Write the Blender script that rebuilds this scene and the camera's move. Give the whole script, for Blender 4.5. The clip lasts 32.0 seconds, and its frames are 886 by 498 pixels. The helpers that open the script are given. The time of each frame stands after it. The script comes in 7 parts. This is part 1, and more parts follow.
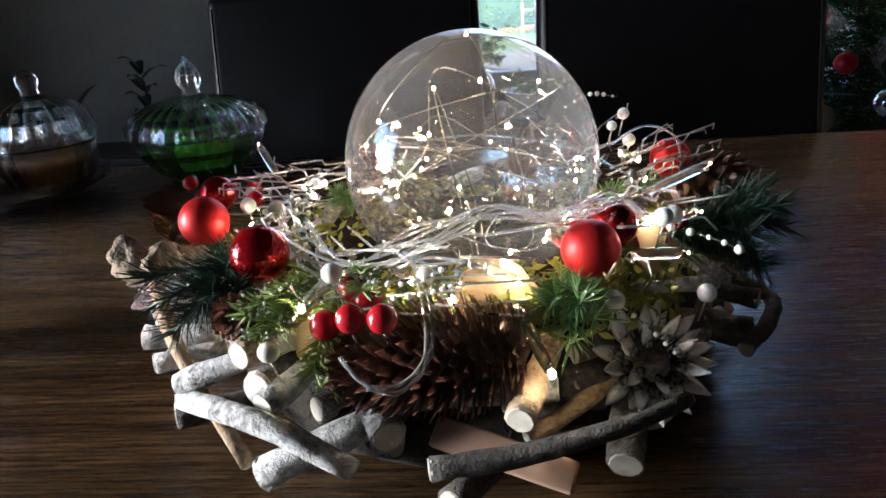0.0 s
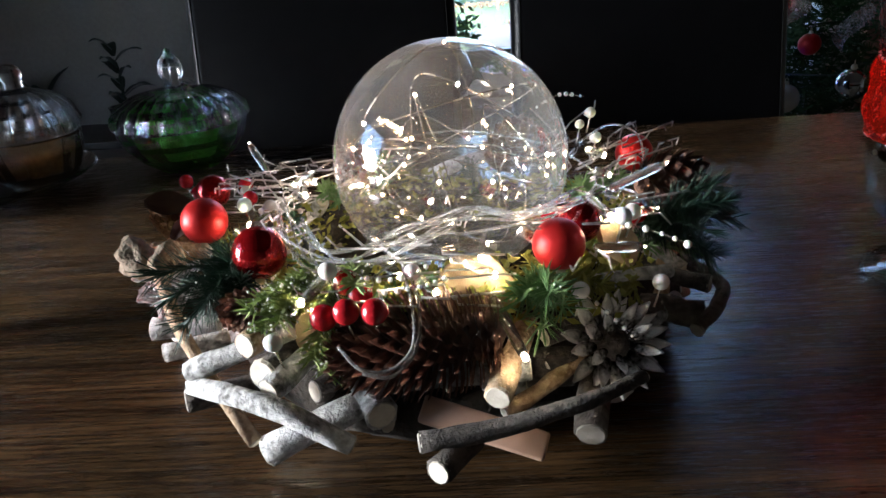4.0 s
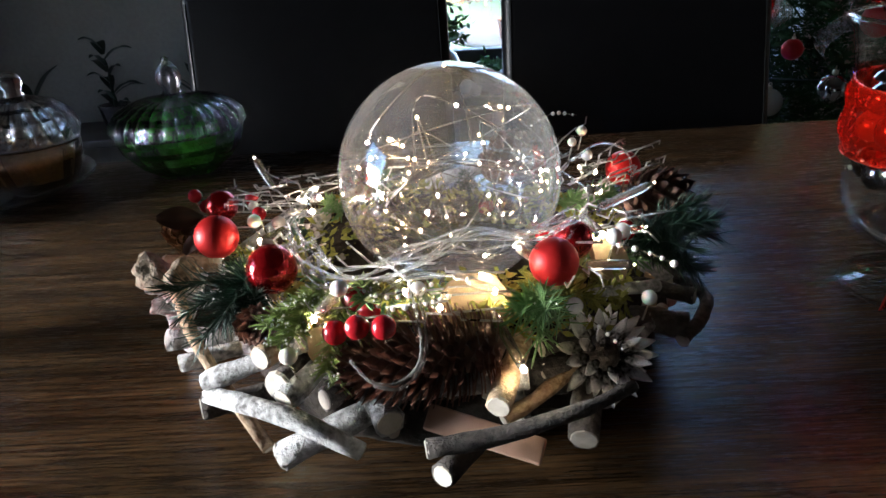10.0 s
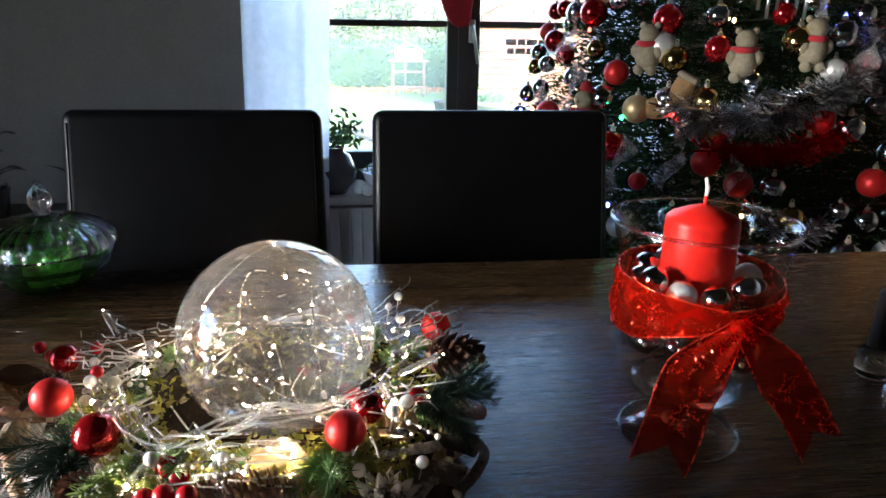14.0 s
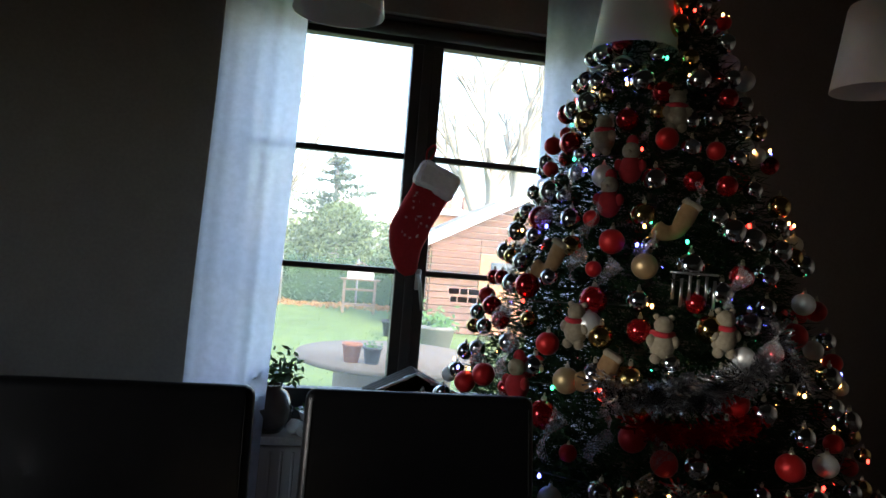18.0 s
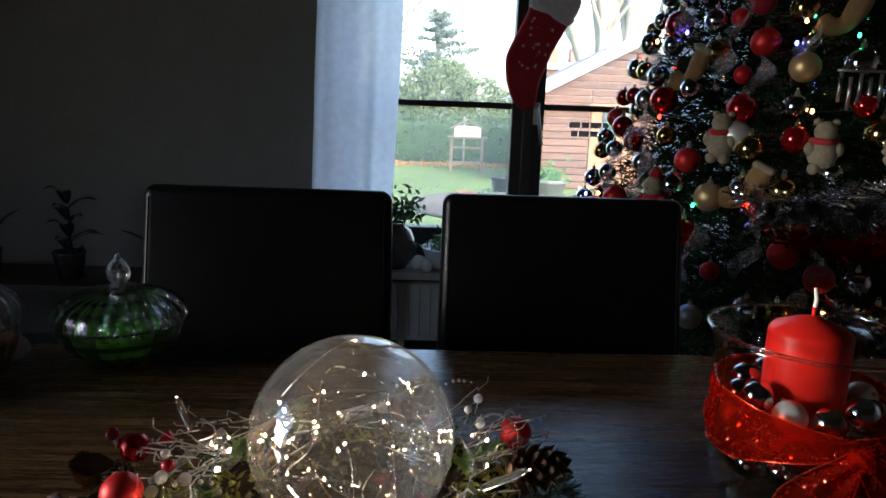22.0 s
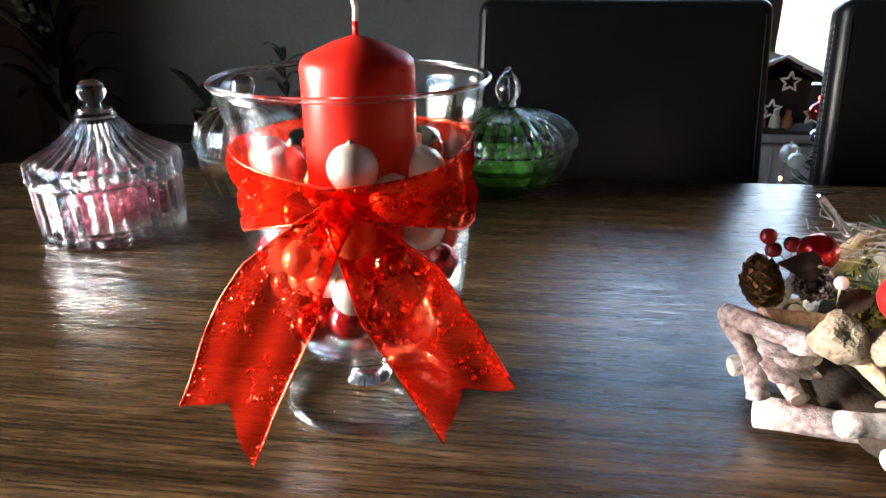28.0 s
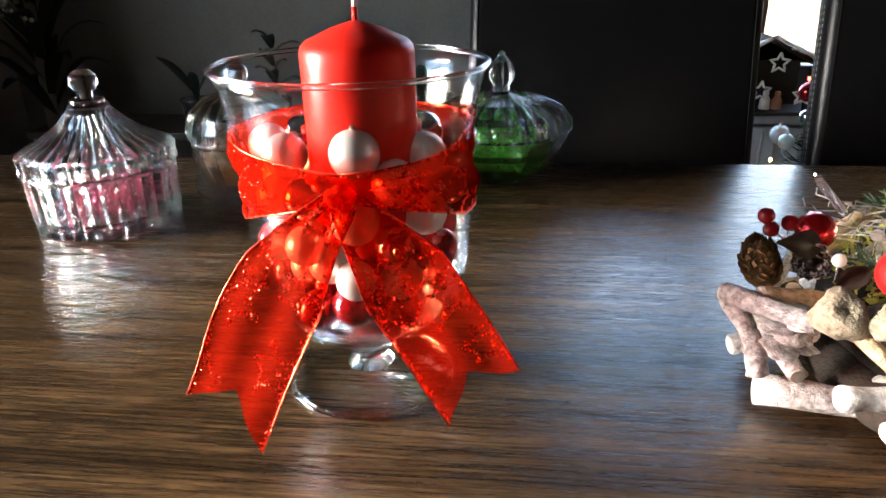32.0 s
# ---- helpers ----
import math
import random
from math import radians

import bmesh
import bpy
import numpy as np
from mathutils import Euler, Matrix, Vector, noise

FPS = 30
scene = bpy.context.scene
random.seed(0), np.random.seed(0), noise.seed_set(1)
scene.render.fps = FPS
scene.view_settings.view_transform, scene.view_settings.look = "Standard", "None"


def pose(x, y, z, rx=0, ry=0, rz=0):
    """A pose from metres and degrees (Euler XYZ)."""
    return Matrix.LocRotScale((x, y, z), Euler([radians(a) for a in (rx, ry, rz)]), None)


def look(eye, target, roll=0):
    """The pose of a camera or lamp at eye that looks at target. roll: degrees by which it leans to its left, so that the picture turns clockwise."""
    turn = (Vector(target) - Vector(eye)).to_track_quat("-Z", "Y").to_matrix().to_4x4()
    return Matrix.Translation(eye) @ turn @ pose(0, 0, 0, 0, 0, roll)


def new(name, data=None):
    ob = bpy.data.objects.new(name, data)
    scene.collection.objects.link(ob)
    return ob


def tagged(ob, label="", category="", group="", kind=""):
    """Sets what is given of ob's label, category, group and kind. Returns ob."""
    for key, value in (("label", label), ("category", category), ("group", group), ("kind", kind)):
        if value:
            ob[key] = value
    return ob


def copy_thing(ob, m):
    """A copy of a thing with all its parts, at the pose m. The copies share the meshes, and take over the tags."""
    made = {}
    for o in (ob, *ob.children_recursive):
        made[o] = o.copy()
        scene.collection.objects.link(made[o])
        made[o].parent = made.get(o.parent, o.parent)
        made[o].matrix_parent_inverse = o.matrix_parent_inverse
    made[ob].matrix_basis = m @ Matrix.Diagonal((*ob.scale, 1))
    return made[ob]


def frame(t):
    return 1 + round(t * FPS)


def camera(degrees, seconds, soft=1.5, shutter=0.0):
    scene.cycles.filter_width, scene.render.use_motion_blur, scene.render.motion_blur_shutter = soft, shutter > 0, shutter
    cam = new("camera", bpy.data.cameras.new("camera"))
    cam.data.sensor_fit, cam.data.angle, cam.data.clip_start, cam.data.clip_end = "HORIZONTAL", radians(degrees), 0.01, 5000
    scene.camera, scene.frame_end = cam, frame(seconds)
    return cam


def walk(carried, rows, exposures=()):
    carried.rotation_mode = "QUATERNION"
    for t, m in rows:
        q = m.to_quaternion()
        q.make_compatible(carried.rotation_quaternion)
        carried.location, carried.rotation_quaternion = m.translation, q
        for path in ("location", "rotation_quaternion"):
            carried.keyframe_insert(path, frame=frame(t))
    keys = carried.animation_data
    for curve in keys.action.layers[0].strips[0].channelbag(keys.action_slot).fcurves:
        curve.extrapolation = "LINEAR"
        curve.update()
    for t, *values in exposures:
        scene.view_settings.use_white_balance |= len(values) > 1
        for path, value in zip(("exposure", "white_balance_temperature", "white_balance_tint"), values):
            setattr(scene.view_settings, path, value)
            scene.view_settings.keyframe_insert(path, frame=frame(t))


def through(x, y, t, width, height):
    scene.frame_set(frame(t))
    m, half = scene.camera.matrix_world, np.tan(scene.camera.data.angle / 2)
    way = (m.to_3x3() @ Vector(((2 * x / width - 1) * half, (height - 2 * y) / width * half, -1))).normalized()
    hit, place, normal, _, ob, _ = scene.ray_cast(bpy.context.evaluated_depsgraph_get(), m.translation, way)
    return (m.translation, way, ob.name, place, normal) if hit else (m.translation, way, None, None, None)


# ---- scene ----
cam = camera(66.3, 32.0)
PATH = [
    (0, (0.162, 0.255, 0.996), (0.016, 2.105, 0.251), -4.0),
    (0.5, (0.162, 0.25, 1.0), (0.04, 2.099, 0.249), -3.7),
    (1, (0.162, 0.247, 0.998), (0.056, 2.1, 0.254), -3.7),
    (1.5, (0.159, 0.246, 1.008), (0.055, 2.106, 0.281), -3.7),
    (2, (0.163, 0.242, 1.008), (0.079, 2.095, 0.261), -4.0),
    (2.5, (0.163, 0.228, 1.012), (0.05, 2.033, 0.157), -3.9),
    (3, (0.161, 0.226, 1.02), (0.046, 2.045, 0.198), -3.7),
    (3.5, (0.163, 0.225, 1.021), (0.067, 2.049, 0.205), -4.1),
    (5.5, (0.158, 0.223, 1.023), (0.09, 2.051, 0.214), -4.0),
    (6, (0.159, 0.221, 1.024), (0.097, 2.048, 0.214), -3.9),
    (6.5, (0.159, 0.221, 1.025), (0.098, 2.05, 0.219), -3.8),
    (7, (0.16, 0.22, 1.027), (0.103, 2.051, 0.225), -4.0),
    (7.5, (0.159, 0.211, 1.029), (0.102, 2.024, 0.185), -4.2),
    (8, (0.153, 0.213, 1.03), (0.036, 2.019, 0.178), -4.6),
    (8.5, (0.15, 0.215, 1.034), (0.014, 2.012, 0.166), -4.1),
    (9, (0.15, 0.217, 1.035), (0.045, 2.014, 0.164), -3.7),
    (9.5, (0.149, 0.215, 1.033), (0.067, 2.019, 0.173), -3.7),
    (10, (0.155, 0.207, 1.044), (0.105, 2.026, 0.214), -3.8),
    (10.5, (0.166, 0.2, 1.044), (0.124, 1.998, 0.168), -3.7),
    (11, (0.179, 0.192, 1.049), (0.199, 1.984, 0.163), -2.8),
    (11.5, (0.195, 0.184, 1.058), (0.271, 1.98, 0.181), -0.9),
    (12, (0.215, 0.169, 1.075), (0.396, 1.981, 0.248), 1.1),
    (12.5, (0.225, 0.159, 1.09), (0.461, 1.978, 0.294), 2.2),
    (13, (0.224, 0.148, 1.106), (0.48, 1.989, 0.366), 1.8),
    (13.5, (0.224, 0.146, 1.121), (0.471, 2.006, 0.43), 0.9),
    (14, (0.224, 0.148, 1.137), (0.463, 2.035, 0.521), 0.9),
    (14.5, (0.224, 0.149, 1.154), (0.467, 2.059, 0.612), 1.4),
    (15, (0.222, 0.147, 1.177), (0.49, 2.071, 0.701), 2.4),
    (15.5, (0.227, 0.153, 1.191), (0.521, 2.096, 0.82), 2.7),
    (17.5, (0.239, 0.134, 1.255), (0.633, 2.094, 1.203), 4.8),
    (18, (0.241, 0.119, 1.276), (0.616, 2.083, 1.282), 4.7),
    (18.5, (0.239, 0.12, 1.288), (0.597, 2.086, 1.365), 5.5),
    (19, (0.237, 0.113, 1.306), (0.561, 2.079, 1.479), 6.3),
    (19.5, (0.241, 0.111, 1.317), (0.539, 2.075, 1.55), 6.5),
    (20, (0.233, 0.119, 1.306), (0.519, 2.095, 1.423), 4.9),
    (20.5, (0.226, 0.131, 1.246), (0.449, 2.107, 1.034), 1.4),
    (21, (0.225, 0.148, 1.216), (0.429, 2.112, 0.901), 1.9),
    (21.5, (0.225, 0.153, 1.205), (0.415, 2.12, 0.895), 1.9),
    (22, (0.196, 0.179, 1.152), (0.284, 2.133, 0.738), 2.1),
    (22.5, (0.149, 0.191, 1.119), (0.133, 2.128, 0.622), 1.2),
    (23, (0.093, 0.187, 1.105), (0.063, 2.11, 0.554), 1.4),
    (23.5, (0.025, 0.183, 1.094), (-0.05, 2.089, 0.493), 1.0),
    (24, (-0.067, 0.187, 1.095), (-0.256, 2.09, 0.511), 0.1),
    (24.5, (-0.126, 0.192, 1.091), (-0.345, 2.077, 0.459), 0.8),
    (25, (-0.155, 0.193, 1.086), (-0.364, 2.073, 0.436), 0.9),
    (25.5, (-0.17, 0.194, 1.086), (-0.383, 2.075, 0.442), -0.0),
    (26, (-0.184, 0.195, 1.082), (-0.421, 2.079, 0.454), -0.7),
    (26.5, (-0.205, 0.24, 1.054), (-0.502, 2.088, 0.348), -1.7),
    (28.5, (-0.218, 0.279, 1.031), (-0.445, 2.117, 0.275), -0.2),
    (29, (-0.221, 0.279, 1.033), (-0.455, 2.116, 0.278), -0.5),
    (29.5, (-0.223, 0.277, 1.034), (-0.45, 2.113, 0.272), -0.6),
    (30, (-0.224, 0.279, 1.036), (-0.469, 2.114, 0.278), -0.7),
    (30.5, (-0.225, 0.279, 1.035), (-0.46, 2.11, 0.265), -0.6),
    (31, (-0.224, 0.277, 1.033), (-0.452, 2.105, 0.255), -1.0),
    (31.5, (-0.224, 0.276, 1.032), (-0.447, 2.098, 0.239), -0.9),
    (32, (-0.223, 0.275, 1.031), (-0.434, 2.1, 0.24), -1.1),
]
walk(cam, [(t, look(e, a, r)) for t, e, a, r in PATH],
     exposures=[(0, 4.1, 6000, 10), (9, 4.1, 6000, 10), (12, 4.25, 6100, 10), (14, 4.35, 6300, 10), (15, 4.0, 6500, 10), (17.5, 3.5, 6500, 10), (18, 3.2, 6600, 10), (19, 2.6, 6700, 10), (20.5, 2.2, 6700, 10),
                (21, 2.6, 6600, 10), (22, 3.0, 6500, 10), (23, 3.55, 6400, 10), (24, 4.25, 6400, 10), (26, 4.8, 6500, 10), (29, 4.95, 6900, 10), (32, 4.95, 6900, 10)])

# ---- daylight: a bright overcast sky outside, one wide soft sun ----
world = bpy.data.worlds.new("sky")
scene.world = world
world.use_nodes = True
wn = world.node_tree.nodes
sky = wn.new("ShaderNodeTexSky")
sky.sky_type = "NISHITA"
sky.sun_disc = False
sky.sun_elevation = radians(35)
sky.sun_rotation = radians(150)
sky.dust_density = 2.0
wn["Background"].inputs["Strength"].default_value = 0.12
world.node_tree.links.new(sky.outputs[0], wn["Background"].inputs["Color"])

sun = new("sun", bpy.data.lights.new("sun", "SUN"))
sun.data.energy, sun.data.angle, sun.data.color = 0.45, radians(20), (1.0, 0.96, 0.9)
sun.matrix_world = look((0, 0, 10), (-4.0, 7.0, 0.0))

# the daylight that comes through the window behind the camera
bay = new("front_window_daylight", bpy.data.lights.new("front_window_daylight", "AREA"))
bay.data.shape, bay.data.size, bay.data.size_y = "RECTANGLE", 0.8, 0.7
bay.data.energy, bay.data.color = 1.0, (1.0, 0.96, 0.895)
bay.matrix_world = look((-2.52, 0.33, 1.14), (-0.5, 0.66, 0.92))
bay.data.spread = radians(40)


# ---- materials ----
def mat(name, c1, c2=None, scale=20.0, rough=0.5, metal=0.0, bump=0.0, bscale=None, stretch=(1, 1, 1), vary=0.0,
        rvar=0.12, spec=0.5, trans=0.0, ior=1.45, coat=0.0, sheen=0.0, alpha=1.0, sub=0.0, detail=6.0):
    """A principled material: two scales of noise in the colour, roughness wear, fine relief, and a change from piece to piece."""
    m = bpy.data.materials.new(name)
    m.use_nodes = True
    nt = m.node_tree
    n, ln = nt.nodes, nt.links
    p = n["Principled BSDF"]
    tc = n.new("ShaderNodeTexCoord")
    mp = n.new("ShaderNodeMapping")
    mp.inputs["Scale"].default_value = stretch
    ln.new(tc.outputs["Object"], mp.inputs["Vector"])
    fine = n.new("ShaderNodeTexNoise")
    fine.inputs["Scale"].default_value = scale
    fine.inputs["Detail"].default_value = detail
    ln.new(mp.outputs[0], fine.inputs["Vector"])
    broad = n.new("ShaderNodeTexNoise")
    broad.inputs["Scale"].default_value = scale * 0.13
    broad.inputs["Detail"].default_value = 3.0
    ln.new(tc.outputs["Object"], broad.inputs["Vector"])
    mixer = n.new("ShaderNodeMath")
    mixer.operation = "MULTIPLY_ADD"
    mixer.inputs[1].default_value = 0.45
    ln.new(broad.outputs[0], mixer.inputs[0])
    half = n.new("ShaderNodeMath")
    half.operation = "MULTIPLY"
    half.inputs[1].default_value = 0.55
    ln.new(fine.outputs[0], half.inputs[0])
    ln.new(half.outputs[0], mixer.inputs[2])
    ramp = n.new("ShaderNodeValToRGB")
    ramp.color_ramp.elements[0].position, ramp.color_ramp.elements[1].position = 0.34, 0.66
    ramp.color_ramp.elements[0].color = (*c1, 1)
    ramp.color_ramp.elements[1].color = (*(c2 or c1), 1)
    ln.new(mixer.outputs[0], ramp.inputs[0])
    colour = ramp.outputs[0]
    if vary:
        info = n.new("ShaderNodeObjectInfo")
        rng = n.new("ShaderNodeMapRange")
        rng.inputs["To Min"].default_value, rng.inputs["To Max"].default_value = 1 - vary, 1 + vary
        ln.new(info.outputs["Random"], rng.inputs["Value"])
        hsv = n.new("ShaderNodeHueSaturation")
        ln.new(rng.outputs[0], hsv.inputs["Value"])
        ln.new(colour, hsv.inputs["Color"])
        colour = hsv.outputs[0]
    ln.new(colour, p.inputs["Base Color"])
    rr = n.new("ShaderNodeMapRange")
    rr.inputs["To Min"].default_value, rr.inputs["To Max"].default_value = max(0.0, rough - rvar), min(1.0, rough + rvar)
    ln.new(broad.outputs[0], rr.inputs["Value"])
    ln.new(rr.outputs[0], p.inputs["Roughness"])
    p.inputs["Metallic"].default_value = metal
    p.inputs["Specular IOR Level"].default_value = spec
    p.inputs["Transmission Weight"].default_value = trans
    p.inputs["IOR"].default_value = ior
    p.inputs["Coat Weight"].default_value = coat
    p.inputs["Coat Roughness"].default_value = 0.08
    p.inputs["Sheen Weight"].default_value = sheen
    p.inputs["Alpha"].default_value = alpha
    p.inputs["Subsurface Weight"].default_value = sub
    p.inputs["Subsurface Radius"].default_value = (0.01, 0.004, 0.002)
    if bump:
        bn = n.new("ShaderNodeTexNoise")
        bn.inputs["Scale"].default_value = bscale or scale * 2
        bn.inputs["Detail"].default_value = 4.0
        ln.new(mp.outputs[0], bn.inputs["Vector"])
        bp = n.new("ShaderNodeBump")
        bp.inputs["Strength"].default_value = bump
        bp.inputs["Distance"].default_value = 0.002
        ln.new(bn.outputs[0], bp.inputs["Height"])
        ln.new(bp.outputs[0], p.inputs["Normal"])
    return m


def glow(name, colour, strength):
    m = bpy.data.materials.new(name)
    m.use_nodes = True
    p = m.node_tree.nodes["Principled BSDF"]
    p.inputs["Base Color"].default_value = (*colour, 1)
    p.inputs["Emission Color"].default_value = (*colour, 1)
    p.inputs["Emission Strength"].default_value = strength
    return m


def thin_film(name, tint, gloss=0.08, power=1.0):
    """A thin sheet of glass or plastic: mostly see-through, mirroring more at a slant."""
    m = bpy.data.materials.new(name)
    m.use_nodes = True
    n, ln = m.node_tree.nodes, m.node_tree.links
    n.remove(n["Principled BSDF"])
    tr = n.new("ShaderNodeBsdfTransparent")
    tr.inputs[0].default_value = (*tint, 1)
    gl = n.new("ShaderNodeBsdfGlossy")
    gl.inputs["Roughness"].default_value = 0.01
    lw = n.new("ShaderNodeLayerWeight")
    lw.inputs["Blend"].default_value = 0.5
    rise = n.new("ShaderNodeMath")
    rise.operation = "POWER"
    rise.inputs[1].default_value = 4.0
    ln.new(lw.outputs["Facing"], rise.inputs[0])
    mul = n.new("ShaderNodeMath")
    mul.operation = "MULTIPLY_ADD"
    mul.inputs[1].default_value, mul.inputs[2].default_value = power, gloss
    ln.new(rise.outputs[0], mul.inputs[0])
    mx = n.new("ShaderNodeMixShader")
    ln.new(mul.outputs[0], mx.inputs[0])
    ln.new(tr.outputs[0], mx.inputs[1])
    ln.new(gl.outputs[0], mx.inputs[2])
    ln.new(mx.outputs[0], n["Material Output"].inputs[0])
    return m


def hazy(m, lo, hi, scale=35.0):
    """Glare or glow put into a clear sheet as haze: a small share of the light is scattered."""
    n, ln = m.node_tree.nodes, m.node_tree.links
    haze = n.new("ShaderNodeBsdfTranslucent")
    haze.inputs["Color"].default_value = (0.85, 0.86, 0.88, 1)
    mx = n.new("ShaderNodeMixShader")
    no = n.new("ShaderNodeTexNoise")
    no.inputs["Scale"].default_value = scale
    rg = n.new("ShaderNodeMapRange")
    rg.inputs["To Min"].default_value, rg.inputs["To Max"].default_value = lo, hi
    ln.new(no.outputs[0], rg.inputs["Value"])
    ln.new(rg.outputs[0], mx.inputs[0])
    ln.new(n["Material Output"].inputs[0].links[0].from_socket, mx.inputs[1])
    ln.new(haze.outputs[0], mx.inputs[2])
    ln.new(mx.outputs[0], n["Material Output"].inputs[0])
    return m


def veil(name, colour, open_share, scale=900.0, shine=0.0, stain=(1, 1, 1), through=0.5):
    """A sheer woven cloth: part of the light goes through its holes, the rest is scattered to both sides."""
    m = bpy.data.materials.new(name)
    m.use_nodes = True
    n, ln = m.node_tree.nodes, m.node_tree.links
    n.remove(n["Principled BSDF"])
    tr = n.new("ShaderNodeBsdfTransparent")
    df = n.new("ShaderNodeBsdfDiffuse")
    tl = n.new("ShaderNodeBsdfTranslucent")
    tc = n.new("ShaderNodeTexCoord")
    no = n.new("ShaderNodeTexNoise")
    no.inputs["Scale"].default_value = scale * 0.05
    ln.new(tc.outputs["Object"], no.inputs["Vector"])
    ramp = n.new("ShaderNodeValToRGB")
    ramp.color_ramp.elements[0].color = (*[c * 0.75 for c in colour], 1)
    ramp.color_ramp.elements[1].color = (*colour, 1)
    ln.new(no.outputs[0], ramp.inputs[0])
    for s in (df, tl):
        ln.new(ramp.outputs[0], s.inputs["Color"])
    cloth = n.new("ShaderNodeMixShader")
    cloth.inputs[0].default_value = through
    ln.new(df.outputs[0], cloth.inputs[1])
    ln.new(tl.outputs[0], cloth.inputs[2])
    out = cloth.outputs[0]
    if shine:
        gl = n.new("ShaderNodeBsdfGlossy")
        gl.inputs["Roughness"].default_value = 0.25
        gl.inputs["Color"].default_value = (1.0, 0.35, 0.25, 1)
        g2 = n.new("ShaderNodeMixShader")
        g2.inputs[0].default_value = shine
        ln.new(out, g2.inputs[1])
        ln.new(gl.outputs[0], g2.inputs[2])
        out = g2.outputs[0]
    mx = n.new("ShaderNodeMixShader")
    weave = n.new("ShaderNodeTexNoise")
    weave.inputs["Scale"].default_value = scale
    ln.new(tc.outputs["Object"], weave.inputs["Vector"])
    ws = n.new("ShaderNodeMapRange")
    ws.inputs["To Min"].default_value, ws.inputs["To Max"].default_value = 1 - open_share - 0.12, 1 - open_share + 0.12
    ln.new(weave.outputs[0], ws.inputs["Value"])
    ln.new(ws.outputs[0], mx.inputs[0])
    tr.inputs[0].default_value = (*stain, 1)
    ln.new(tr.outputs[0], mx.inputs[1])
    ln.new(out, mx.inputs[2])
    ln.new(mx.outputs[0], n["Material Output"].inputs[0])
    return m


# ---- mesh tools ----
def thing(name, label, category, loc=(0, 0, 0), rz=0.0, group="", kind=""):
    ob = new(name)
    ob.matrix_basis = pose(*loc, 0, 0, rz)
    ob.empty_display_size = 0.05
    return tagged(ob, label, category, group, kind)


def solid(name, bm, material, smooth=True):
    me = bpy.data.meshes.new(name)
    bm.to_mesh(me)
    bm.free()
    me.materials.append(material)
    if smooth:
        me.shade_smooth()
    return me


def part(name, bm, material, parent, label="", smooth=True, at=None):
    me = bm if isinstance(bm, bpy.types.Mesh) else solid(name, bm, material, smooth)
    ob = new(name, me)
    ob.parent = parent
    if at is not None:
        ob.matrix_basis = at
    return tagged(ob, label)


def piece(name, bm, material, label, category, group="", kind="", smooth=False, at=None):
    ob = new(name, bm if isinstance(bm, bpy.types.Mesh) else solid(name, bm, material, smooth))
    if at is not None:
        ob.matrix_basis = at
    return tagged(ob, label, category, group, kind)


def box(bm, size, c=(0, 0, 0), bevel=0.0, rot=None, seg=2):
    m = Matrix.Translation(c) @ (rot or Matrix()) @ Matrix.Diagonal((*size, 1))
    r = bmesh.ops.create_cube(bm, size=1, matrix=m)
    if bevel:
        es = list({e for v in r["verts"] for e in v.link_edges})
        bmesh.ops.bevel(bm, geom=es, offset=bevel, segments=seg, profile=0.5, affect="EDGES", clamp_overlap=True)
    return bm


def boxes(*rows, bevel=0.0):
    bm = bmesh.new()
    for size, c in rows:
        box(bm, size, c, bevel)
    return bm


def ball(bm, r, c=(0, 0, 0), u=16, v=10, squash=1.0):
    bmesh.ops.create_uvsphere(bm, u_segments=u, v_segments=v, radius=r,
                              matrix=Matrix.Translation(c) @ Matrix.Diagonal((1, 1, squash, 1)))
    return bm


def lathe(bm, profile, seg=48, flute=0, depth=0.0, c=(0, 0, 0), where=None):
    """Turn (radius, height) pairs round z; flute: number of ribs, depth: how far they stand out; where: heights that are ribbed; a third number keeps a ring smooth."""
    rings = []
    for row in profile:
        r, z = row[:2]
        if r < 1e-5:
            rings.append([bm.verts.new((c[0], c[1], c[2] + z))])
            continue
        ring = []
        for i in range(seg):
            a = 2 * math.pi * i / seg
            k = r
            if flute and len(row) == 2 and (where is None or where[0] <= z <= where[1]):
                k = r * (1 + depth * (2 * abs(math.cos(flute * a / 2)) ** 0.8 - 1))
            ring.append(bm.verts.new((c[0] + k * math.cos(a), c[1] + k * math.sin(a), c[2] + z)))
        rings.append(ring)
    for a, b in zip(rings, rings[1:]):
        for i in range(seg):
            j = (i + 1) % seg
            if len(a) == 1 and len(b) == 1:
                continue
            if len(a) == 1:
                bm.faces.new((a[0], b[j], b[i]))
            elif len(b) == 1:
                bm.faces.new((a[i], a[j], b[0]))
            else:
                bm.faces.new((a[i], a[j], b[j], b[i]))
    bmesh.ops.recalc_face_normals(bm, faces=bm.faces)
    return bm


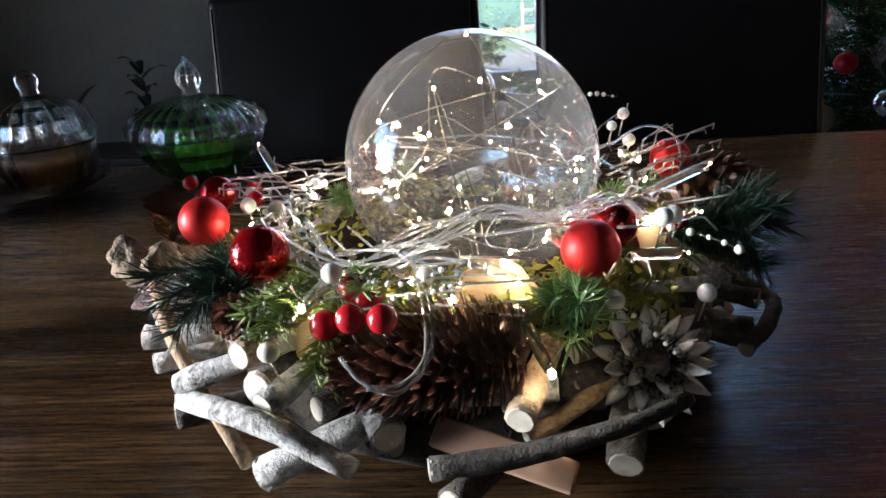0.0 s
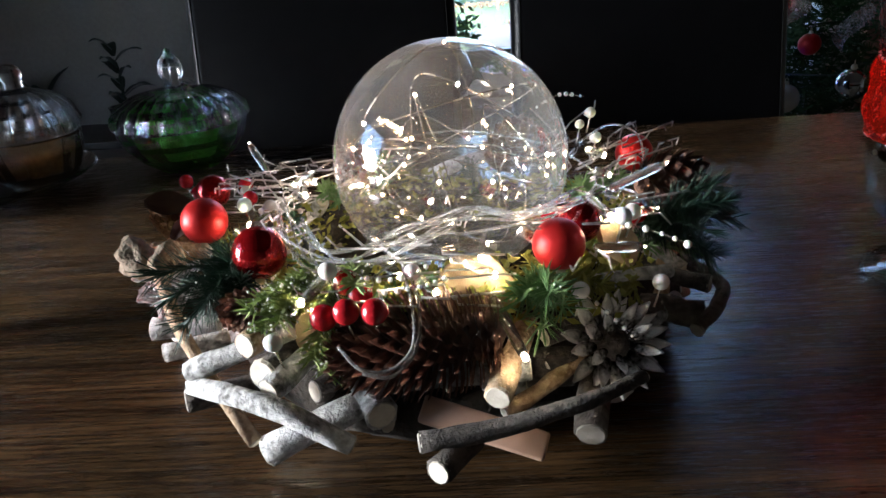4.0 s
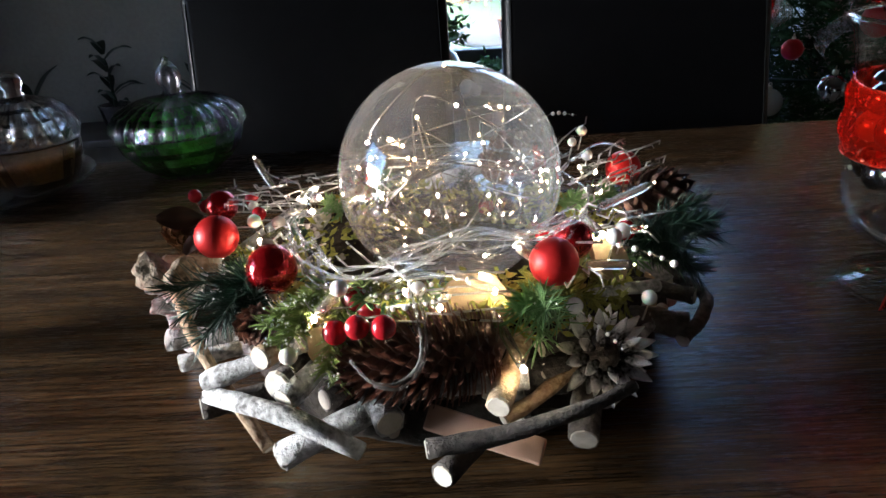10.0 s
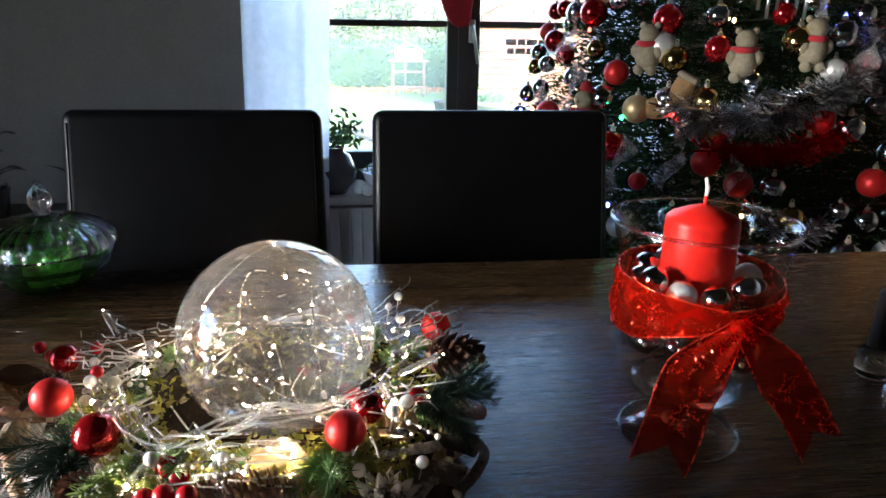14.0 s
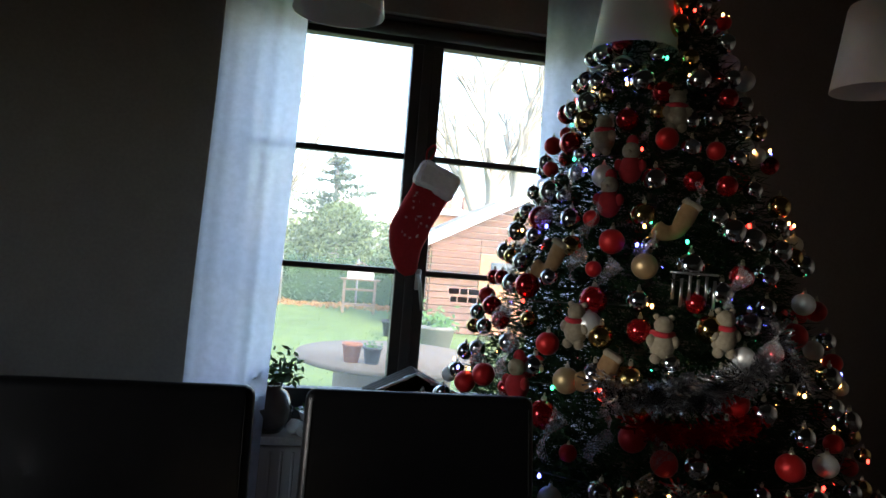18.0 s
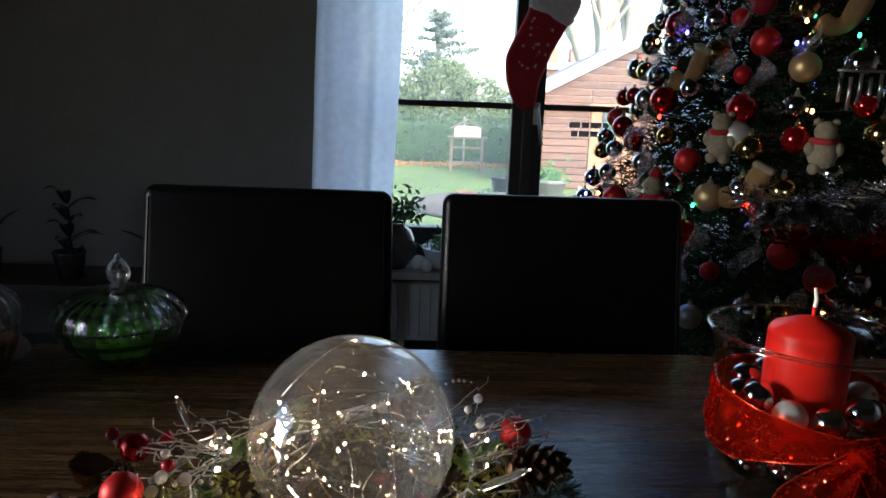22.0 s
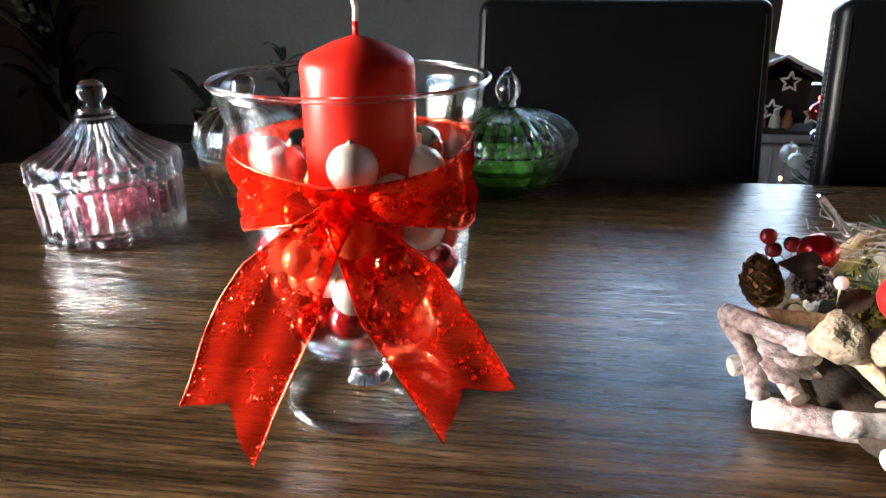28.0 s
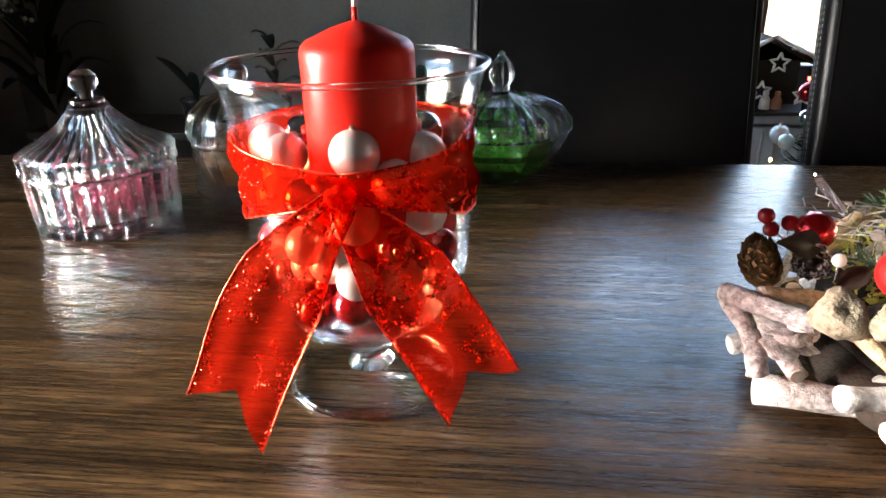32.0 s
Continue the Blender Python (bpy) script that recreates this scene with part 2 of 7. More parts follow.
def tube(bm, pts, radii, seg=8, lump=0.0, caps=True):
    """A round rod through pts; radii: one number or one for each point; lump: unevenness."""
    pts = [Vector(p) for p in pts]
    if not isinstance(radii, (list, tuple)):
        radii = [radii] * len(pts)
    rings, side = [], None
    for i, p in enumerate(pts):
        d = (pts[min(i + 1, len(pts) - 1)] - pts[max(i - 1, 0)]).normalized()
        if side is None:
            side = d.orthogonal().normalized()
        side = (side - d * side.dot(d)).normalized()
        up = d.cross(side)
        ring = []
        for k in range(seg):
            a = 2 * math.pi * k / seg
            r = radii[i] * (1 + (random.uniform(-lump, lump) if lump else 0))
            ring.append(bm.verts.new(p + (side * math.cos(a) + up * math.sin(a)) * r))
        rings.append(ring)
    for a, b in zip(rings, rings[1:]):
        for k in range(seg):
            j = (k + 1) % seg
            bm.faces.new((a[k], a[j], b[j], b[k]))
    if caps:
        bm.faces.new(rings[0][::-1])
        bm.faces.new(rings[-1])
    return bm


def between(a, b, n, bend=0.0, sag=(0, 0, 1)):
    a, b, s = Vector(a), Vector(b), Vector(sag)
    return [a.lerp(b, i / n) + s * bend * math.sin(math.pi * i / n) for i in range(n + 1)]


def sheet(bm, rows, thick=0.0):
    """A cloth through rows of points."""
    vs = [[bm.verts.new(p) for p in row] for row in rows]
    for a, b in zip(vs, vs[1:]):
        for i in range(len(a) - 1):
            bm.faces.new((a[i], a[i + 1], b[i + 1], b[i]))
    if thick:
        g = bmesh.ops.solidify(bm, geom=list(bm.faces), thickness=thick)
    return bm


def smooth_path(ctrl, n=8):
    """A soft curve through control points."""
    c = [Vector(p) for p in ctrl]
    c = [2 * c[0] - c[1]] + c + [2 * c[-1] - c[-2]]
    out = []
    for i in range(1, len(c) - 2):
        for k in range(n):
            t = k / n
            out.append(0.5 * ((2 * c[i]) + (c[i + 1] - c[i - 1]) * t + (2 * c[i - 1] - 5 * c[i] + 4 * c[i + 1] - c[i + 2]) * t * t
                              + (3 * c[i] - c[i - 1] - 3 * c[i + 1] + c[i + 2]) * t ** 3))
    return out + [c[-2]]


# ---- the palette ----
WALL = mat("wall_paint", (0.235, 0.213, 0.19), (0.28, 0.256, 0.228), 60, 0.85, bump=0.25, bscale=300)
# the ceiling's dimness is put into its colour, which also curbs the bounced light
CEIL = mat("darkened_ceiling_paint", (0.09, 0.087, 0.083), (0.115, 0.11, 0.105), 40, 0.9, bump=0.15, bscale=250)
FLOOR = mat("floor_tiles", (0.10, 0.085, 0.07), (0.14, 0.12, 0.10), 12, 0.45, bump=0.1)
LEATHER = mat("black_leather", (0.0022, 0.0022, 0.0026), (0.004, 0.004, 0.0046), 30, 0.31, bump=0.2, bscale=420, rvar=0.05, spec=0.16)
THREAD = mat("grey_stitching", (0.16, 0.16, 0.16), (0.26, 0.26, 0.26), 300, 0.6)
STITCH = mat("black_thread", (0.003, 0.003, 0.003), (0.006, 0.006, 0.006), 200, 0.8, spec=0.1)
FRAME = mat("dark_window_frame", (0.045, 0.04, 0.038), (0.06, 0.054, 0.05), 40, 0.45, bump=0.1)
STONE = mat("window_sill_stone", (0.30, 0.27, 0.25), (0.4, 0.37, 0.34), 50, 0.4)
METAL = mat("brushed_metal", (0.5, 0.5, 0.5), (0.6, 0.6, 0.6), 80, 0.3, metal=1.0)
DARKWOOD = mat("dark_stained_legs", (0.03, 0.02, 0.014), (0.05, 0.035, 0.025), 30, 0.45, stretch=(1, 1, 0.1))
# the pane's pale scatter stands in for the glare that washes out the garden
PANE = hazy(thin_film("window_glass", (0.97, 0.98, 0.98), 0.01, 0.8), 0.05, 0.10, 9.0)
CURTAIN = veil("white_voile", (0.86, 0.87, 1.0), 0.035, 700, through=0.9)
SHADE = mat("frosted_lamp_glass", (0.78, 0.76, 0.70), (0.82, 0.80, 0.75), 30, 0.35, sub=0.15)

# ---- the room ----
X0, X1, Y0, Y1, H = -2.5, 3.4, -3.4, 3.2, 2.78
T = 0.28
WX0, WX1, WZ0, WZ1 = -0.165, 1.444, 0.44, 2.34      # the back window's opening
TABLE_Z = 0.75

# floor: large tiles with joints
floor = thing("floor", "brownish ceramic tile floor of the dining room", "floor", kind="structure")
part("screed", box(bmesh.new(), (X1 - X0 + 0.4, Y1 - Y0 + 0.4, 0.1), ((X0 + X1) / 2, (Y0 + Y1) / 2, -0.056)), STONE, floor, smooth=False)
tile = solid("tile", box(bmesh.new(), (0.592, 0.592, 0.012), (0, 0, -0.006), 0.002, seg=1), FLOOR, False)
for i in range(10):
    for j in range(12):
        x, y = X0 + 0.295 + 0.6 * i, Y0 + 0.3 + 0.6 * j
        if x < X1 and y < Y1:
            part("tile", tile, FLOOR, floor, at=pose(x, y, 0))

wall_b = boxes(((WX0 - X0 + T, T, H), ((X0 - T + WX0) / 2, Y1 + T / 2, H / 2)),
               ((X1 + T - WX1, T, H), ((X1 + T + WX1) / 2, Y1 + T / 2, H / 2)),
               ((WX1 - WX0, T, WZ0), ((WX0 + WX1) / 2, Y1 + T / 2, WZ0 / 2)),
               ((WX1 - WX0, T, H - WZ1), ((WX0 + WX1) / 2, Y1 + T / 2, (H + WZ1) / 2)))
piece("wall_north", wall_b, WALL, "plain greige painted wall with the garden window", "wall", kind="structure")
# west wall with the opening whose daylight falls over the table
WYA, WYB = -0.42, 1.08
wall_w = boxes(((T, WYA - Y0, H), (X0 - T / 2, (Y0 + WYA) / 2, H / 2)),
               ((T, Y1 - WYB, H), (X0 - T / 2, (Y1 + WYB) / 2, H / 2)),
               ((T, WYB - WYA, 0.75), (X0 - T / 2, (WYA + WYB) / 2, 0.375)),
               ((T, WYB - WYA, H - 2.35), (X0 - T / 2, (WYA + WYB) / 2, (H + 2.35) / 2)))
piece("wall_west", wall_w, WALL, "plain greige painted wall with a window", "wall", kind="structure")
piece("wall_east", box(bmesh.new(), (T, Y1 - Y0, H), (X1 + T / 2, (Y0 + Y1) / 2, H / 2)), WALL, "plain greige painted side wall", "wall", kind="structure")
piece("wall_south", box(bmesh.new(), (X1 - X0 + 2 * T, T, H), ((X0 + X1) / 2, Y0 - T / 2, H / 2)), WALL, "plain greige painted wall", "wall", kind="structure")
piece("ceiling", box(bmesh.new(), (X1 - X0 + 2 * T, Y1 - Y0 + 2 * T, 0.15), ((X0 + X1) / 2, (Y0 + Y1) / 2, H + 0.075)), CEIL, "plaster ceiling, coloured dark to hold down the bounced light", "ceiling", kind="structure")
skirt = thing("baseboard", "dark narrow skirting board along the walls", "baseboard", kind="structure")
part("board", box(bmesh.new(), (X1 - X0, 0.015, 0.07), ((X0 + X1) / 2, Y1 - 0.0085, 0.036), 0.003), FRAME, skirt, smooth=False)

# the back window: two casements of three panes each, a wide post between
win = thing("window_1", "tall dark-framed casement window with six panes", "window", kind="structure")
WY = 3.376
part("window_frame", boxes(((0.085, 0.07, WZ1 - WZ0), (WX0 + 0.0425, WY, (WZ0 + WZ1) / 2)), ((0.085, 0.07, WZ1 - WZ0), (WX1 - 0.0425, WY, (WZ0 + WZ1) / 2)),
                           ((WX1 - WX0 - 0.17, 0.07, 0.09), ((WX0 + WX1) / 2, WY, WZ1 - 0.045)), ((WX1 - WX0 - 0.17, 0.07, 0.145), ((WX0 + WX1) / 2, WY, WZ0 + 0.0725)), bevel=0.006),
     FRAME, win, smooth=False)
part("post", boxes(((0.15, 0.075, WZ1 - WZ0 - 0.235), (0.707, WY, (WZ0 + WZ1) / 2 + 0.0275)), ((0.05, 0.02, WZ1 - WZ0 - 0.235), (0.707, WY - 0.047, (WZ0 + WZ1) / 2 + 0.0275)), bevel=0.005), FRAME, win, smooth=False)
for a, b in ((WX0 + 0.085, 0.632), (0.782, WX1 - 0.085)):
    for z in (1.160, 1.715):
        part("glazing_bar", box(bmesh.new(), (b - a, 0.05, 0.028), ((a + b) / 2, WY, z), 0.004), FRAME, win, smooth=False)
    for z, zz in ((WZ0 + 0.145, 1.146), (1.174, 1.701), (1.729, WZ1 - 0.09)):
        g = part("pane", box(bmesh.new(), (b - a, 0.004, zz - z), ((a + b) / 2, WY + 0.005, (z + zz) / 2)), PANE, win, smooth=False)
        g.visible_shadow = False
hb = bmesh.new()
box(hb, (0.03, 0.02, 0.10), (0.742, WY - 0.055, 1.13), 0.006)
tube(hb, [(0.742, WY - 0.06, 1.15), (0.742, WY - 0.085, 1.15), (0.744, WY - 0.092, 1.13), (0.767, WY - 0.092, 0.99)], 0.0085)
part("handle", hb, METAL, win, "grey metal window handle turned down")
sill = thing("window_sill", "pale stone window sill", "window sill", kind="structure")
part("slab", box(bmesh.new(), (WX1 - WX0 + 0.16, 0.32, 0.035), ((WX0 + WX1) / 2, Y1 + 0.01, WZ0 - 0.022), 0.006), STONE, sill, smooth=False)

SPRAY = mat("white_window_spray", (0.7, 0.7, 0.7), (0.8, 0.8, 0.8), 90, 0.9)
for z, widths in ((1.085, (0.05, 0.034, 0.05, 0.028)), (1.045, (0.03, 0.045, 0.04, 0.05))):
    x = 0.91 + (0.01 if z < 1.06 else 0)
    for w in widths:
        part("sprayed_bar", box(bmesh.new(), (w, 0.0012, 0.026), (x + w / 2, WY - 0.0005, z)), SPRAY, win, "faint white sprayed lettering", smooth=False)
        x += w + 0.008

# the window by the camera's side
win2 = thing("window_2", "dark-framed window of the dining room's side wall", "window", kind="structure")
part("window_frame", boxes(((0.07, 0.06, 1.6), (X0 - 0.2, WYA + 0.03, 1.55)), ((0.07, 0.06, 1.6), (X0 - 0.2, WYB - 0.03, 1.55)),
                           ((0.07, WYB - WYA - 0.12, 0.06), (X0 - 0.2, (WYA + WYB) / 2, 2.32)), ((0.07, WYB - WYA - 0.12, 0.06), (X0 - 0.2, (WYA + WYB) / 2, 0.78)),
                           ((0.06, 0.08, 1.48), (X0 - 0.2, (WYA + WYB) / 2, 1.55))), FRAME, win2, smooth=False)

# ---- the dining table ----
def plank_wood():
    """Dark oak decor: long grain along x with cathedral waves, darker pores and a few knots."""
    m = mat("dark_oak", (0.017, 0.0100, 0.0046), (0.150, 0.090, 0.042), 6, 0.27, stretch=(0.55, 11, 11), rvar=0.03, spec=0.75, coat=0.12, detail=9.0)
    n, ln = m.node_tree.nodes, m.node_tree.links
    p = n["Principled BSDF"]
    tc = n.new("ShaderNodeTexCoord")

    def streaks(stretch, scale, lo, hi, c0, c1, wander=0.0):
        mp = n.new("ShaderNodeMapping")
        mp.inputs["Scale"].default_value = stretch
        ln.new(tc.outputs["Object"], mp.inputs["Vector"])
        no = n.new("ShaderNodeTexNoise")
        no.inputs["Scale"].default_value = scale
        no.inputs["Detail"].default_value = 8.0
        no.inputs["Roughness"].default_value = 0.7
        no.inputs["Distortion"].default_value = wander
        ln.new(mp.outputs[0], no.inputs["Vector"])
        rp = n.new("ShaderNodeValToRGB")
        rp.color_ramp.elements[0].position, rp.color_ramp.elements[1].position = lo, hi
        rp.color_ramp.elements[0].color, rp.color_ramp.elements[1].color = (*c0, 1), (*c1, 1)
        ln.new(no.outputs[0], rp.inputs[0])
        return rp.outputs[0]

    pores = streaks((4.2, 66.0, 66.0), 9.0, 0.42, 0.54, (0.26, 0.24, 0.22), (1.2, 1.2, 1.2))
    bands = streaks((2.0, 14.0, 14.0), 3.0, 0.38, 0.64, (0.62, 0.58, 0.54), (1.25, 1.22, 1.2), 1.0)
    knots = n.new("ShaderNodeTexVoronoi")
    knots.inputs["Scale"].default_value = 2.3
    km = n.new("ShaderNodeMapping")
    km.inputs["Scale"].default_value = (0.6, 1.7, 1.0)
    ln.new(tc.outputs["Object"], km.inputs["Vector"])
    ln.new(km.outputs[0], knots.inputs["Vector"])
    kr = n.new("ShaderNodeValToRGB")
    kr.color_ramp.elements[0].position, kr.color_ramp.elements[1].position = 0.0, 0.09
    kr.color_ramp.elements[0].color, kr.color_ramp.elements[1].color = (0.3, 0.3, 0.3, 1), (1, 1, 1, 1)
    ln.new(knots.outputs["Distance"], kr.inputs[0])
    last = p.inputs["Base Color"].links[0].from_socket
    lines = streaks((1.3, 70.0, 70.0), 6.0, 0.455, 0.52, (0.45, 0.42, 0.40), (1.1, 1.1, 1.1), 0.3)
    for other in (pores, bands, lines, kr.outputs[0]):
        mx = n.new("ShaderNodeMix")
        mx.data_type, mx.blend_type = "RGBA", "MULTIPLY"
        mx.inputs["Factor"].default_value = 0.9
        ln.new(last, mx.inputs["A"])
        ln.new(other, mx.inputs["B"])
        last = mx.outputs["Result"]
    ln.new(last, p.inputs["Base Color"])
    p.inputs["Coat Roughness"].default_value = 0.36
    # the pores scatter the shine
    rr = n.new("ShaderNodeMapRange")
    rr.inputs["To Min"].default_value, rr.inputs["To Max"].default_value = 0.32, 0.19
    ln.new(pores, rr.inputs["Value"])
    ln.new(rr.outputs[0], p.inputs["Roughness"])
    bp = n.new("ShaderNodeBump")
    bp.inputs["Strength"].default_value, bp.inputs["Distance"].default_value = 0.12, 0.0005
    ln.new(pores, bp.inputs["Height"])
    ln.new(bp.outputs[0], p.inputs["Normal"])
    return m


OAK = plank_wood()
TX0, TX1, TY0, TY1 = -1.06, 1.38, 0.19, 1.26
table = thing("dining_table", "long dark brown oak-grain dining table", "table", ((TX0 + TX1) / 2, (TY0 + TY1) / 2, 0))
part("tabletop", box(bmesh.new(), (TX1 - TX0, TY1 - TY0, 0.036), (0, 0, TABLE_Z - 0.018), 0.003), OAK, table, smooth=False)
for sy in (-1, 1):
    part("apron", box(bmesh.new(), (TX1 - TX0 - 0.2, 0.022, 0.08), (0, sy * 0.46, TABLE_Z - 0.077)), OAK, table, smooth=False)
for sx in (-1, 1):
    part("apron", box(bmesh.new(), (0.022, 0.898, 0.08), (sx * ((TX1 - TX0) / 2 - 0.11), 0, TABLE_Z - 0.077)), OAK, table, smooth=False)
    for sy in (-1, 1):
        part("leg", box(bmesh.new(), (0.075, 0.075, TABLE_Z - 0.117), (sx * ((TX1 - TX0) / 2 - 0.07), sy * 0.485, (TABLE_Z - 0.117) / 2), 0.003), OAK, table, smooth=False)


# ---- the chairs: black leather, high straight backs ----
def flare(z):
    """The back widens a little towards the seat."""
    return 1 + 0.035 * (1 - z / 0.56)


def chair_back():
    """A padded back with rounded edges, leaning away from the table."""
    bm = bmesh.new()
    box(bm, (0.460, 0.062, 0.56), (0, 0, 0.28), 0.021, seg=6)
    for v in bm.verts:
        v.co.x *= flare(v.co.z)
    return bm


def chair(x, y, rz=0.0):
    c = thing("dining_chair", "black leather dining chair with a straight padded back", "chair", (x, y, 0), rz, group="chairs behind the table")
    lean = pose(0, 0.187, 0.438, -11.0)
    part("backrest", chair_back(), LEATHER, c, at=lean)
    for sx in (-1, 1):
        seam = tube(bmesh.new(), [(sx * 0.2160 * flare(z), -0.0302, z) for z in (0.025, 0.16, 0.3, 0.42, 0.535)], 0.0013, 6)
        part("piping", seam, STITCH, c, "black stitched seam", at=lean)
        rows = bmesh.new()
        for k in range(52):
            z = 0.035 + 0.0095 * k
            for off in (-0.004, 0.006):
                box(rows, (0.0012, 0.0016, 0.0055), (sx * 0.2301 * flare(z), off, z))
        part("stitching", rows, THREAD, c, "double row of grey stitches", smooth=False, at=lean)["kind"] = "stuff"
    part("seat", box(bmesh.new(), (0.445, 0.38, 0.085), (0, -0.04, 0.4725), 0.022, seg=4), LEATHER, c)
    for sx in (-1, 1):
        for sy in (-1, 1):
            part("leg", box(bmesh.new(), (0.04, 0.04, 0.429), (sx * 0.19, sy * 0.165 - 0.04, 0.2145), 0.003), DARKWOOD, c, smooth=False)
    return c


chair(-0.076, 1.178)
chair(0.481, 1.178)


def wpart(name, bm, material, parent, label="", smooth=True):
    """A part whose mesh is laid out in the room's own coordinates."""
    ob = part(name, bm, material, parent, label, smooth)
    ob.matrix_parent_inverse = parent.matrix_basis.inverted()
    return ob


# ---- the garden behind the window ----
GZ = -0.75     # the level on which each garden thing is laid out
G = -0.45      # the lawn on which it is settled


def settle(ob, x, y, s):
    """Stand a garden thing on the lawn at its own distance and size."""
    ob.matrix_basis = Matrix.Translation((x, y, G)) @ Matrix.Diagonal((s, s, s, 1))



LAWN = mat("lawn_grass", (0.09, 0.14, 0.035), (0.15, 0.21, 0.06), 3, 0.9, bump=0.6, bscale=60)
BLADE = mat("grass_blades", (0.11, 0.18, 0.04), (0.18, 0.26, 0.07), 5, 0.8)
LITTER = mat("fallen_leaves", (0.22, 0.10, 0.04), (0.38, 0.22, 0.08), 30, 0.9)
HEDGE = mat("hedge_leaves", (0.035, 0.08, 0.03), (0.07, 0.13, 0.05), 12, 0.7, vary=0.2)
SHRUB = mat("shrub_leaves", (0.08, 0.12, 0.05), (0.17, 0.21, 0.10), 6, 0.7)
CONIFER = mat("conifer_needles", (0.09, 0.12, 0.09), (0.15, 0.18, 0.13), 8, 0.8)
BARK = mat("tree_bark", (0.26, 0.23, 0.19), (0.42, 0.38, 0.32), 10, 0.9, bump=0.5, stretch=(1, 1, 0.2))
LOG = mat("shed_boards", (0.14, 0.068, 0.048), (0.24, 0.125, 0.085), 6, 0.7, stretch=(0.2, 1, 4), vary=0.15)
ROOF = mat("roof_felt", (0.45, 0.42, 0.4), (0.6, 0.57, 0.55), 6, 0.8)
PALE = mat("weathered_wood", (0.17, 0.12, 0.08), (0.27, 0.205, 0.145), 12, 0.8, stretch=(1, 6, 1), vary=0.12)
CLAY = mat("terracotta", (0.40, 0.15, 0.08), (0.5, 0.2, 0.11), 30, 0.8)
BLACKP = mat("black_plastic", (0.02, 0.02, 0.022), (0.035, 0.035, 0.035), 30, 0.5)
GREYP = mat("grey_planter", (0.2, 0.19, 0.18), (0.28, 0.27, 0.25), 20, 0.7)
WHITE = mat("white_paint", (0.75, 0.74, 0.72), (0.8, 0.79, 0.77), 20, 0.6)
BRICK = mat("red_brick", (0.35, 0.16, 0.11), (0.45, 0.22, 0.15), 10, 0.9)
LEAF = mat("green_leaf", (0.05, 0.13, 0.03), (0.1, 0.22, 0.05), 30, 0.5)

gb = bmesh.new()
bmesh.ops.create_grid(gb, x_segments=60, y_segments=60, size=150, matrix=pose(0, 153.5, G))
for v in gb.verts:
    v.co.z += 0.03 * noise.noise(v.co * 0.3)
piece("ground", gb, LAWN, "mown green lawn of a back garden", "lawn", kind="structure")
gr = bmesh.new()
for i in range(5000):
    x, y = random.uniform(-3.5, 8), random.uniform(5, 18)
    a, hh = random.uniform(0, 6.28), random.uniform(0.02, 0.06)
    c, s = math.cos(a) * 0.012, math.sin(a) * 0.012
    z = G - 0.01
    q = [gr.verts.new((x - c, y - s, z)), gr.verts.new((x + c, y + s, z)), gr.verts.new((x + random.uniform(-.03, .03), y, z + hh))]
    gr.faces.new(q)
piece("grass_tufts", gr, BLADE, "short grass blades on the lawn", "grass", kind="stuff")


def leaf_cloud(bm, n, where, size):
    """n small leaves at points drawn from where()."""
    for i in range(n):
        p = Vector(where())
        a = Vector((random.gauss(0, 1), random.gauss(0, 1), random.gauss(0, 1))).normalized() * size * random.uniform(0.6, 1.3)
        b = a.orthogonal().normalized() * size * 0.45
        q = [bm.verts.new(p - a), bm.verts.new(p + b), bm.verts.new(p + a), bm.verts.new(p - b)]
        bm.faces.new(q)
    return bm


litter = leaf_cloud(bmesh.new(), 1800, lambda: (random.uniform(-7, 9), 18.5 + random.gauss(0, 0.4), G + 0.03 + random.uniform(0, 0.05)), 0.07)
piece("leaf_litter", litter, LITTER, "brown fallen leaves along the hedge", "leaves", kind="stuff")

hedge = thing("hedge", "low dark green clipped garden hedge behind a wire fence", "hedge", (1, 16.6, GZ))
wpart("core", box(bmesh.new(), (16, 0.5, 0.95), (1, 16.7, GZ + 0.47), 0.1), HEDGE, hedge)
wpart("leaves", leaf_cloud(bmesh.new(), 9000, lambda: (random.uniform(-7, 9), random.uniform(16.2, 17.0), GZ + random.uniform(0, 1.08)), 0.06), HEDGE, hedge)
fence = thing("wire_fence", "thin pale posts of a wire fence before the hedge", "fence", (0, 15.9, GZ))
for i in range(9):
    wpart("post", tube(bmesh.new(), [(-6 + 1.7 * i, 15.95, GZ), (-6 + 1.7 * i, 15.95, GZ + 1.15)], 0.025), GREYP, fence)

settle(hedge, 1.76, 19.62, 1.20)
settle(fence, 0.53, 18.23, 1.16)


def lump(c, r, n, squash=1.0):
    def draw():
        d = Vector((random.gauss(0, 1), random.gauss(0, 1), random.gauss(0, 1))).normalized() * r * random.uniform(0.55, 1.08) ** 0.5
        return c[0] + d.x, c[1] + d.y * 0.6, c[2] + d.z * squash
    return draw


shrub = thing("shrub", "large yellow-green garden shrub with a rounded outline", "shrub", (0.3, 20, GZ))
sb = bmesh.new()
for c, r in (((0.2, 20, 0.5), 1.1), ((-1.0, 20.3, 0.2), 1.0), ((1.3, 20.2, 0.3), 1.0), ((0.4, 20.4, 1.05), 0.75), ((2.4, 20.5, 0.0), 0.9), ((-2.2, 20.4, -0.1), 0.9)):
    leaf_cloud(sb, 2600, lump(c, r, 0), 0.075)
wpart("foliage", sb, SHRUB, shrub)
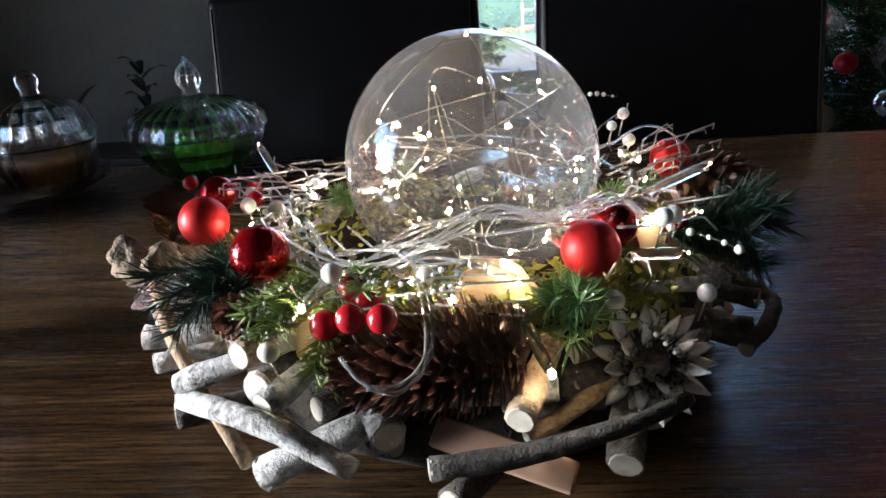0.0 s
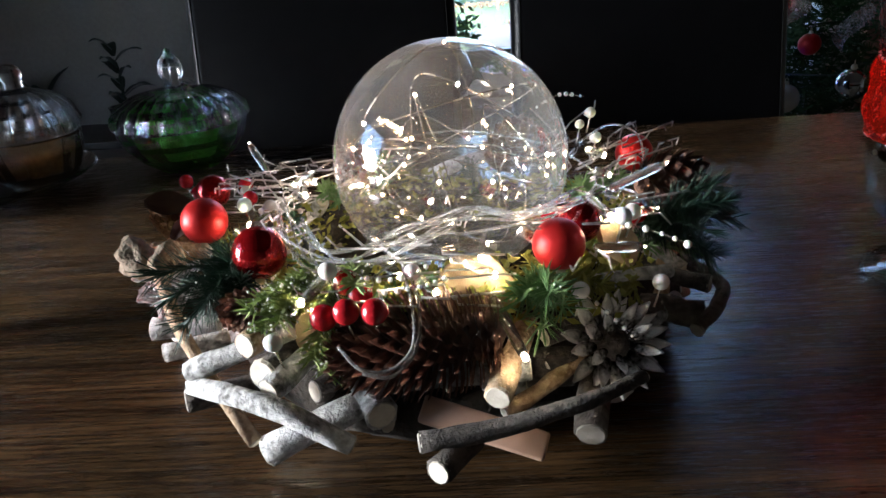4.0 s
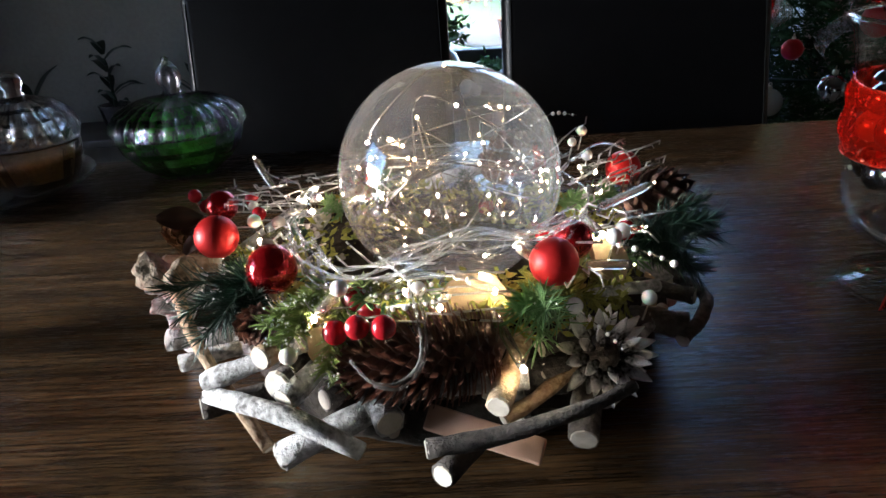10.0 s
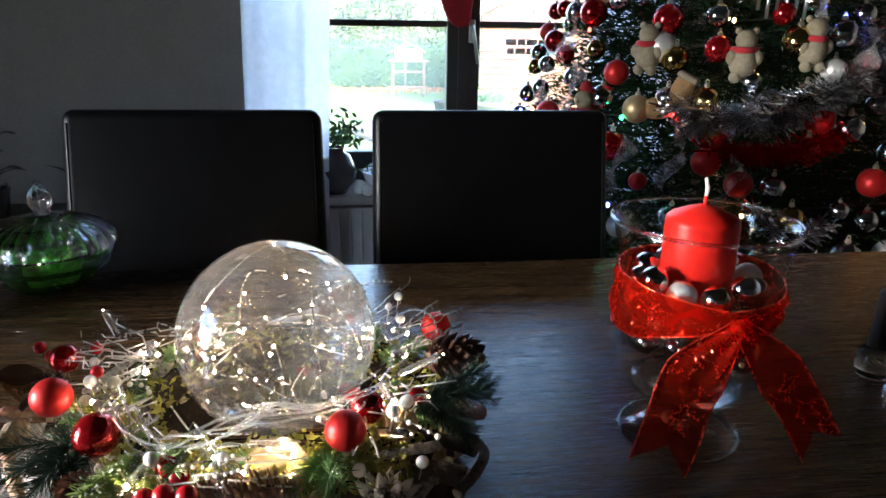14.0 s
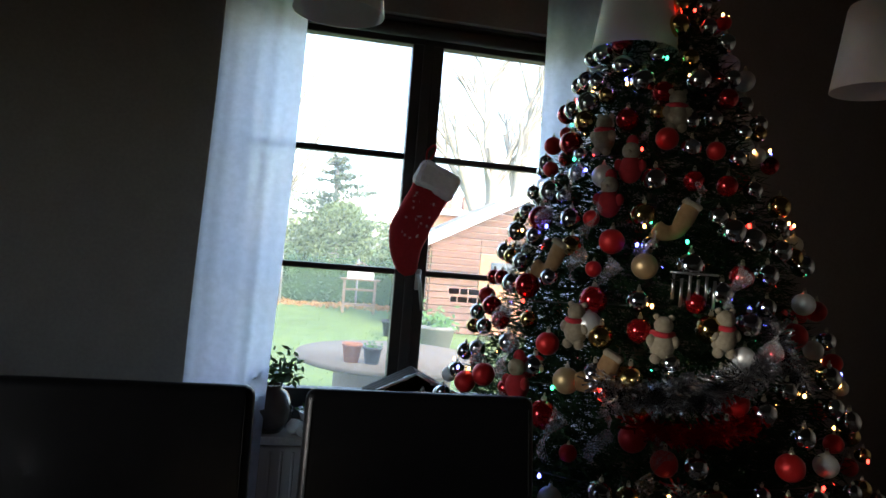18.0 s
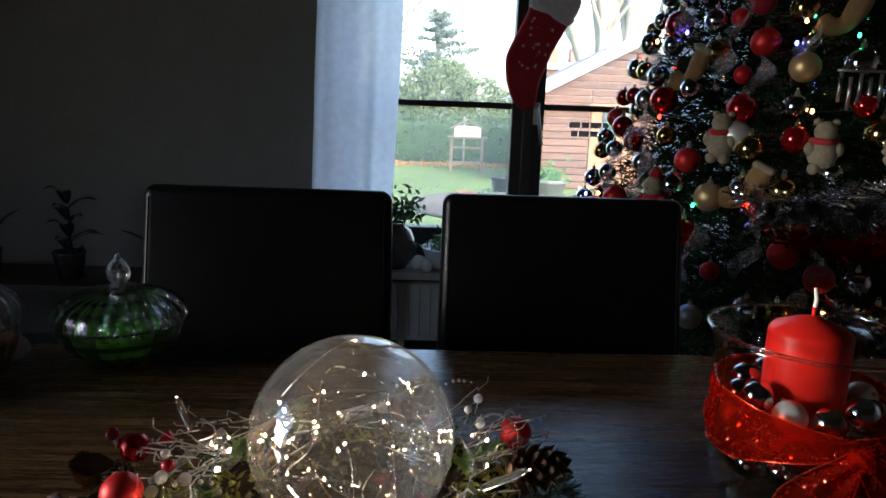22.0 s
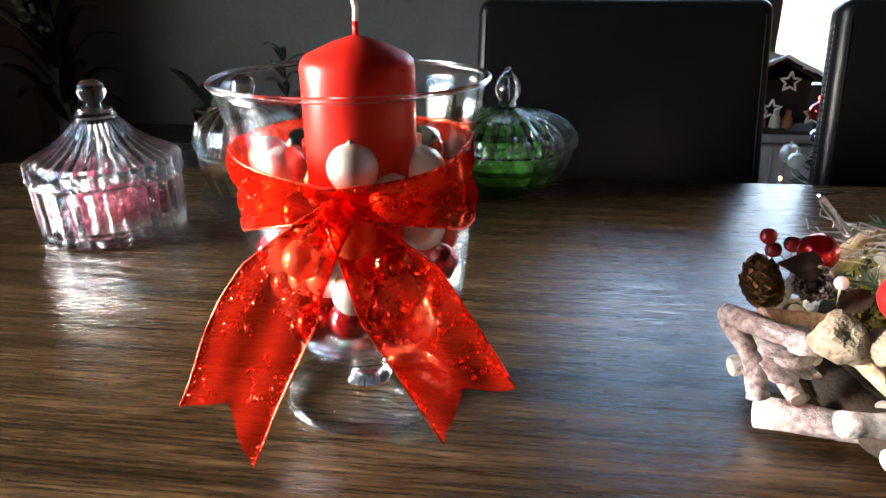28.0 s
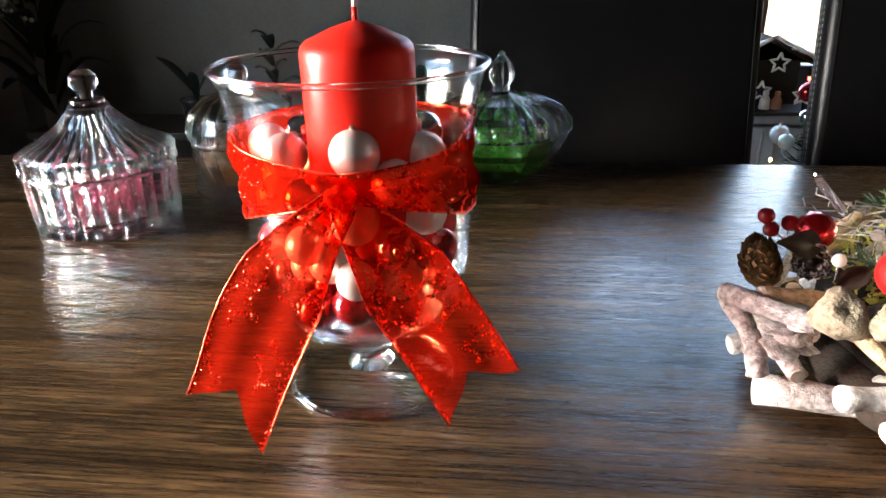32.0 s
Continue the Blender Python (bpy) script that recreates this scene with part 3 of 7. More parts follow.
wpart("stem", tube(bmesh.new(), [(0.3, 20.2, GZ), (0.3, 20.2, 0.6)], [0.12, 0.05], lump=0.1), BARK, shrub)
settle(shrub, 1.11, 25.52, 1.30)

fir = thing("conifer_tree", "tall spreading dark conifer with flat tiers of boughs", "tree", (0.2, 28, GZ))
wpart("trunk", tube(bmesh.new(), [(0.2, 28, GZ), (0.15, 28, 2.0), (0.1, 28, 3.7)], [0.2, 0.12, 0.03]), BARK, fir)
fb = bmesh.new()
for k in range(46):
    z = 1.0 + 2.6 * k / 45
    w = (0.35 + 1.25 * (3.62 - z) ** 0.8) * random.uniform(0.6, 1.05)
    a = random.uniform(0, 6.28)
    for m in range(100):
        t = random.uniform(0.1, 1)
        leaf_cloud(fb, 1, lambda: (0.12 + math.cos(a) * w * t + random.gauss(0, .09), 28 + math.sin(a) * w * t, z + 0.16 * t * t + random.gauss(0, 0.045)), 0.075)
wpart("boughs", fb, CONIFER, fir)
settle(fir, 1.56, 45.32, 1.65)


def bare_tree(name, base, height, lean, label, stems):
    t = thing(name, label, "tree", base)
    tb = bmesh.new()

    def grow(p, d, ln, r, depth):
        q = [p + d * ln * k / 4 + Vector((random.uniform(-.03, .03), 0, random.uniform(-.02, .02))) * ln * k / 4 for k in range(5)]
        tube(tb, q, [r * (1 - 0.11 * k) for k in range(5)], 6, caps=False)
        if depth:
            for m in range(3 if depth > 1 else 4):
                nd = (d + Vector((random.uniform(-0.75, 0.75), random.uniform(-0.4, 0.4), random.uniform(-0.05, 0.55)))).normalized()
                grow(q[random.choice((2, 3, 4))], nd, ln * random.uniform(0.5, 0.75), r * 0.5, depth - 1)
    for dx, dz, r in stems:
        grow(Vector(base), Vector((dx, 0, dz)).normalized(), height, r, 3)
    wpart("branches", tb, BARK, t)
    return t


settle(bare_tree("bare_tree", (5.9, 24, GZ), 4.4, 0, "large leafless tree with many upright pale limbs", ((-0.38, 1, 0.26), (-0.12, 1, 0.32), (0.14, 1, 0.30), (0.42, 1, 0.22))), 10.6, 38.0, 1.62)
settle(bare_tree("bare_tree", (-2.2, 17.8, GZ), 3.2, 0, "slender leafless tree beside the hedge", ((0.15, 1, 0.12), (0.42, 1, 0.08), (0.3, 1, 0.08))), -2.0, 20.8, 1.18)

# the log shed
shed = thing("garden_shed", "reddish brown log garden shed with a low pitched roof", "shed", (3.6, 14.3, GZ))
SX0, SX1, SY0, SY1 = 2.02, 5.6, 12.9, 15.6
board_f = solid("wall_board", box(bmesh.new(), (0.94, 0.05, 0.122), (0, 0, 0), 0.015, seg=1), LOG, False)
board_s = solid("wall_board", box(bmesh.new(), (0.05, SY1 - SY0, 0.122), (0, 0, 0), 0.015, seg=1), LOG, False)
for k in range(14):
    z = GZ + 0.065 + 0.13 * k
    for x in (SX0 + 0.47, SX0 + 2.35, SX0 + 3.29):
        part("wall_board", board_f, LOG, shed, at=Matrix.Translation((-3.6, -14.3, -GZ)) @ pose(x, SY0, z))
    if k in (12, 13):
        part("wall_board", board_f, LOG, shed, at=Matrix.Translation((-3.6, -14.3, -GZ)) @ pose(SX0 + 1.41, SY0, z))
    part("wall_board", board_s, LOG, shed, at=Matrix.Translation((-3.6, -14.3, -GZ)) @ pose(SX0 - 0.03, (SY0 + SY1) / 2, z))
sd = wpart("door", box(bmesh.new(), (0.92, 0.05, 1.54), (SX0 + 1.41, SY0 - 0.01, GZ + 0.78), 0.01), mat("shed_door_wood", (0.36, 0.17, 0.09), (0.46, 0.23, 0.12), 6, 0.7, stretch=(6, 1, 0.4)), shed, smooth=False)
part("pane", box(bmesh.new(), (0.5, 0.02, 0.42), (SX0 + 1.41, SY0 - 0.045, GZ + 1.2), 0.005), mat("shed_window_glass", (0.05, 0.07, 0.09), (0.09, 0.11, 0.13), 5, 0.1), sd, "dark shed window")
rb = bmesh.new()
xm = (SX0 + SX1) / 2
for a, b in (((SX0 - 0.35, GZ + 1.62), (xm, GZ + 2.75)), ((SX1 + 0.35, GZ + 1.62), (xm, GZ + 2.75))):
    q = [rb.verts.new((x, y, z)) for (x, z) in (a, b) for y in (SY0 - 0.1, SY1 + 0.3)]
    rb.faces.new((q[0], q[2], q[3], q[1]))
bmesh.ops.solidify(rb, geom=list(rb.faces), thickness=0.09)
wpart("roof", rb, ROOF, shed, smooth=False)
for k in range(7):
    z = GZ + 1.885 + 0.13 * k
    w = (SX1 - SX0) * (GZ + 2.76 - z - 0.06) / 0.98
    wpart("gable_board", box(bmesh.new(), (w, 0.05, 0.122), (xm, SY0, z), 0.015, seg=1), LOG, shed, smooth=False)

for a, b2 in (((SX0 - 0.38, GZ + 1.6), (xm, GZ + 2.74)), ((SX1 + 0.38, GZ + 1.6), (xm, GZ + 2.74))):
    q0, q1 = Vector((a[0], SY0 - 0.13, a[1])), Vector((b2[0], SY0 - 0.13, b2[1]))
    fb2 = bmesh.new()
    box(fb2, ((q1 - q0).length, 0.05, 0.2), (q0 + q1) / 2, 0.01, rot=(q1 - q0).to_track_quat("X", "Z").to_matrix().to_4x4())
    wpart("fascia", fb2, WHITE, shed, "pale painted roof edge board", smooth=False)
settle(shed, 4.44, 15.70, 1.116)
house = thing("neighbour_house", "distant brick house with two chimneys behind the shed", "house", (7.6, 32, GZ))
wpart("wall", box(bmesh.new(), (7, 5, 2.4), (7.6, 34, GZ + 1.2)), BRICK, house, smooth=False)
hr = bmesh.new()
hq = [hr.verts.new(p) for p in ((3.9, 31.2, GZ + 2.4), (11.3, 31.2, GZ + 2.4), (11.3, 34, GZ + 3.1), (3.9, 34, GZ + 3.1), (11.3, 36.8, GZ + 2.4), (3.9, 36.8, GZ + 2.4))]
hr.faces.new(hq[:4])
hr.faces.new((hq[3], hq[2], hq[4], hq[5]))
wpart("roof", hr, ROOF, house, smooth=False)
for x in (5.4, 6.5):
    ch = wpart("chimney", box(bmesh.new(), (0.55, 0.5, 0.9), (x, 33, GZ + 3.0), 0.02), BRICK, house, smooth=False)
settle(house, 19.5, 72.4, 2.32)

# a small wooden house on a stand
bird = thing("bird_feeder", "pale wooden bird feeder house on a ladder-like stand", "bird feeder", (0.83, 15.0, GZ))
for x in (0.5, 1.16):
    wpart("leg", box(bmesh.new(), (0.06, 0.06, 0.72), (x, 15.0, GZ + 0.36), 0.008), PALE, bird, smooth=False)
for z in (0.2, 0.52):
    wpart("rung", box(bmesh.new(), (0.6, 0.05, 0.05), (0.83, 15.0, GZ + z), 0.008), PALE, bird, smooth=False)
wpart("floor_board", box(bmesh.new(), (0.84, 0.3, 0.04), (0.83, 15.0, GZ + 0.74), 0.008), PALE, bird, smooth=False)
wpart("house_box", box(bmesh.new(), (0.56, 0.26, 0.22), (0.83, 15.0, GZ + 0.87), 0.01), WHITE, bird, smooth=False)
for sx in (-1, 1):
    wpart("roof_board", box(bmesh.new(), (0.42, 0.34, 0.03), (0.83 + sx * 0.17, 15.0, GZ + 1.02), 0.005, rot=pose(0, 0, 0, 0, sx * 28, 0)), PALE, bird, smooth=False)
settle(bird, 1.45, 17.02, 1.15)

# round wooden garden table with pots
gt = thing("garden_table", "large round weathered wooden garden table", "garden table", (0.85, 6.5, GZ))
GTZ = G + 0.79 * 0.96
tb2 = bmesh.new()
lathe(tb2, [(0, -0.05), (0.9, -0.05), (0.92, -0.03), (0.9, 0), (0, 0)], 48)
part("tabletop", tb2, PALE, gt, at=pose(0, 0, 0.79))
drum = bmesh.new()
lathe(drum, [(0.0, 0.0), (0.62, 0.0), (0.62, 0.06), (0.55, 0.06), (0.55, 0.74), (0, 0.74)], 32)
part("drum", drum, PALE, gt, smooth=False)
settle(gt, 1.03, 6.18, 0.96)


def pot(name, c, r, h, material, label, leafy=0, group=""):
    p = thing(name, label, "plant pot", c, group=group)
    b = bmesh.new()
    lathe(b, [(0, 0), (r * 0.72, 0), (r * 0.95, h * 0.86), (r * 1.04, h * 0.86), (r * 1.04, h), (r * 0.9, h), (r * 0.86, h * 0.8), (0, h * 0.8)], 28)
    part("pot", b, material, p)
    if leafy:
        part("plant", leaf_cloud(bmesh.new(), leafy, lambda: (random.gauss(0, r * 0.45), random.gauss(0, r * 0.45), h * 0.85 + abs(random.gauss(0, h * 0.3))), r * 0.22), LEAF, p)
    return p


pot("flower_pot", (0.62, 5.72, GTZ), 0.082, 0.154, CLAY, "small terracotta flower pot on the garden table")
pot("flower_pot", (0.785, 5.68, GTZ), 0.079, 0.14, BLACKP, "small black plastic plant pot with seedlings", 60)
pot("planter", (2.43, 11.55, G), 0.32, 0.45, GREYP, "large grey tapered planter with a leafy plant", 260)
pot("planter", (1.87, 13.2, G), 0.22, 0.30, BLACKP, "square-rimmed black tub on the lawn")

# ---- curtains, rod, stocking, sill ----
def curtain(name, x0, x1, y, z0, z1, folds, label, squeeze):
    """A hanging voile with folds that draw together towards the top."""
    rows = []
    nz, nx = 26, folds * 12
    for j in range(nz + 1):
        t = j / nz
        z = z1 + (z0 - z1) * t
        row = []
        for i in range(nx + 1):
            u = i / nx
            a, b = x0 + squeeze[0] * (1 - t), x1 + squeeze[1] * (1 - t)
            x = a + (b - a) * u + 0.006 * math.sin(7 * t + 5 * u)
            row.append((x, y + (0.002 + 0.003 * t) * math.sin(2 * math.pi * folds * (u + 0.09 * math.sin(9 * u)) + 0.9 * math.sin(3 * t)) + 0.010 * math.sin(9.5 * u + 1.2 * t), z))
        rows.append(row)
    c = thing(name, label, "curtain", ((x0 + x1) / 2, y, z0))
    wpart("cloth", sheet(bmesh.new(), rows), CURTAIN, c)
    return c


curtain("curtain", -0.25, 0.088, 3.05, 0.06, 2.62, 3, "sheer white voile curtain hanging in soft folds", (0.06, 0.065))
curtain("curtain", 1.235, 1.58, 3.05, 0.06, 2.62, 4, "narrow sheer white voile curtain behind the tree", (-0.05, 0.0))
rod = thing("curtain_rod", "thin metal curtain rod on wall brackets", "curtain rod", (0.65, 3.08, 2.62))
wpart("pole", tube(bmesh.new(), [(-0.62, 3.08, 2.64), (1.95, 3.08, 2.64)], 0.011, 12), METAL, rod)
for x in (-0.62, 1.95):
    wpart("finial", ball(bmesh.new(), 0.022, (x, 3.08, 2.64)), METAL, rod)
for x in (-0.5, 1.8):
    wpart("bracket", tube(bmesh.new(), [(x, 3.08, 2.64), (x, Y1 + 0.001, 2.64)], 0.008), METAL, rod)

# roller blind casing under the lintel
blind = thing("roller_blind", "rolled-up dark blind under the window head", "blind", (0.707, 3.28, 2.2))
wpart("roll", tube(bmesh.new(), [(WX0 + 0.02, 3.28, WZ1 - 0.045), (WX1 - 0.02, 3.28, WZ1 - 0.045)], 0.032, 16), mat("dark_blind_cloth", (0.05, 0.045, 0.04), (0.07, 0.06, 0.055), 200, 0.8), blind)
wpart("casing", box(bmesh.new(), (WX1 - WX0 - 0.01, 0.1, 0.012), (0.707, 3.28, WZ1 - 0.007), 0.003), FRAME, blind, smooth=False)

RED_FELT = mat("red_plush", (0.33, 0.012, 0.018), (0.45, 0.02, 0.03), 70, 0.9, bump=0.5, bscale=300, sheen=0.12)
FUR = mat("white_plush", (0.72, 0.72, 0.74), (0.85, 0.85, 0.86), 60, 0.95, bump=0.8, bscale=160, sheen=0.4)
st = thing("christmas_stocking", "red plush stocking with white fur cuff hanging at the window", "stocking", (0.7, 3.28, 1.1))
prof = [(0.0, 0.0, .095), (0.0, -0.10, .092), (-0.004, -0.19, .09), (0.0, -0.27, .094), (0.022, -0.34, .078), (0.055, -0.395, .062), (0.085, -0.43, .045), (0.10, -0.45, .022)]
sb2 = bmesh.new()
rings = []
pp = smooth_path([(x, 0, z) for x, z, r in prof], 4)
for i, p in enumerate(pp):
    k = i / (len(pp) - 1) * (len(prof) - 1)
    r = prof[int(k)][2] + (prof[min(int(k) + 1, len(prof) - 1)][2] - prof[int(k)][2]) * (k - int(k))
    d = (pp[min(i + 1, len(pp) - 1)] - pp[max(i - 1, 0)]).normalized()
    sd2 = Vector((d.z, 0, -d.x))
    rings.append([sb2.verts.new(p + sd2 * r * math.cos(a) + Vector((0, 1, 0)) * r * 0.32 * math.sin(a)) for a in [2 * math.pi * m / 20 for m in range(20)]])
for a, b in zip(rings, rings[1:]):
    for m in range(20):
        sb2.faces.new((a[m], a[(m + 1) % 20], b[(m + 1) % 20], b[m]))
sb2.faces.new(rings[-1])
bmesh.ops.recalc_face_normals(sb2, faces=sb2.faces)
swing = pose(0.785, 3.285, 1.60, 0, 24, 0)


def stpart(name, bm, material, label=""):
    ob = part(name, bm, material, st, label)
    ob.matrix_parent_inverse = st.matrix_basis.inverted()
    ob.matrix_basis = swing
    return ob


stpart("foot_and_leg", sb2, RED_FELT)
cf = bmesh.new()
box(cf, (0.21, 0.085, 0.135), (0, 0, 0.005), 0.035, seg=4)
bmesh.ops.subdivide_edges(cf, edges=list(cf.edges), cuts=2, use_grid_fill=True)
for v in cf.verts:
    v.co += Vector((random.uniform(-1, 1), random.uniform(-1, 1), random.uniform(-1, 1))) * 0.004
stpart("cuff", cf, FUR, "white fluffy cuff")
stpart("loop", tube(bmesh.new(), smooth_path([(-0.085, 0, 0.06), (-0.105, 0, 0.11), (-0.085, 0, 0.15), (-0.07, 0, 0.11), (-0.08, 0, 0.06)], 6), 0.005), RED_FELT, "red hanging loop")
for i in range(22):
    x, z = random.uniform(-0.07, 0.06), random.uniform(-0.33, -0.09)
    f = bmesh.new()
    for k in range(3):
        box(f, (0.015, 0.0012, 0.0016), (x, -0.0285 + 0.004 * abs(x) / 0.08, z), rot=pose(0, 0, 0, 0, 60 * k, 0))
    stpart("snowflake", f, FUR, "small white printed snowflake")

# things on the sill
SZ = WZ0 - 0.004
POTW = mat("white_ceramic", (0.62, 0.62, 0.62), (0.7, 0.7, 0.7), 20, 0.25, coat=0.4)
DARKV = mat("dark_glazed_vase", (0.04, 0.035, 0.035), (0.09, 0.08, 0.08), 14, 0.2, coat=0.5)
wp = thing("window_plant", "low white ceramic pot with green succulent leaves", "potted plant", (0.350, 3.16, SZ))
b = bmesh.new()
lathe(b, [(0, 0), (0.07, 0), (0.09, 0.02), (0.115, 0.09), (0.12, 0.095), (0.11, 0.095), (0.1, 0.075), (0, 0.075)], 32)
part("pot", b, POTW, wp)
part("leaves", leaf_cloud(bmesh.new(), 160, lambda: (random.gauss(0, 0.045), random.gauss(0, 0.045), 0.09 + abs(random.gauss(0, 0.025))), 0.018), LEAF, wp)
dv = thing("vase", "dark round glazed vase with leafy twigs", "vase", (0.115, 3.14, SZ))
b = bmesh.new()
lathe(b, [(0, 0), (0.05, 0), (0.095, 0.06), (0.1, 0.11), (0.07, 0.17), (0.045, 0.19), (0.05, 0.205), (0.04, 0.205), (0.04, 0.18), (0, 0.17)], 28)
part("body", b, DARKV, dv)
part("leaves", leaf_cloud(bmesh.new(), 150, lambda: (random.gauss(0.03, 0.05), random.gauss(0, 0.04), 0.22 + abs(random.gauss(0, 0.06))), 0.022), LEAF, dv)
for x, r in ((0.222, 0.035), (0.258, 0.026), (0.245, 0.03)):
    bb = bmesh.new()
    bmesh.ops.create_icosphere(bb, subdivisions=2, radius=r, matrix=pose(0, 0, r * 0.8))
    for v in bb.verts:
        v.co *= 1 + 0.12 * noise.noise(v.co * 40)
    piece("decor_stone", bb, WHITE, "rounded white decorative pebble on the sill", "stone", group="pebbles on the sill", smooth=True, at=pose(x, 3.08 if r < .03 else 3.12, SZ))

STABLE = mat("stable_bark_wood", (0.018, 0.011, 0.007), (0.04, 0.025, 0.015), 25, 0.9, bump=0.5, vary=0.15)
PALEST = mat("pale_star_wood", (0.62, 0.56, 0.47), (0.7, 0.64, 0.55), 40, 0.7)
ns = thing("nativity_stable", "small dark wooden nativity stable with pale wooden stars", "nativity scene", (0.730, 3.14, SZ))
part("back_board", box(bmesh.new(), (0.30, 0.012, 0.16), (0, 0.07, 0.085), 0.003), STABLE, ns, smooth=False)
part("base_board", box(bmesh.new(), (0.36, 0.17, 0.012), (0, 0, 0.006), 0.003), STABLE, ns, smooth=False)
for sx in (-1, 1):
    part("post", tube(bmesh.new(), between((sx * 0.14, -0.06, 0.012), (sx * 0.14, -0.06, 0.155), 4), 0.010, lump=0.15), STABLE, ns)
    for k in range(5):
        part("roof_slat", box(bmesh.new(), (0.215, 0.032, 0.012), (sx * 0.095, -0.07 + 0.036 * k, 0.205), 0.003, rot=pose(0, 0, 0, 0, sx * 27, 0)), STABLE, ns, smooth=False)
gb2 = bmesh.new()
gf = gb2.faces.new([gb2.verts.new(q) for q in ((-0.19, 0.074, 0.155), (0.19, 0.074, 0.155), (0, 0.074, 0.25))])
bmesh.ops.solidify(gb2, geom=[gf], thickness=0.008)
part("gable", gb2, STABLE, ns, "dark wooden gable", smooth=False)
snow = bmesh.new()
for i in range(14):
    x = random.uniform(-0.2, 0.2)
    ball(snow, random.uniform(0.004, 0.009), (x, random.uniform(-0.09, -0.06), 0.222 - abs(x) * 0.5 + 0.032), 8, 6, 0.5)
part("snow", snow, FUR, ns, "white tufts of mock snow")


def star(r, thick):
    """An outlined star bent from one thin rod."""
    ends = [(rr * math.cos(a), 0, rr * math.sin(a)) for a, rr in ((math.pi / 2 + k * math.pi / 5, r if k % 2 == 0 else r * 0.45) for k in range(11))]
    pts = [Vector(p).lerp(Vector(q), t) for p, q in zip(ends, ends[1:]) for t in (0.0, 0.5)]
    return tube(bmesh.new(), pts + [Vector(ends[0])], thick, 6)


for sx in (-1, 1):
    part("snow_edge", tube(bmesh.new(), between((sx * 0.195, -0.09, 0.168), (0.0, -0.09, 0.262), 9), 0.0065, 8, lump=0.5), FUR, ns, "pale mock snow along the roof edge")
for x, z, r in ((0.028, 0.176, 0.034), (0.12, 0.068, 0.034), (-0.105, 0.113, 0.034), (-0.018, 0.083, 0.034)):
    part("star", star(r, 0.0042), PALEST, ns, "pale wooden star", smooth=False, at=pose(x, -0.077, z))
for x, hgt, m in ((-0.03, 0.075, RED_FELT), (0.02, 0.065, PALEST), (0.06, 0.06, CLAY), (-0.07, 0.055, PALEST)):
    b = bmesh.new()
    lathe(b, [(0, 0), (0.019, 0), (0.017, hgt * 0.5), (0.009, hgt * 0.72), (0.011, hgt * 0.86), (0.008, hgt), (0, hgt)], 12)
    part("figurine", b, m, ns, "small carved stable figure", at=pose(x, -0.02, 0.012))

ns.scale = (1.14, 1.14, 1.14)

# radiator below the sill
RAD = mat("radiator_enamel", (0.55, 0.5, 0.47), (0.6, 0.55, 0.52), 10, 0.4)
rad = thing("radiator", "low pale panel radiator under the window", "radiator", (0.55, 3.165, 0))
part("panel", box(bmesh.new(), (1.1, 0.05, 0.28), (0, 0, 0.23), 0.008), RAD, rad, smooth=False)
for k in range(22):
    part("fin", box(bmesh.new(), (0.012, 0.008, 0.24), (-0.52 + 0.0495 * k, -0.029, 0.23), 0.003, seg=1), RAD, rad, smooth=False)
for x in (-0.4, 0.4):
    part("foot", box(bmesh.new(), (0.03, 0.05, 0.09), (x, 0, 0.045)), RAD, rad, smooth=False)

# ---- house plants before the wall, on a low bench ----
# leaf green taken nearly to black: the shade of this corner put into the colour
DKLEAF = mat("silhouette_plant_leaf", (0.006, 0.014, 0.006), (0.012, 0.024, 0.010), 20, 0.5)
bench = thing("plant_bench", "long low dark wooden plant bench against the wall", "bench", (-1.3, 2.92, 0))
part("top", box(bmesh.new(), (1.75, 0.34, 0.03), (0, 0, 0.405), 0.004), DARKWOOD, bench, smooth=False)
for sx in (-0.8, 0.8):
    part("leg", box(bmesh.new(), (0.05, 0.3, 0.39), (sx, 0, 0.195), 0.004), DARKWOOD, bench, smooth=False)


def leaf_blade(bm, base, tip, width, droop):
    pts = between(base, tip, 8, droop)
    d = (Vector(tip) - Vector(base)).normalized()
    s = d.cross(Vector((0, 0, 1)))
    s = s.normalized() if s.length > 1e-3 else Vector((1, 0, 0))
    rows = []
    for i, p in enumerate(pts):
        w = width * math.sin(math.pi * min(0.999, (i + 0.4) / 8.5)) ** 0.7
        rows.append((p - s * w + Vector((0, 0, w * 0.25)), p, p + s * w + Vector((0, 0, w * 0.25))))
    sheet(bm, rows)


def house_plant(x, y, ph, leaves, label, pot_r=0.06):
    p = thing("house_plant", label, "house plant", (x, y, 0.42))
    b = bmesh.new()
    lathe(b, [(0, 0), (pot_r * 0.75, 0), (pot_r, 0.1), (pot_r * 1.05, 0.11), (pot_r * 0.9, 0.11), (pot_r * 0.85, 0.09), (0, 0.09)], 24)
    part("pot", b, DARKV, p)
    st2 = bmesh.new()
    tube(st2, between((0, 0, 0.08), (0.01, 0, ph * 0.75), 5), 0.006)
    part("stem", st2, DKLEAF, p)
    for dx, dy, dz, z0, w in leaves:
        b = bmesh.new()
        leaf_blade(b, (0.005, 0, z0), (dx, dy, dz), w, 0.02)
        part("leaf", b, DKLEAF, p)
    return p


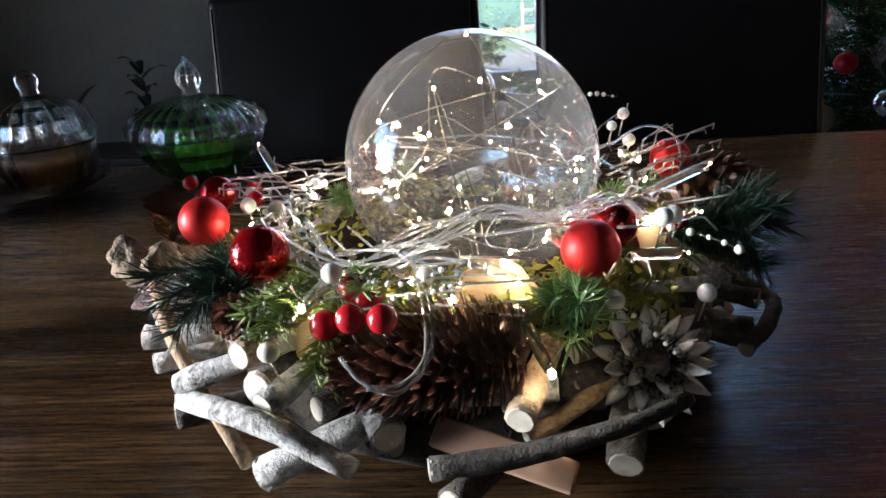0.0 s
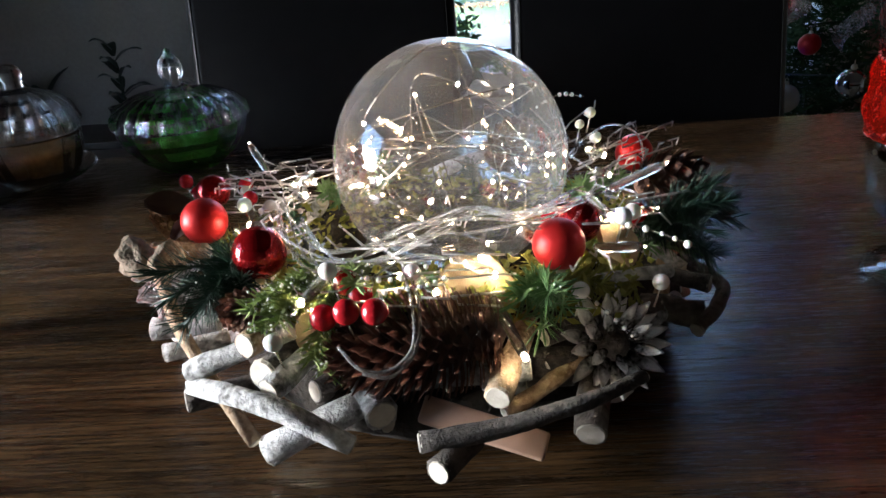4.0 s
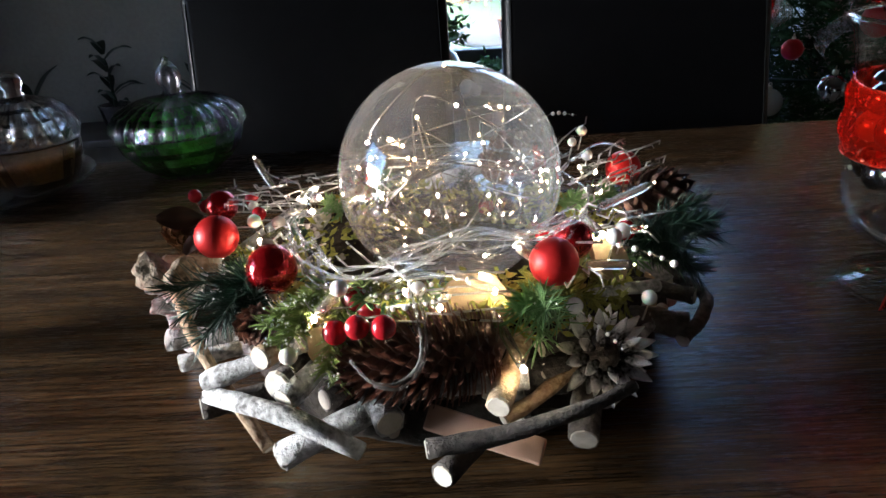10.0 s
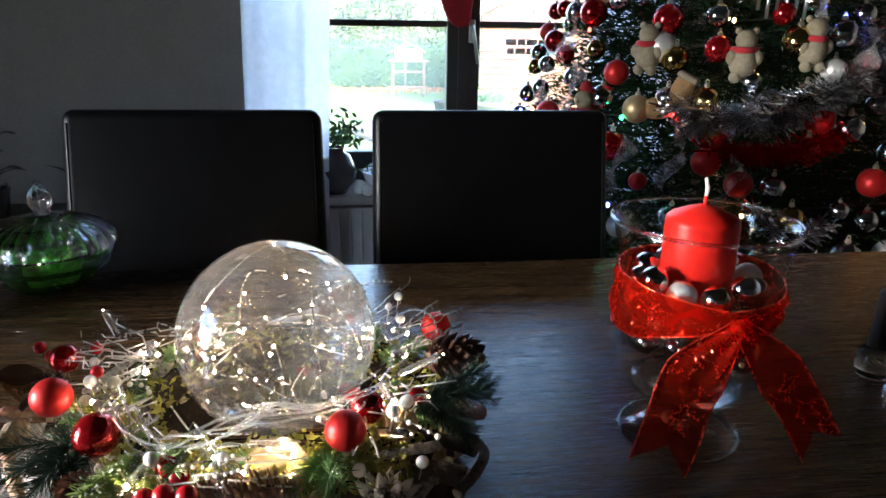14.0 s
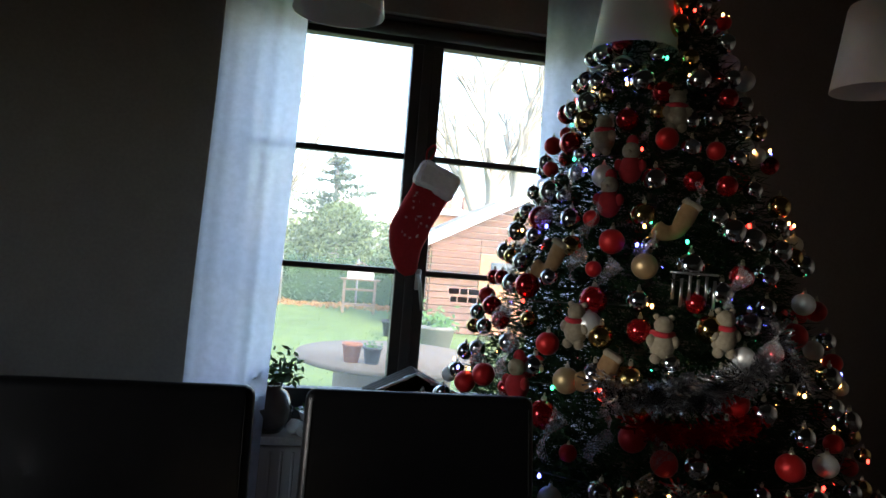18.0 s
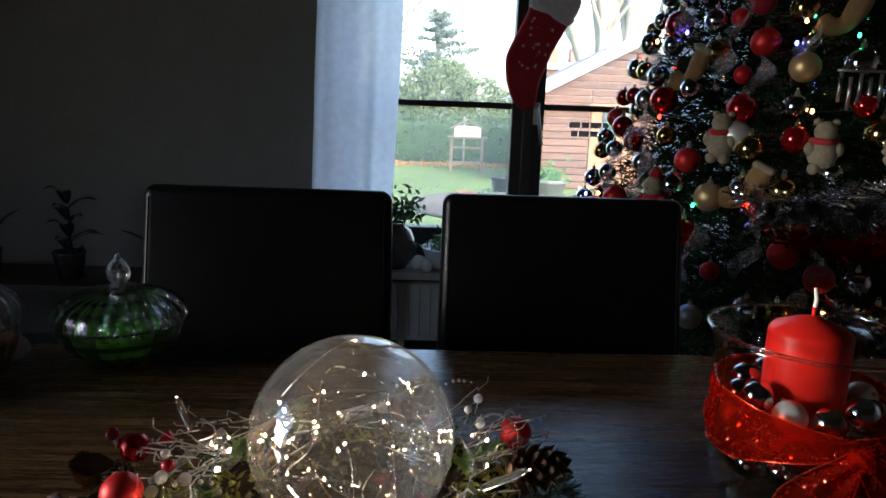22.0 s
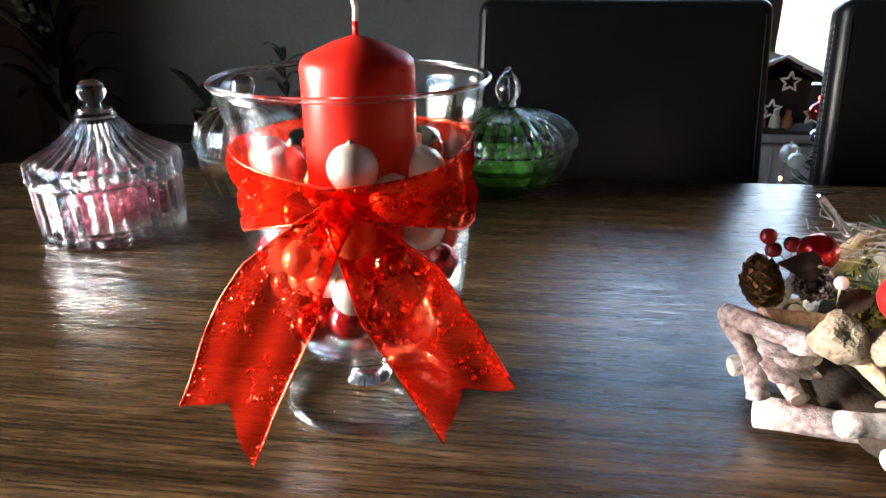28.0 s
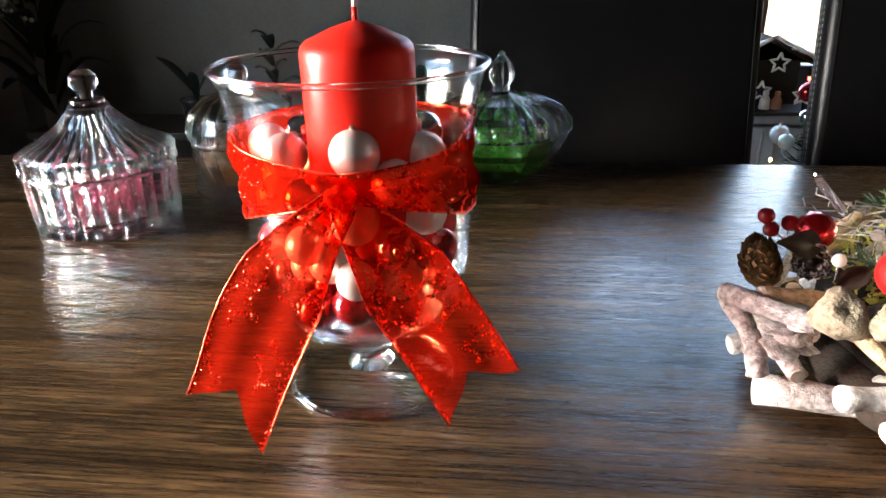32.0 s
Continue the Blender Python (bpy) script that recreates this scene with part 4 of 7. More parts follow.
house_plant(-1.505, 2.88, 0.16, [(-0.14, 0, 0.27, 0.12, 0.035), (0.14, 0.02, 0.27, 0.12, 0.035), (0.02, -0.05, 0.22, 0.1, 0.02)], "small house plant with two broad dark leaves")
house_plant(-1.175, 2.88, 0.3, [(0.06 * math.cos(k * 2.1) * (1 + k % 2), 0.05 * math.sin(k * 2.1), 0.12 + 0.022 * k, 0.08 + 0.022 * k, 0.026) for k in range(12)] + [(0.14, 0.0, 0.18, 0.14, 0.014)], "bushy upright house plant with small dark leaves")
house_plant(-0.82, 2.88, 0.12, [(0.15 * math.cos(k * 1.05), 0.1 * math.sin(k * 1.05), 0.2 + 0.02 * (k % 3), 0.1, 0.012) for k in range(8)], "low house plant with narrow arching leaves")
cact = thing("cactus", "small dark columnar cactus cluster in a pot", "cactus", (-0.555, 2.88, 0.42))
b = bmesh.new()
lathe(b, [(0, 0), (0.05, 0), (0.065, 0.09), (0.058, 0.09), (0, 0.08)], 24)
part("pot", b, DARKV, cact)
for x, hh, r in ((-0.04, 0.24, 0.02), (0.0, 0.2, 0.018), (0.035, 0.22, 0.02), (0.07, 0.14, 0.014), (-0.01, 0.13, 0.015)):
    b = bmesh.new()
    lathe(b, [(0, 0.08), (r, 0.08), (r, hh - r), (r * 0.7, hh - r * 0.3), (0, hh)], 24, 8, 0.12)
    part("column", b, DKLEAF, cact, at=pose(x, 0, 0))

# tall dark palm with pale blossoms in the corner
DRYFL = mat("pale_blossom", (0.25, 0.22, 0.15), (0.32, 0.29, 0.2), 60, 0.8)
palm = thing("indoor_palm", "tall palm-like house plant standing in a floor pot, leaves coloured as in shade", "house plant", (-2.12, 2.85, 0))
b = bmesh.new()
lathe(b, [(0, 0), (0.13, 0), (0.17, 0.3), (0.18, 0.32), (0.16, 0.32), (0.15, 0.28), (0, 0.28)], 28)
part("pot", b, DARKV, palm)
part("stem", tube(bmesh.new(), between((0, 0, 0.25), (0.02, 0, 0.95), 6), [0.03, 0.028, 0.026, 0.024, 0.022, 0.02, 0.016], lump=0.1), BARK, palm)
for k in range(22):
    a = k * 2.4
    b = bmesh.new()
    leaf_blade(b, (0.02, 0, 0.4 + 0.026 * k), (0.28 * math.cos(a), 0.26 * math.sin(a), 0.55 + 0.032 * k), 0.035, 0.09)
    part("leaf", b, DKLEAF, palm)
for cx, cz in ((-0.1, 0.95), (0.1, 0.92)):
    b = bmesh.new()
    for i in range(16):
        ball(b, 0.009, (cx + random.gauss(0, 0.035), -0.22 + random.gauss(0, 0.02), cz + random.gauss(0, 0.035)), 8, 6)
    part("blossom", b, DRYFL, palm, "cluster of tiny pale blossoms")
    part("stalk", tube(bmesh.new(), between((0.02, 0, 0.7), (cx, -0.22, cz), 5, 0.04), 0.004), BARK, palm)

# ---- ceiling lamp with four frosted shades ----
lamp = thing("ceiling_lamp", "ceiling lamp bar with four frosted conical glass shades", "lamp", (0.74, 2.27, H))
wpart("bar", box(bmesh.new(), (3.3, 0.05, 0.03), (0.74, 2.27, 2.46), 0.006), METAL, lamp, smooth=False)
wpart("canopy", box(bmesh.new(), (0.4, 0.1, 0.03), (0.74, 2.27, H - 0.0155), 0.006), METAL, lamp, smooth=False)
for x in (0.6, 0.86):
    wpart("rod", tube(bmesh.new(), [(x, 2.27, 2.475), (x, 2.27, H - 0.03)], 0.006), METAL, lamp)
for x, dz in ((-0.725, 0.0), (0.260, 0.005), (1.256, 0.015), (2.20, 0.0)):
    b = bmesh.new()
    lathe(b, [(0.03, 0.335), (0.095, 0.318), (0.101, 0.305), (0.143, 0.0), (0.140, 0.0), (0.098, 0.303), (0.03, 0.327)], 40)
    s = part("shade", b, SHADE, lamp)
    s.matrix_parent_inverse = lamp.matrix_basis.inverted()
    s.matrix_basis = pose(x, 2.27, 1.985 + dz)
    b = bmesh.new()
    lathe(b, [(0, 0.42), (0.02, 0.42), (0.03, 0.365), (0.036, 0.335), (0, 0.335)], 20)
    c = part("socket_cap", b, METAL, s, "metal socket cap")
    wpart("drop", tube(bmesh.new(), [(x, 2.27, 1.985 + dz + 0.415), (x, 2.27, 2.46)], 0.008), METAL, lamp)

# ---- the Christmas tree ----
AX, AY, TOPZ, SLOPE = 1.42, 2.38, 2.66, 0.358
NEEDLE = mat("artificial_fir", (0.010, 0.028, 0.011), (0.025, 0.052, 0.022), 25, 0.85, spec=0.1)
TREEBARK = mat("fir_trunk", (0.06, 0.04, 0.025), (0.1, 0.07, 0.045), 30, 0.9)
tree = thing("christmas_tree", "tall decorated artificial fir with dense dark green boughs", "christmas tree", (AX, AY, 0))
part("trunk", tube(bmesh.new(), [(0, 0, 0), (0, 0, 1.2), (0, 0, 2.5)], [0.035, 0.025, 0.008]), TREEBARK, tree)
part("stand", box(bmesh.new(), (0.5, 0.5, 0.03), (0, 0, 0.016), 0.01), TREEBARK, tree)
for k in range(290):
    z = 0.24 + 2.24 * (k / 289) ** 1.08
    a = k * 2.39996
    ln = max(0.1, SLOPE * (TOPZ - z) * random.uniform(0.86, 1.04))
    d = Vector((math.cos(a), math.sin(a), 0))
    bm = bmesh.new()
    tip = Vector((0, 0, z)) + d * ln + Vector((0, 0, 0.05 - 0.02 * ln))
    start = Vector((0, 0, z))
    side = d.cross(Vector((0, 0, 1)))
    for br in range(5):
        t0 = 0.35 + 0.13 * br
        p0 = start.lerp(tip, t0 if br < 4 else 0.3)
        p1 = tip if br == 4 else p0 + (d * 0.6 + side * (0.8 if br % 2 else -0.8)).normalized() * ln * 0.38 * (1.25 - t0)
        p1 = p1 + Vector((0, 0, random.uniform(-0.03, 0.02)))
        m = max(10, int(95 * (p1 - p0).length / 0.25 * 0.42))
        ax = (p1 - p0).normalized()
        for i in range(m):
            p = p0.lerp(p1, (i + random.random()) / m)
            n = Vector((random.gauss(0, 1), random.gauss(0, 1), random.gauss(0, 1)))
            n = (n - ax * n.dot(ax)).normalized()
            q = p + (n + ax * 0.7).normalized() * random.uniform(0.026, 0.045)
            w = ax.cross(n) * 0.0022
            bm.faces.new((bm.verts.new(p - w), bm.verts.new(p + w), bm.verts.new(q)))
        tube(bm, [p0, p1], [0.004, 0.0015], 4, caps=False)
    part("bough", bm, NEEDLE, tree, smooth=False)

inner = bmesh.new()
for i in range(32000):
    z = 0.24 + 2.2 * (1 - math.sqrt(random.random())) ** 1.0
    a, r = random.uniform(0, 6.283), SLOPE * (TOPZ - z) * math.sqrt(random.uniform(0.12, 0.86))
    p = Vector((r * math.cos(a), r * math.sin(a), z))
    d = Vector((random.gauss(0, 1) + math.cos(a), random.gauss(0, 1) + math.sin(a), random.gauss(0, 0.7))).normalized() * random.uniform(0.04, 0.075)
    w = d.orthogonal().normalized() * 0.0035
    inner.faces.new((inner.verts.new(p - w), inner.verts.new(p + w), inner.verts.new(p + d)))
part("inner_needles", inner, NEEDLE, tree, smooth=False)["kind"] = "stuff"

BAUBLE = {
    "red": mat("shiny_red_bauble", (0.42, 0.008, 0.012), (0.5, 0.012, 0.016), 20, 0.10, metal=0.75, coat=0.6, rvar=0.03),
    "matte_red": mat("matte_red_bauble", (0.48, 0.015, 0.015), (0.55, 0.02, 0.02), 20, 0.42, metal=0.45, rvar=0.05),
    "silver": mat("mirror_silver_bauble", (0.62, 0.62, 0.63), (0.72, 0.72, 0.73), 20, 0.07, metal=1.0, rvar=0.03),
    "pearl": mat("matte_silver_bauble", (0.62, 0.60, 0.56), (0.7, 0.68, 0.64), 20, 0.36, metal=0.5, rvar=0.05),
    "gold": mat("shiny_gold_bauble", (0.62, 0.42, 0.16), (0.7, 0.5, 0.2), 20, 0.12, metal=1.0, rvar=0.04),
    "matte_gold": mat("matte_gold_bauble", (0.55, 0.38, 0.19), (0.62, 0.44, 0.23), 20, 0.42, metal=0.7, rvar=0.06),
}
CAPM = mat("bauble_cap_metal", (0.55, 0.5, 0.35), (0.65, 0.6, 0.45), 60, 0.3, metal=1.0)


def bauble(kind, c, r, where, group):
    words = kind.replace("_", " ")
    first = "matte" if "matte" in kind or kind == "pearl" else "shiny"
    col = words.replace("matte ", "") if kind != "pearl" else "pearl white"
    o = thing("bauble", first + " " + col + " glass bauble hanging " + where, "bauble", c, group=group)
    part("ball", ball(bmesh.new(), r, (0, 0, 0), 24, 16), BAUBLE[kind], o)
    b = bmesh.new()
    lathe(b, [(0, r * 1.22), (r * 0.16, r * 1.2), (r * 0.2, r * 0.95), (r * 0.2, r * 0.9)], 12)
    tube(b, smooth_path([(0, 0, r * 1.2), (r * 0.12, 0, r * 1.32), (0, 0, r * 1.45), (-r * 0.12, 0, r * 1.32), (0, 0, r * 1.2)], 4), r * 0.03, 6, caps=False)
    part("cap", b, CAPM, o, "small metal cap with a ring")
    return o


def on_tree(angle, z, out=0.0):
    a = radians(angle)
    r = SLOPE * (TOPZ - z) + out
    return AX + r * math.cos(a), AY + r * math.sin(a), z


HUNG = {
    "red": ((196, 1.67), (227, 1.74), (244, 1.83), (195, 1.41), (273, 1.27), (273, 1.54), (202, 1.19), (195, 1.07), (228, 1.17), (242, 1.10), (221, 0.84), (263, 0.86)),
    "matte_red": ((197, 0.90), (217, 1.03)),
    "silver": ((199, 1.89), (198, 1.81), (232, 1.87), (265, 1.88), (195, 1.50), (196, 1.35), (243, 1.54), (258, 1.65), (256, 1.29), (267, 1.44), (280, 1.38), (272, 1.40),
               (193, 1.19), (203, 1.01), (215, 0.96), (241, 1.18)),
    "pearl": ((228, 1.10), (227, 0.64)),
    "gold": ((211, 1.83), (216, 1.32), (240, 1.43), (232, 1.07), (261, 1.12), (244, 0.90)),
    "matte_gold": ((242, 1.28), (225, 0.94)),
}
first_of = {}
taken = []


def hang(kind, ang, z, r):
    if kind not in first_of:
        first_of[kind] = bauble(kind, on_tree(ang, z, 0.02), 0.034, "on the christmas tree", "baubles on the tree")
        first_of[kind].scale = [r / 0.034] * 3
    else:
        o = copy_thing(first_of[kind], pose(*on_tree(ang, z, 0.02), 0, 0, random.uniform(0, 360)))
        o.scale = [r / 0.034] * 3
    taken.append((ang, z))


for kind, spots in HUNG.items():
    for ang, z in spots:
        hang(kind, ang, z, 0.038 if kind == "matte_gold" else 0.036 + 0.006 * math.sin(ang * 3.1 + z * 9))
kinds = ("silver", "red", "silver", "gold", "silver", "pearl", "silver", "matte_red")
tries = 0
while len(taken) < 330 and tries < 9000:
    tries += 1
    ang, z = random.uniform(0, 360) if random.random() < 0.25 else random.uniform(165, 315), random.uniform(0.4, 2.4)
    if all(abs(z - zz) > 0.062 or abs((ang - aa + 180) % 360 - 180) * SLOPE * (TOPZ - z) > 3.7 for aa, zz in taken):
        hang(random.choice(kinds), ang, z, random.uniform(0.024, 0.038))

# plush ornaments (plain soft shapes)
CREAM = mat("cream_plush", (0.20, 0.165, 0.11), (0.30, 0.25, 0.175), 90, 0.95, bump=0.9, bscale=220)
TAN = mat("tan_felt", (0.19, 0.105, 0.042), (0.27, 0.155, 0.07), 60, 0.9, bump=0.4)


def soft(lumps):
    bm = bmesh.new()
    for c, r, sq in lumps:
        ball(bm, r, c, 14, 10, sq)
    return bm


TOY = solid("plush_toy", soft((((0, 0, 0), 0.035, 1.15), ((0, -0.005, 0.052), 0.026, 1), ((0.03, -0.01, 0.01), 0.014, 1.3), ((-0.03, -0.01, 0.01), 0.014, 1.3),
                               ((0.017, -0.012, -0.038), 0.015, 1), ((-0.017, -0.012, -0.038), 0.015, 1), ((0.02, 0, 0.075), 0.009, 1), ((-0.02, 0, 0.075), 0.009, 1))), CREAM)
TOYR = solid("plush_toy", soft((((0, 0, 0), 0.036, 1.2), ((0, -0.005, 0.055), 0.027, 1), ((0.035, -0.01, 0.012), 0.013, 1.4), ((-0.035, -0.01, 0.012), 0.013, 1.4), ((0, 0, 0.085), 0.018, 1.2))), RED_FELT)
REDCLOTH = mat("red_cloth", (0.22, 0.008, 0.012), (0.31, 0.012, 0.018), 60, 0.9, bump=0.4)
TOYR.materials[0] = REDCLOTH
SCARF = solid("scarf", tube(bmesh.new(), smooth_path([(0.028, 0, 0.03), (0.0, -0.032, 0.028), (-0.028, 0, 0.03), (0, 0.028, 0.03), (0.028, 0, 0.03)], 6), 0.008), RED_FELT)
for ang, z in ((248, 1.07), (264, 1.10), (225, 1.08), (251, 1.75), (218, 1.67)):
    t = piece("plush_ornament", TOY, CREAM, "cream plush toy ornament with a red scarf on the tree", "ornament", group="plush ornaments", smooth=True, at=pose(*on_tree(ang, z, 0.03), 0, 0, ang - 270))
    part("scarf", SCARF, RED_FELT, t, "red knitted scarf")
HEADW = solid("head", soft((((0, -0.008, 0.055), 0.027, 1), ((0, -0.034, 0.05), 0.006, 1))), CREAM)
for ang, z in ((227, 1.46), (233, 1.57), (212, 0.90)):
    t = piece("plush_ornament", TOYR, RED_FELT, "red-coated plush winter figure ornament on the tree", "ornament", group="plush ornaments", smooth=True, at=pose(*on_tree(ang, z, 0.03), 0, 0, ang - 270))
    part("head", HEADW, CREAM, t, "plain pale plush head")
boot = bmesh.new()
tube(boot, smooth_path([(0, 0, 0.065), (0.001, 0, 0.02), (-0.002, 0, -0.022), (-0.026, 0, -0.044), (-0.062, 0, -0.048)], 4), [0.025 + 0.003 * math.sin(k * 0.5) - (0.012 if k > 15 else 0.0) for k in range(17)], 12)
for v in boot.verts:
    v.co.y *= 0.62
BOOT = solid("boot", boot, TAN)
for ang, z in ((211, 1.27), (234, 0.97), (253, 1.41)):
    t = piece("felt_boot", BOOT, TAN, "tan felt boot ornament hanging on the tree", "ornament", group="felt boots on the tree", smooth=True, at=pose(*on_tree(ang, z, 0.03), 0, 25, ang - 270))
    part("cuff", box(bmesh.new(), (0.058, 0.038, 0.018), (0, 0, 0.064), 0.008), CREAM, t, "pale plush cuff")

# tinsel garlands: bands of thin shining strips
TINSEL = {"silver": mat("silver_tinsel", (0.85, 0.85, 0.87), (0.92, 0.92, 0.94), 200, 0.12, metal=1.0), "red": mat("red_tinsel", (0.6, 0.01, 0.015), (0.7, 0.02, 0.02), 200, 0.2, metal=0.9)}


def tinsel(col, a0, a1, z0, z1, fluff, count, droop):
    g = thing("tinsel_garland", "fluffy " + col + " tinsel garland draped over the boughs", "tinsel", on_tree((a0 + a1) / 2, (z0 + z1) / 2))
    bm = bmesh.new()
    core = [Vector(on_tree(a0 + (a1 - a0) * i / 20, z0 + (z1 - z0) * i / 20 - droop * math.sin(math.pi * i / 20), 0.035)) for i in range(21)]
    for i in range(count):
        k = random.uniform(0, 19.99)
        p = core[int(k)].lerp(core[int(k) + 1], k - int(k)) + Vector((random.gauss(0, .008), random.gauss(0, .008), random.gauss(0, .008)))
        d = Vector((random.gauss(0, 1), random.gauss(0, 1), random.gauss(0, 1))).normalized() * fluff * random.uniform(0.5, 1)
        w = d.orthogonal().normalized() * 0.0026
        bm.faces.new((bm.verts.new(p - w), bm.verts.new(p + w), bm.verts.new(p + d + w), bm.verts.new(p + d - w)))
    wpart("fringe", bm, TINSEL[col], g, smooth=False)
    wpart("thread", tube(bmesh.new(), core, 0.003, 6), TINSEL[col], g)


tinsel("silver", 234, 271, 0.96, 1.02, 0.065, 1900, 0.06)
tinsel("silver", 255, 275, 0.94, 1.03, 0.06, 900, 0.0)
tinsel("silver", 237, 255, 0.90, 0.99, 0.055, 700, 0.02)
tinsel("red", 242, 270, 0.86, 0.90, 0.05, 800, 0.03)
tinsel("silver", 280, 286, 1.15, 0.98, 0.05, 700, 0.0)
tinsel("silver", 252, 266, 0.72, 0.69, 0.045, 700, 0.04)
tinsel("silver", 210, 218, 0.78, 0.63, 0.04, 500, 0.0)

# organza bows and twists
ORG = veil("white_organza", (0.78, 0.78, 0.8), 0.66, 500, shine=0.12)
for ang, z, s in ((202, 1.43, 1.0), (199, 1.12, 1.2), (207, 0.98, 1.1), (231, 1.24, 1.0), (221, 1.29, 0.9), (242, 1.35, 0.8), (215, 0.74, 1.2), (210, 1.54, 0.9), (195, 0.98, 1.0), (236, 0.82, 1.1), (247, 0.77, 1.2), (225, 0.81, 1.1), (257, 1.48, 0.8), (268, 1.24, 1.0), (223, 1.41, 0.8), (236, 1.68, 0.8), (211, 0.81, 1.1), (276, 1.08, 1.1), (195, 1.28, 0.9)):
    rows = []
    for i in range(15):
        t = i / 14
        tw = 5.0 * t + ang
        w = 0.022 * s * (0.35 + math.sin(math.pi * t))
        p = Vector((0.02 * math.sin(6 * t), -0.015, 0.07 * s - 0.15 * s * t))
        e = Vector((math.cos(tw), math.sin(tw), 0.2)) * w
        rows.append((p - e, p, p + e))
    bw = piece("organza_ribbon", sheet(bmesh.new(), rows), ORG, "twisted white organza ribbon tied to a bough", "ribbon", group="ribbons on the tree", smooth=True, at=pose(*on_tree(ang, z, 0.04), 0, 0, ang - 270))

# chime of silver rods
ch = thing("chime_ornament", "ornament of hanging silver rods on the tree", "ornament", on_tree(256, 1.21, 0.04), -6)
part("bar", tube(bmesh.new(), [(-0.07, 0, 0.06), (0.07, 0, 0.06)], 0.003), METAL, ch)
for k in range(6):
    part("rod", tube(bmesh.new(), [(-0.06 + 0.024 * k, 0, 0.055 - 0.01 * (k % 2)), (-0.06 + 0.024 * k, 0, -0.015 - 0.02 * (k % 2))], 0.0045), METAL, ch)

# the chain of coloured lights
CHAIN = mat("dark_green_cable", (0.01, 0.02, 0.012), (0.02, 0.03, 0.02), 60, 0.5)
LIT = {"warm": glow("warm_light", (1.0, 0.45, 0.12), 1.8), "red": glow("red_light", (1.0, 0.03, 0.02), 1.4), "blue": glow("blue_light", (0.08, 0.1, 1.0), 2.8), "green": glow("green_light", (0.03, 0.9, 0.35), 1.3)}
chain = thing("tree_light_chain", "chain of small coloured lights wound round the tree", "light chain", (AX, AY, 0.3))
path = []
for i in range(420):
    t = i / 419
    path.append(on_tree(150 + 360 * 9 * t, 0.4 + 2.12 * t, -0.02 + 0.015 * math.sin(i)))
wpart("cable", tube(bmesh.new(), path, 0.002, 5), CHAIN, chain)
BULB = {c: solid("bulb", ball(bmesh.new(), 0.0048, (0, 0, 0), 10, 8, 1.4), LIT[c]) for c in LIT}
spots = [(213, 1.57, "blue"), (222, 1.88, "blue"), (239, 1.34, "blue"), (224, 0.69, "blue"), (245, 1.95, "green"), (211, 2.08, "green"), (255, 1.36, "green"), (263, 1.15, "green")]
cols = ("warm", "red", "blue", "red", "warm", "green", "warm")
for i in range(150):
    t = (i + 0.5) / 150
    spots.append(((150 + 360 * 9 * t + random.uniform(-12, 12)) % 360, 0.4 + 2.12 * t, cols[(i * 5) % 7]))
for ang, z, c in spots:
    o = part("bulb", BULB[c], LIT[c], chain)
    o.matrix_parent_inverse = chain.matrix_basis.inverted()
    o.matrix_basis = pose(*on_tree(ang, z, 0.03))
# the tip
tp = thing("christmas_spire", "red and gold tree topper ringed by small warm lights", "tree topper", (AX, AY, 2.48))
b = bmesh.new()
lathe(b, [(0.006, 0), (0.05, 0.02), (0.06, 0.06), (0.03, 0.10), (0.014, 0.16), (0, 0.24)], 24, 8, 0.06)
part("spire", b, BAUBLE["red"], tp)
for k in range(8):
    part("bulb", BULB["warm"], LIT["warm"], tp, at=pose(0.07 * math.cos(k * 0.8), 0.07 * math.sin(k * 0.8), 0.03 + 0.02 * (k % 3)))
    part("wire", tube(bmesh.new(), [(0.02 * math.cos(k * .8), 0.02 * math.sin(k * .8), 0.03), (0.07 * math.cos(k * 0.8), 0.07 * math.sin(k * 0.8), 0.03 + 0.02 * (k % 3))], 0.0015, 5), CHAIN, tp)

# ---- glass on the table ----
def cut_glass(name, tint=(1, 1, 1), share=0.5):
    """Pressed glass: part refracts, part lets the light straight through, with sharp reflections."""
    m = bpy.data.materials.new(name)
    m.use_nodes = True
    n, ln = m.node_tree.nodes, m.node_tree.links
    n.remove(n["Principled BSDF"])
    gl = n.new("ShaderNodeBsdfGlass")
    gl.inputs["IOR"].default_value = 1.48
    gl.inputs["Roughness"].default_value = 0.015
    gl.inputs["Color"].default_value = (*tint, 1)
    tr = n.new("ShaderNodeBsdfTransparent")
    tr.inputs[0].default_value = (*[0.97 * c for c in tint], 1)
    mx = n.new("ShaderNodeMixShader")
    mx.inputs[0].default_value = share
    ln.new(tr.outputs[0], mx.inputs[1])
    ln.new(gl.outputs[0], mx.inputs[2])
    ln.new(mx.outputs[0], n["Material Output"].inputs[0])
    return m


CUT = cut_glass("solid_glass", (1, 1, 1), 0.9)
JAR = thin_film("pressed_glass", (0.98, 0.985, 0.985), 0.035, 0.5)
jn, jl = JAR.node_tree.nodes, JAR.node_tree.links
jglass = jn.new("ShaderNodeBsdfGlass")
jglass.inputs["IOR"].default_value, jglass.inputs["Roughness"].default_value = 1.5, 0.0
jmix = jn.new("ShaderNodeMixShader")
jmix.inputs[0].default_value = 0.75
jl.new(jn["Material Output"].inputs[0].links[0].from_socket, jmix.inputs[1])
jl.new(jglass.outputs[0], jmix.inputs[2])
jl.new(jmix.outputs[0], jn["Material Output"].inputs[0])
jtex = jn.new("ShaderNodeTexCoord")
jnoise = jn.new("ShaderNodeTexNoise")
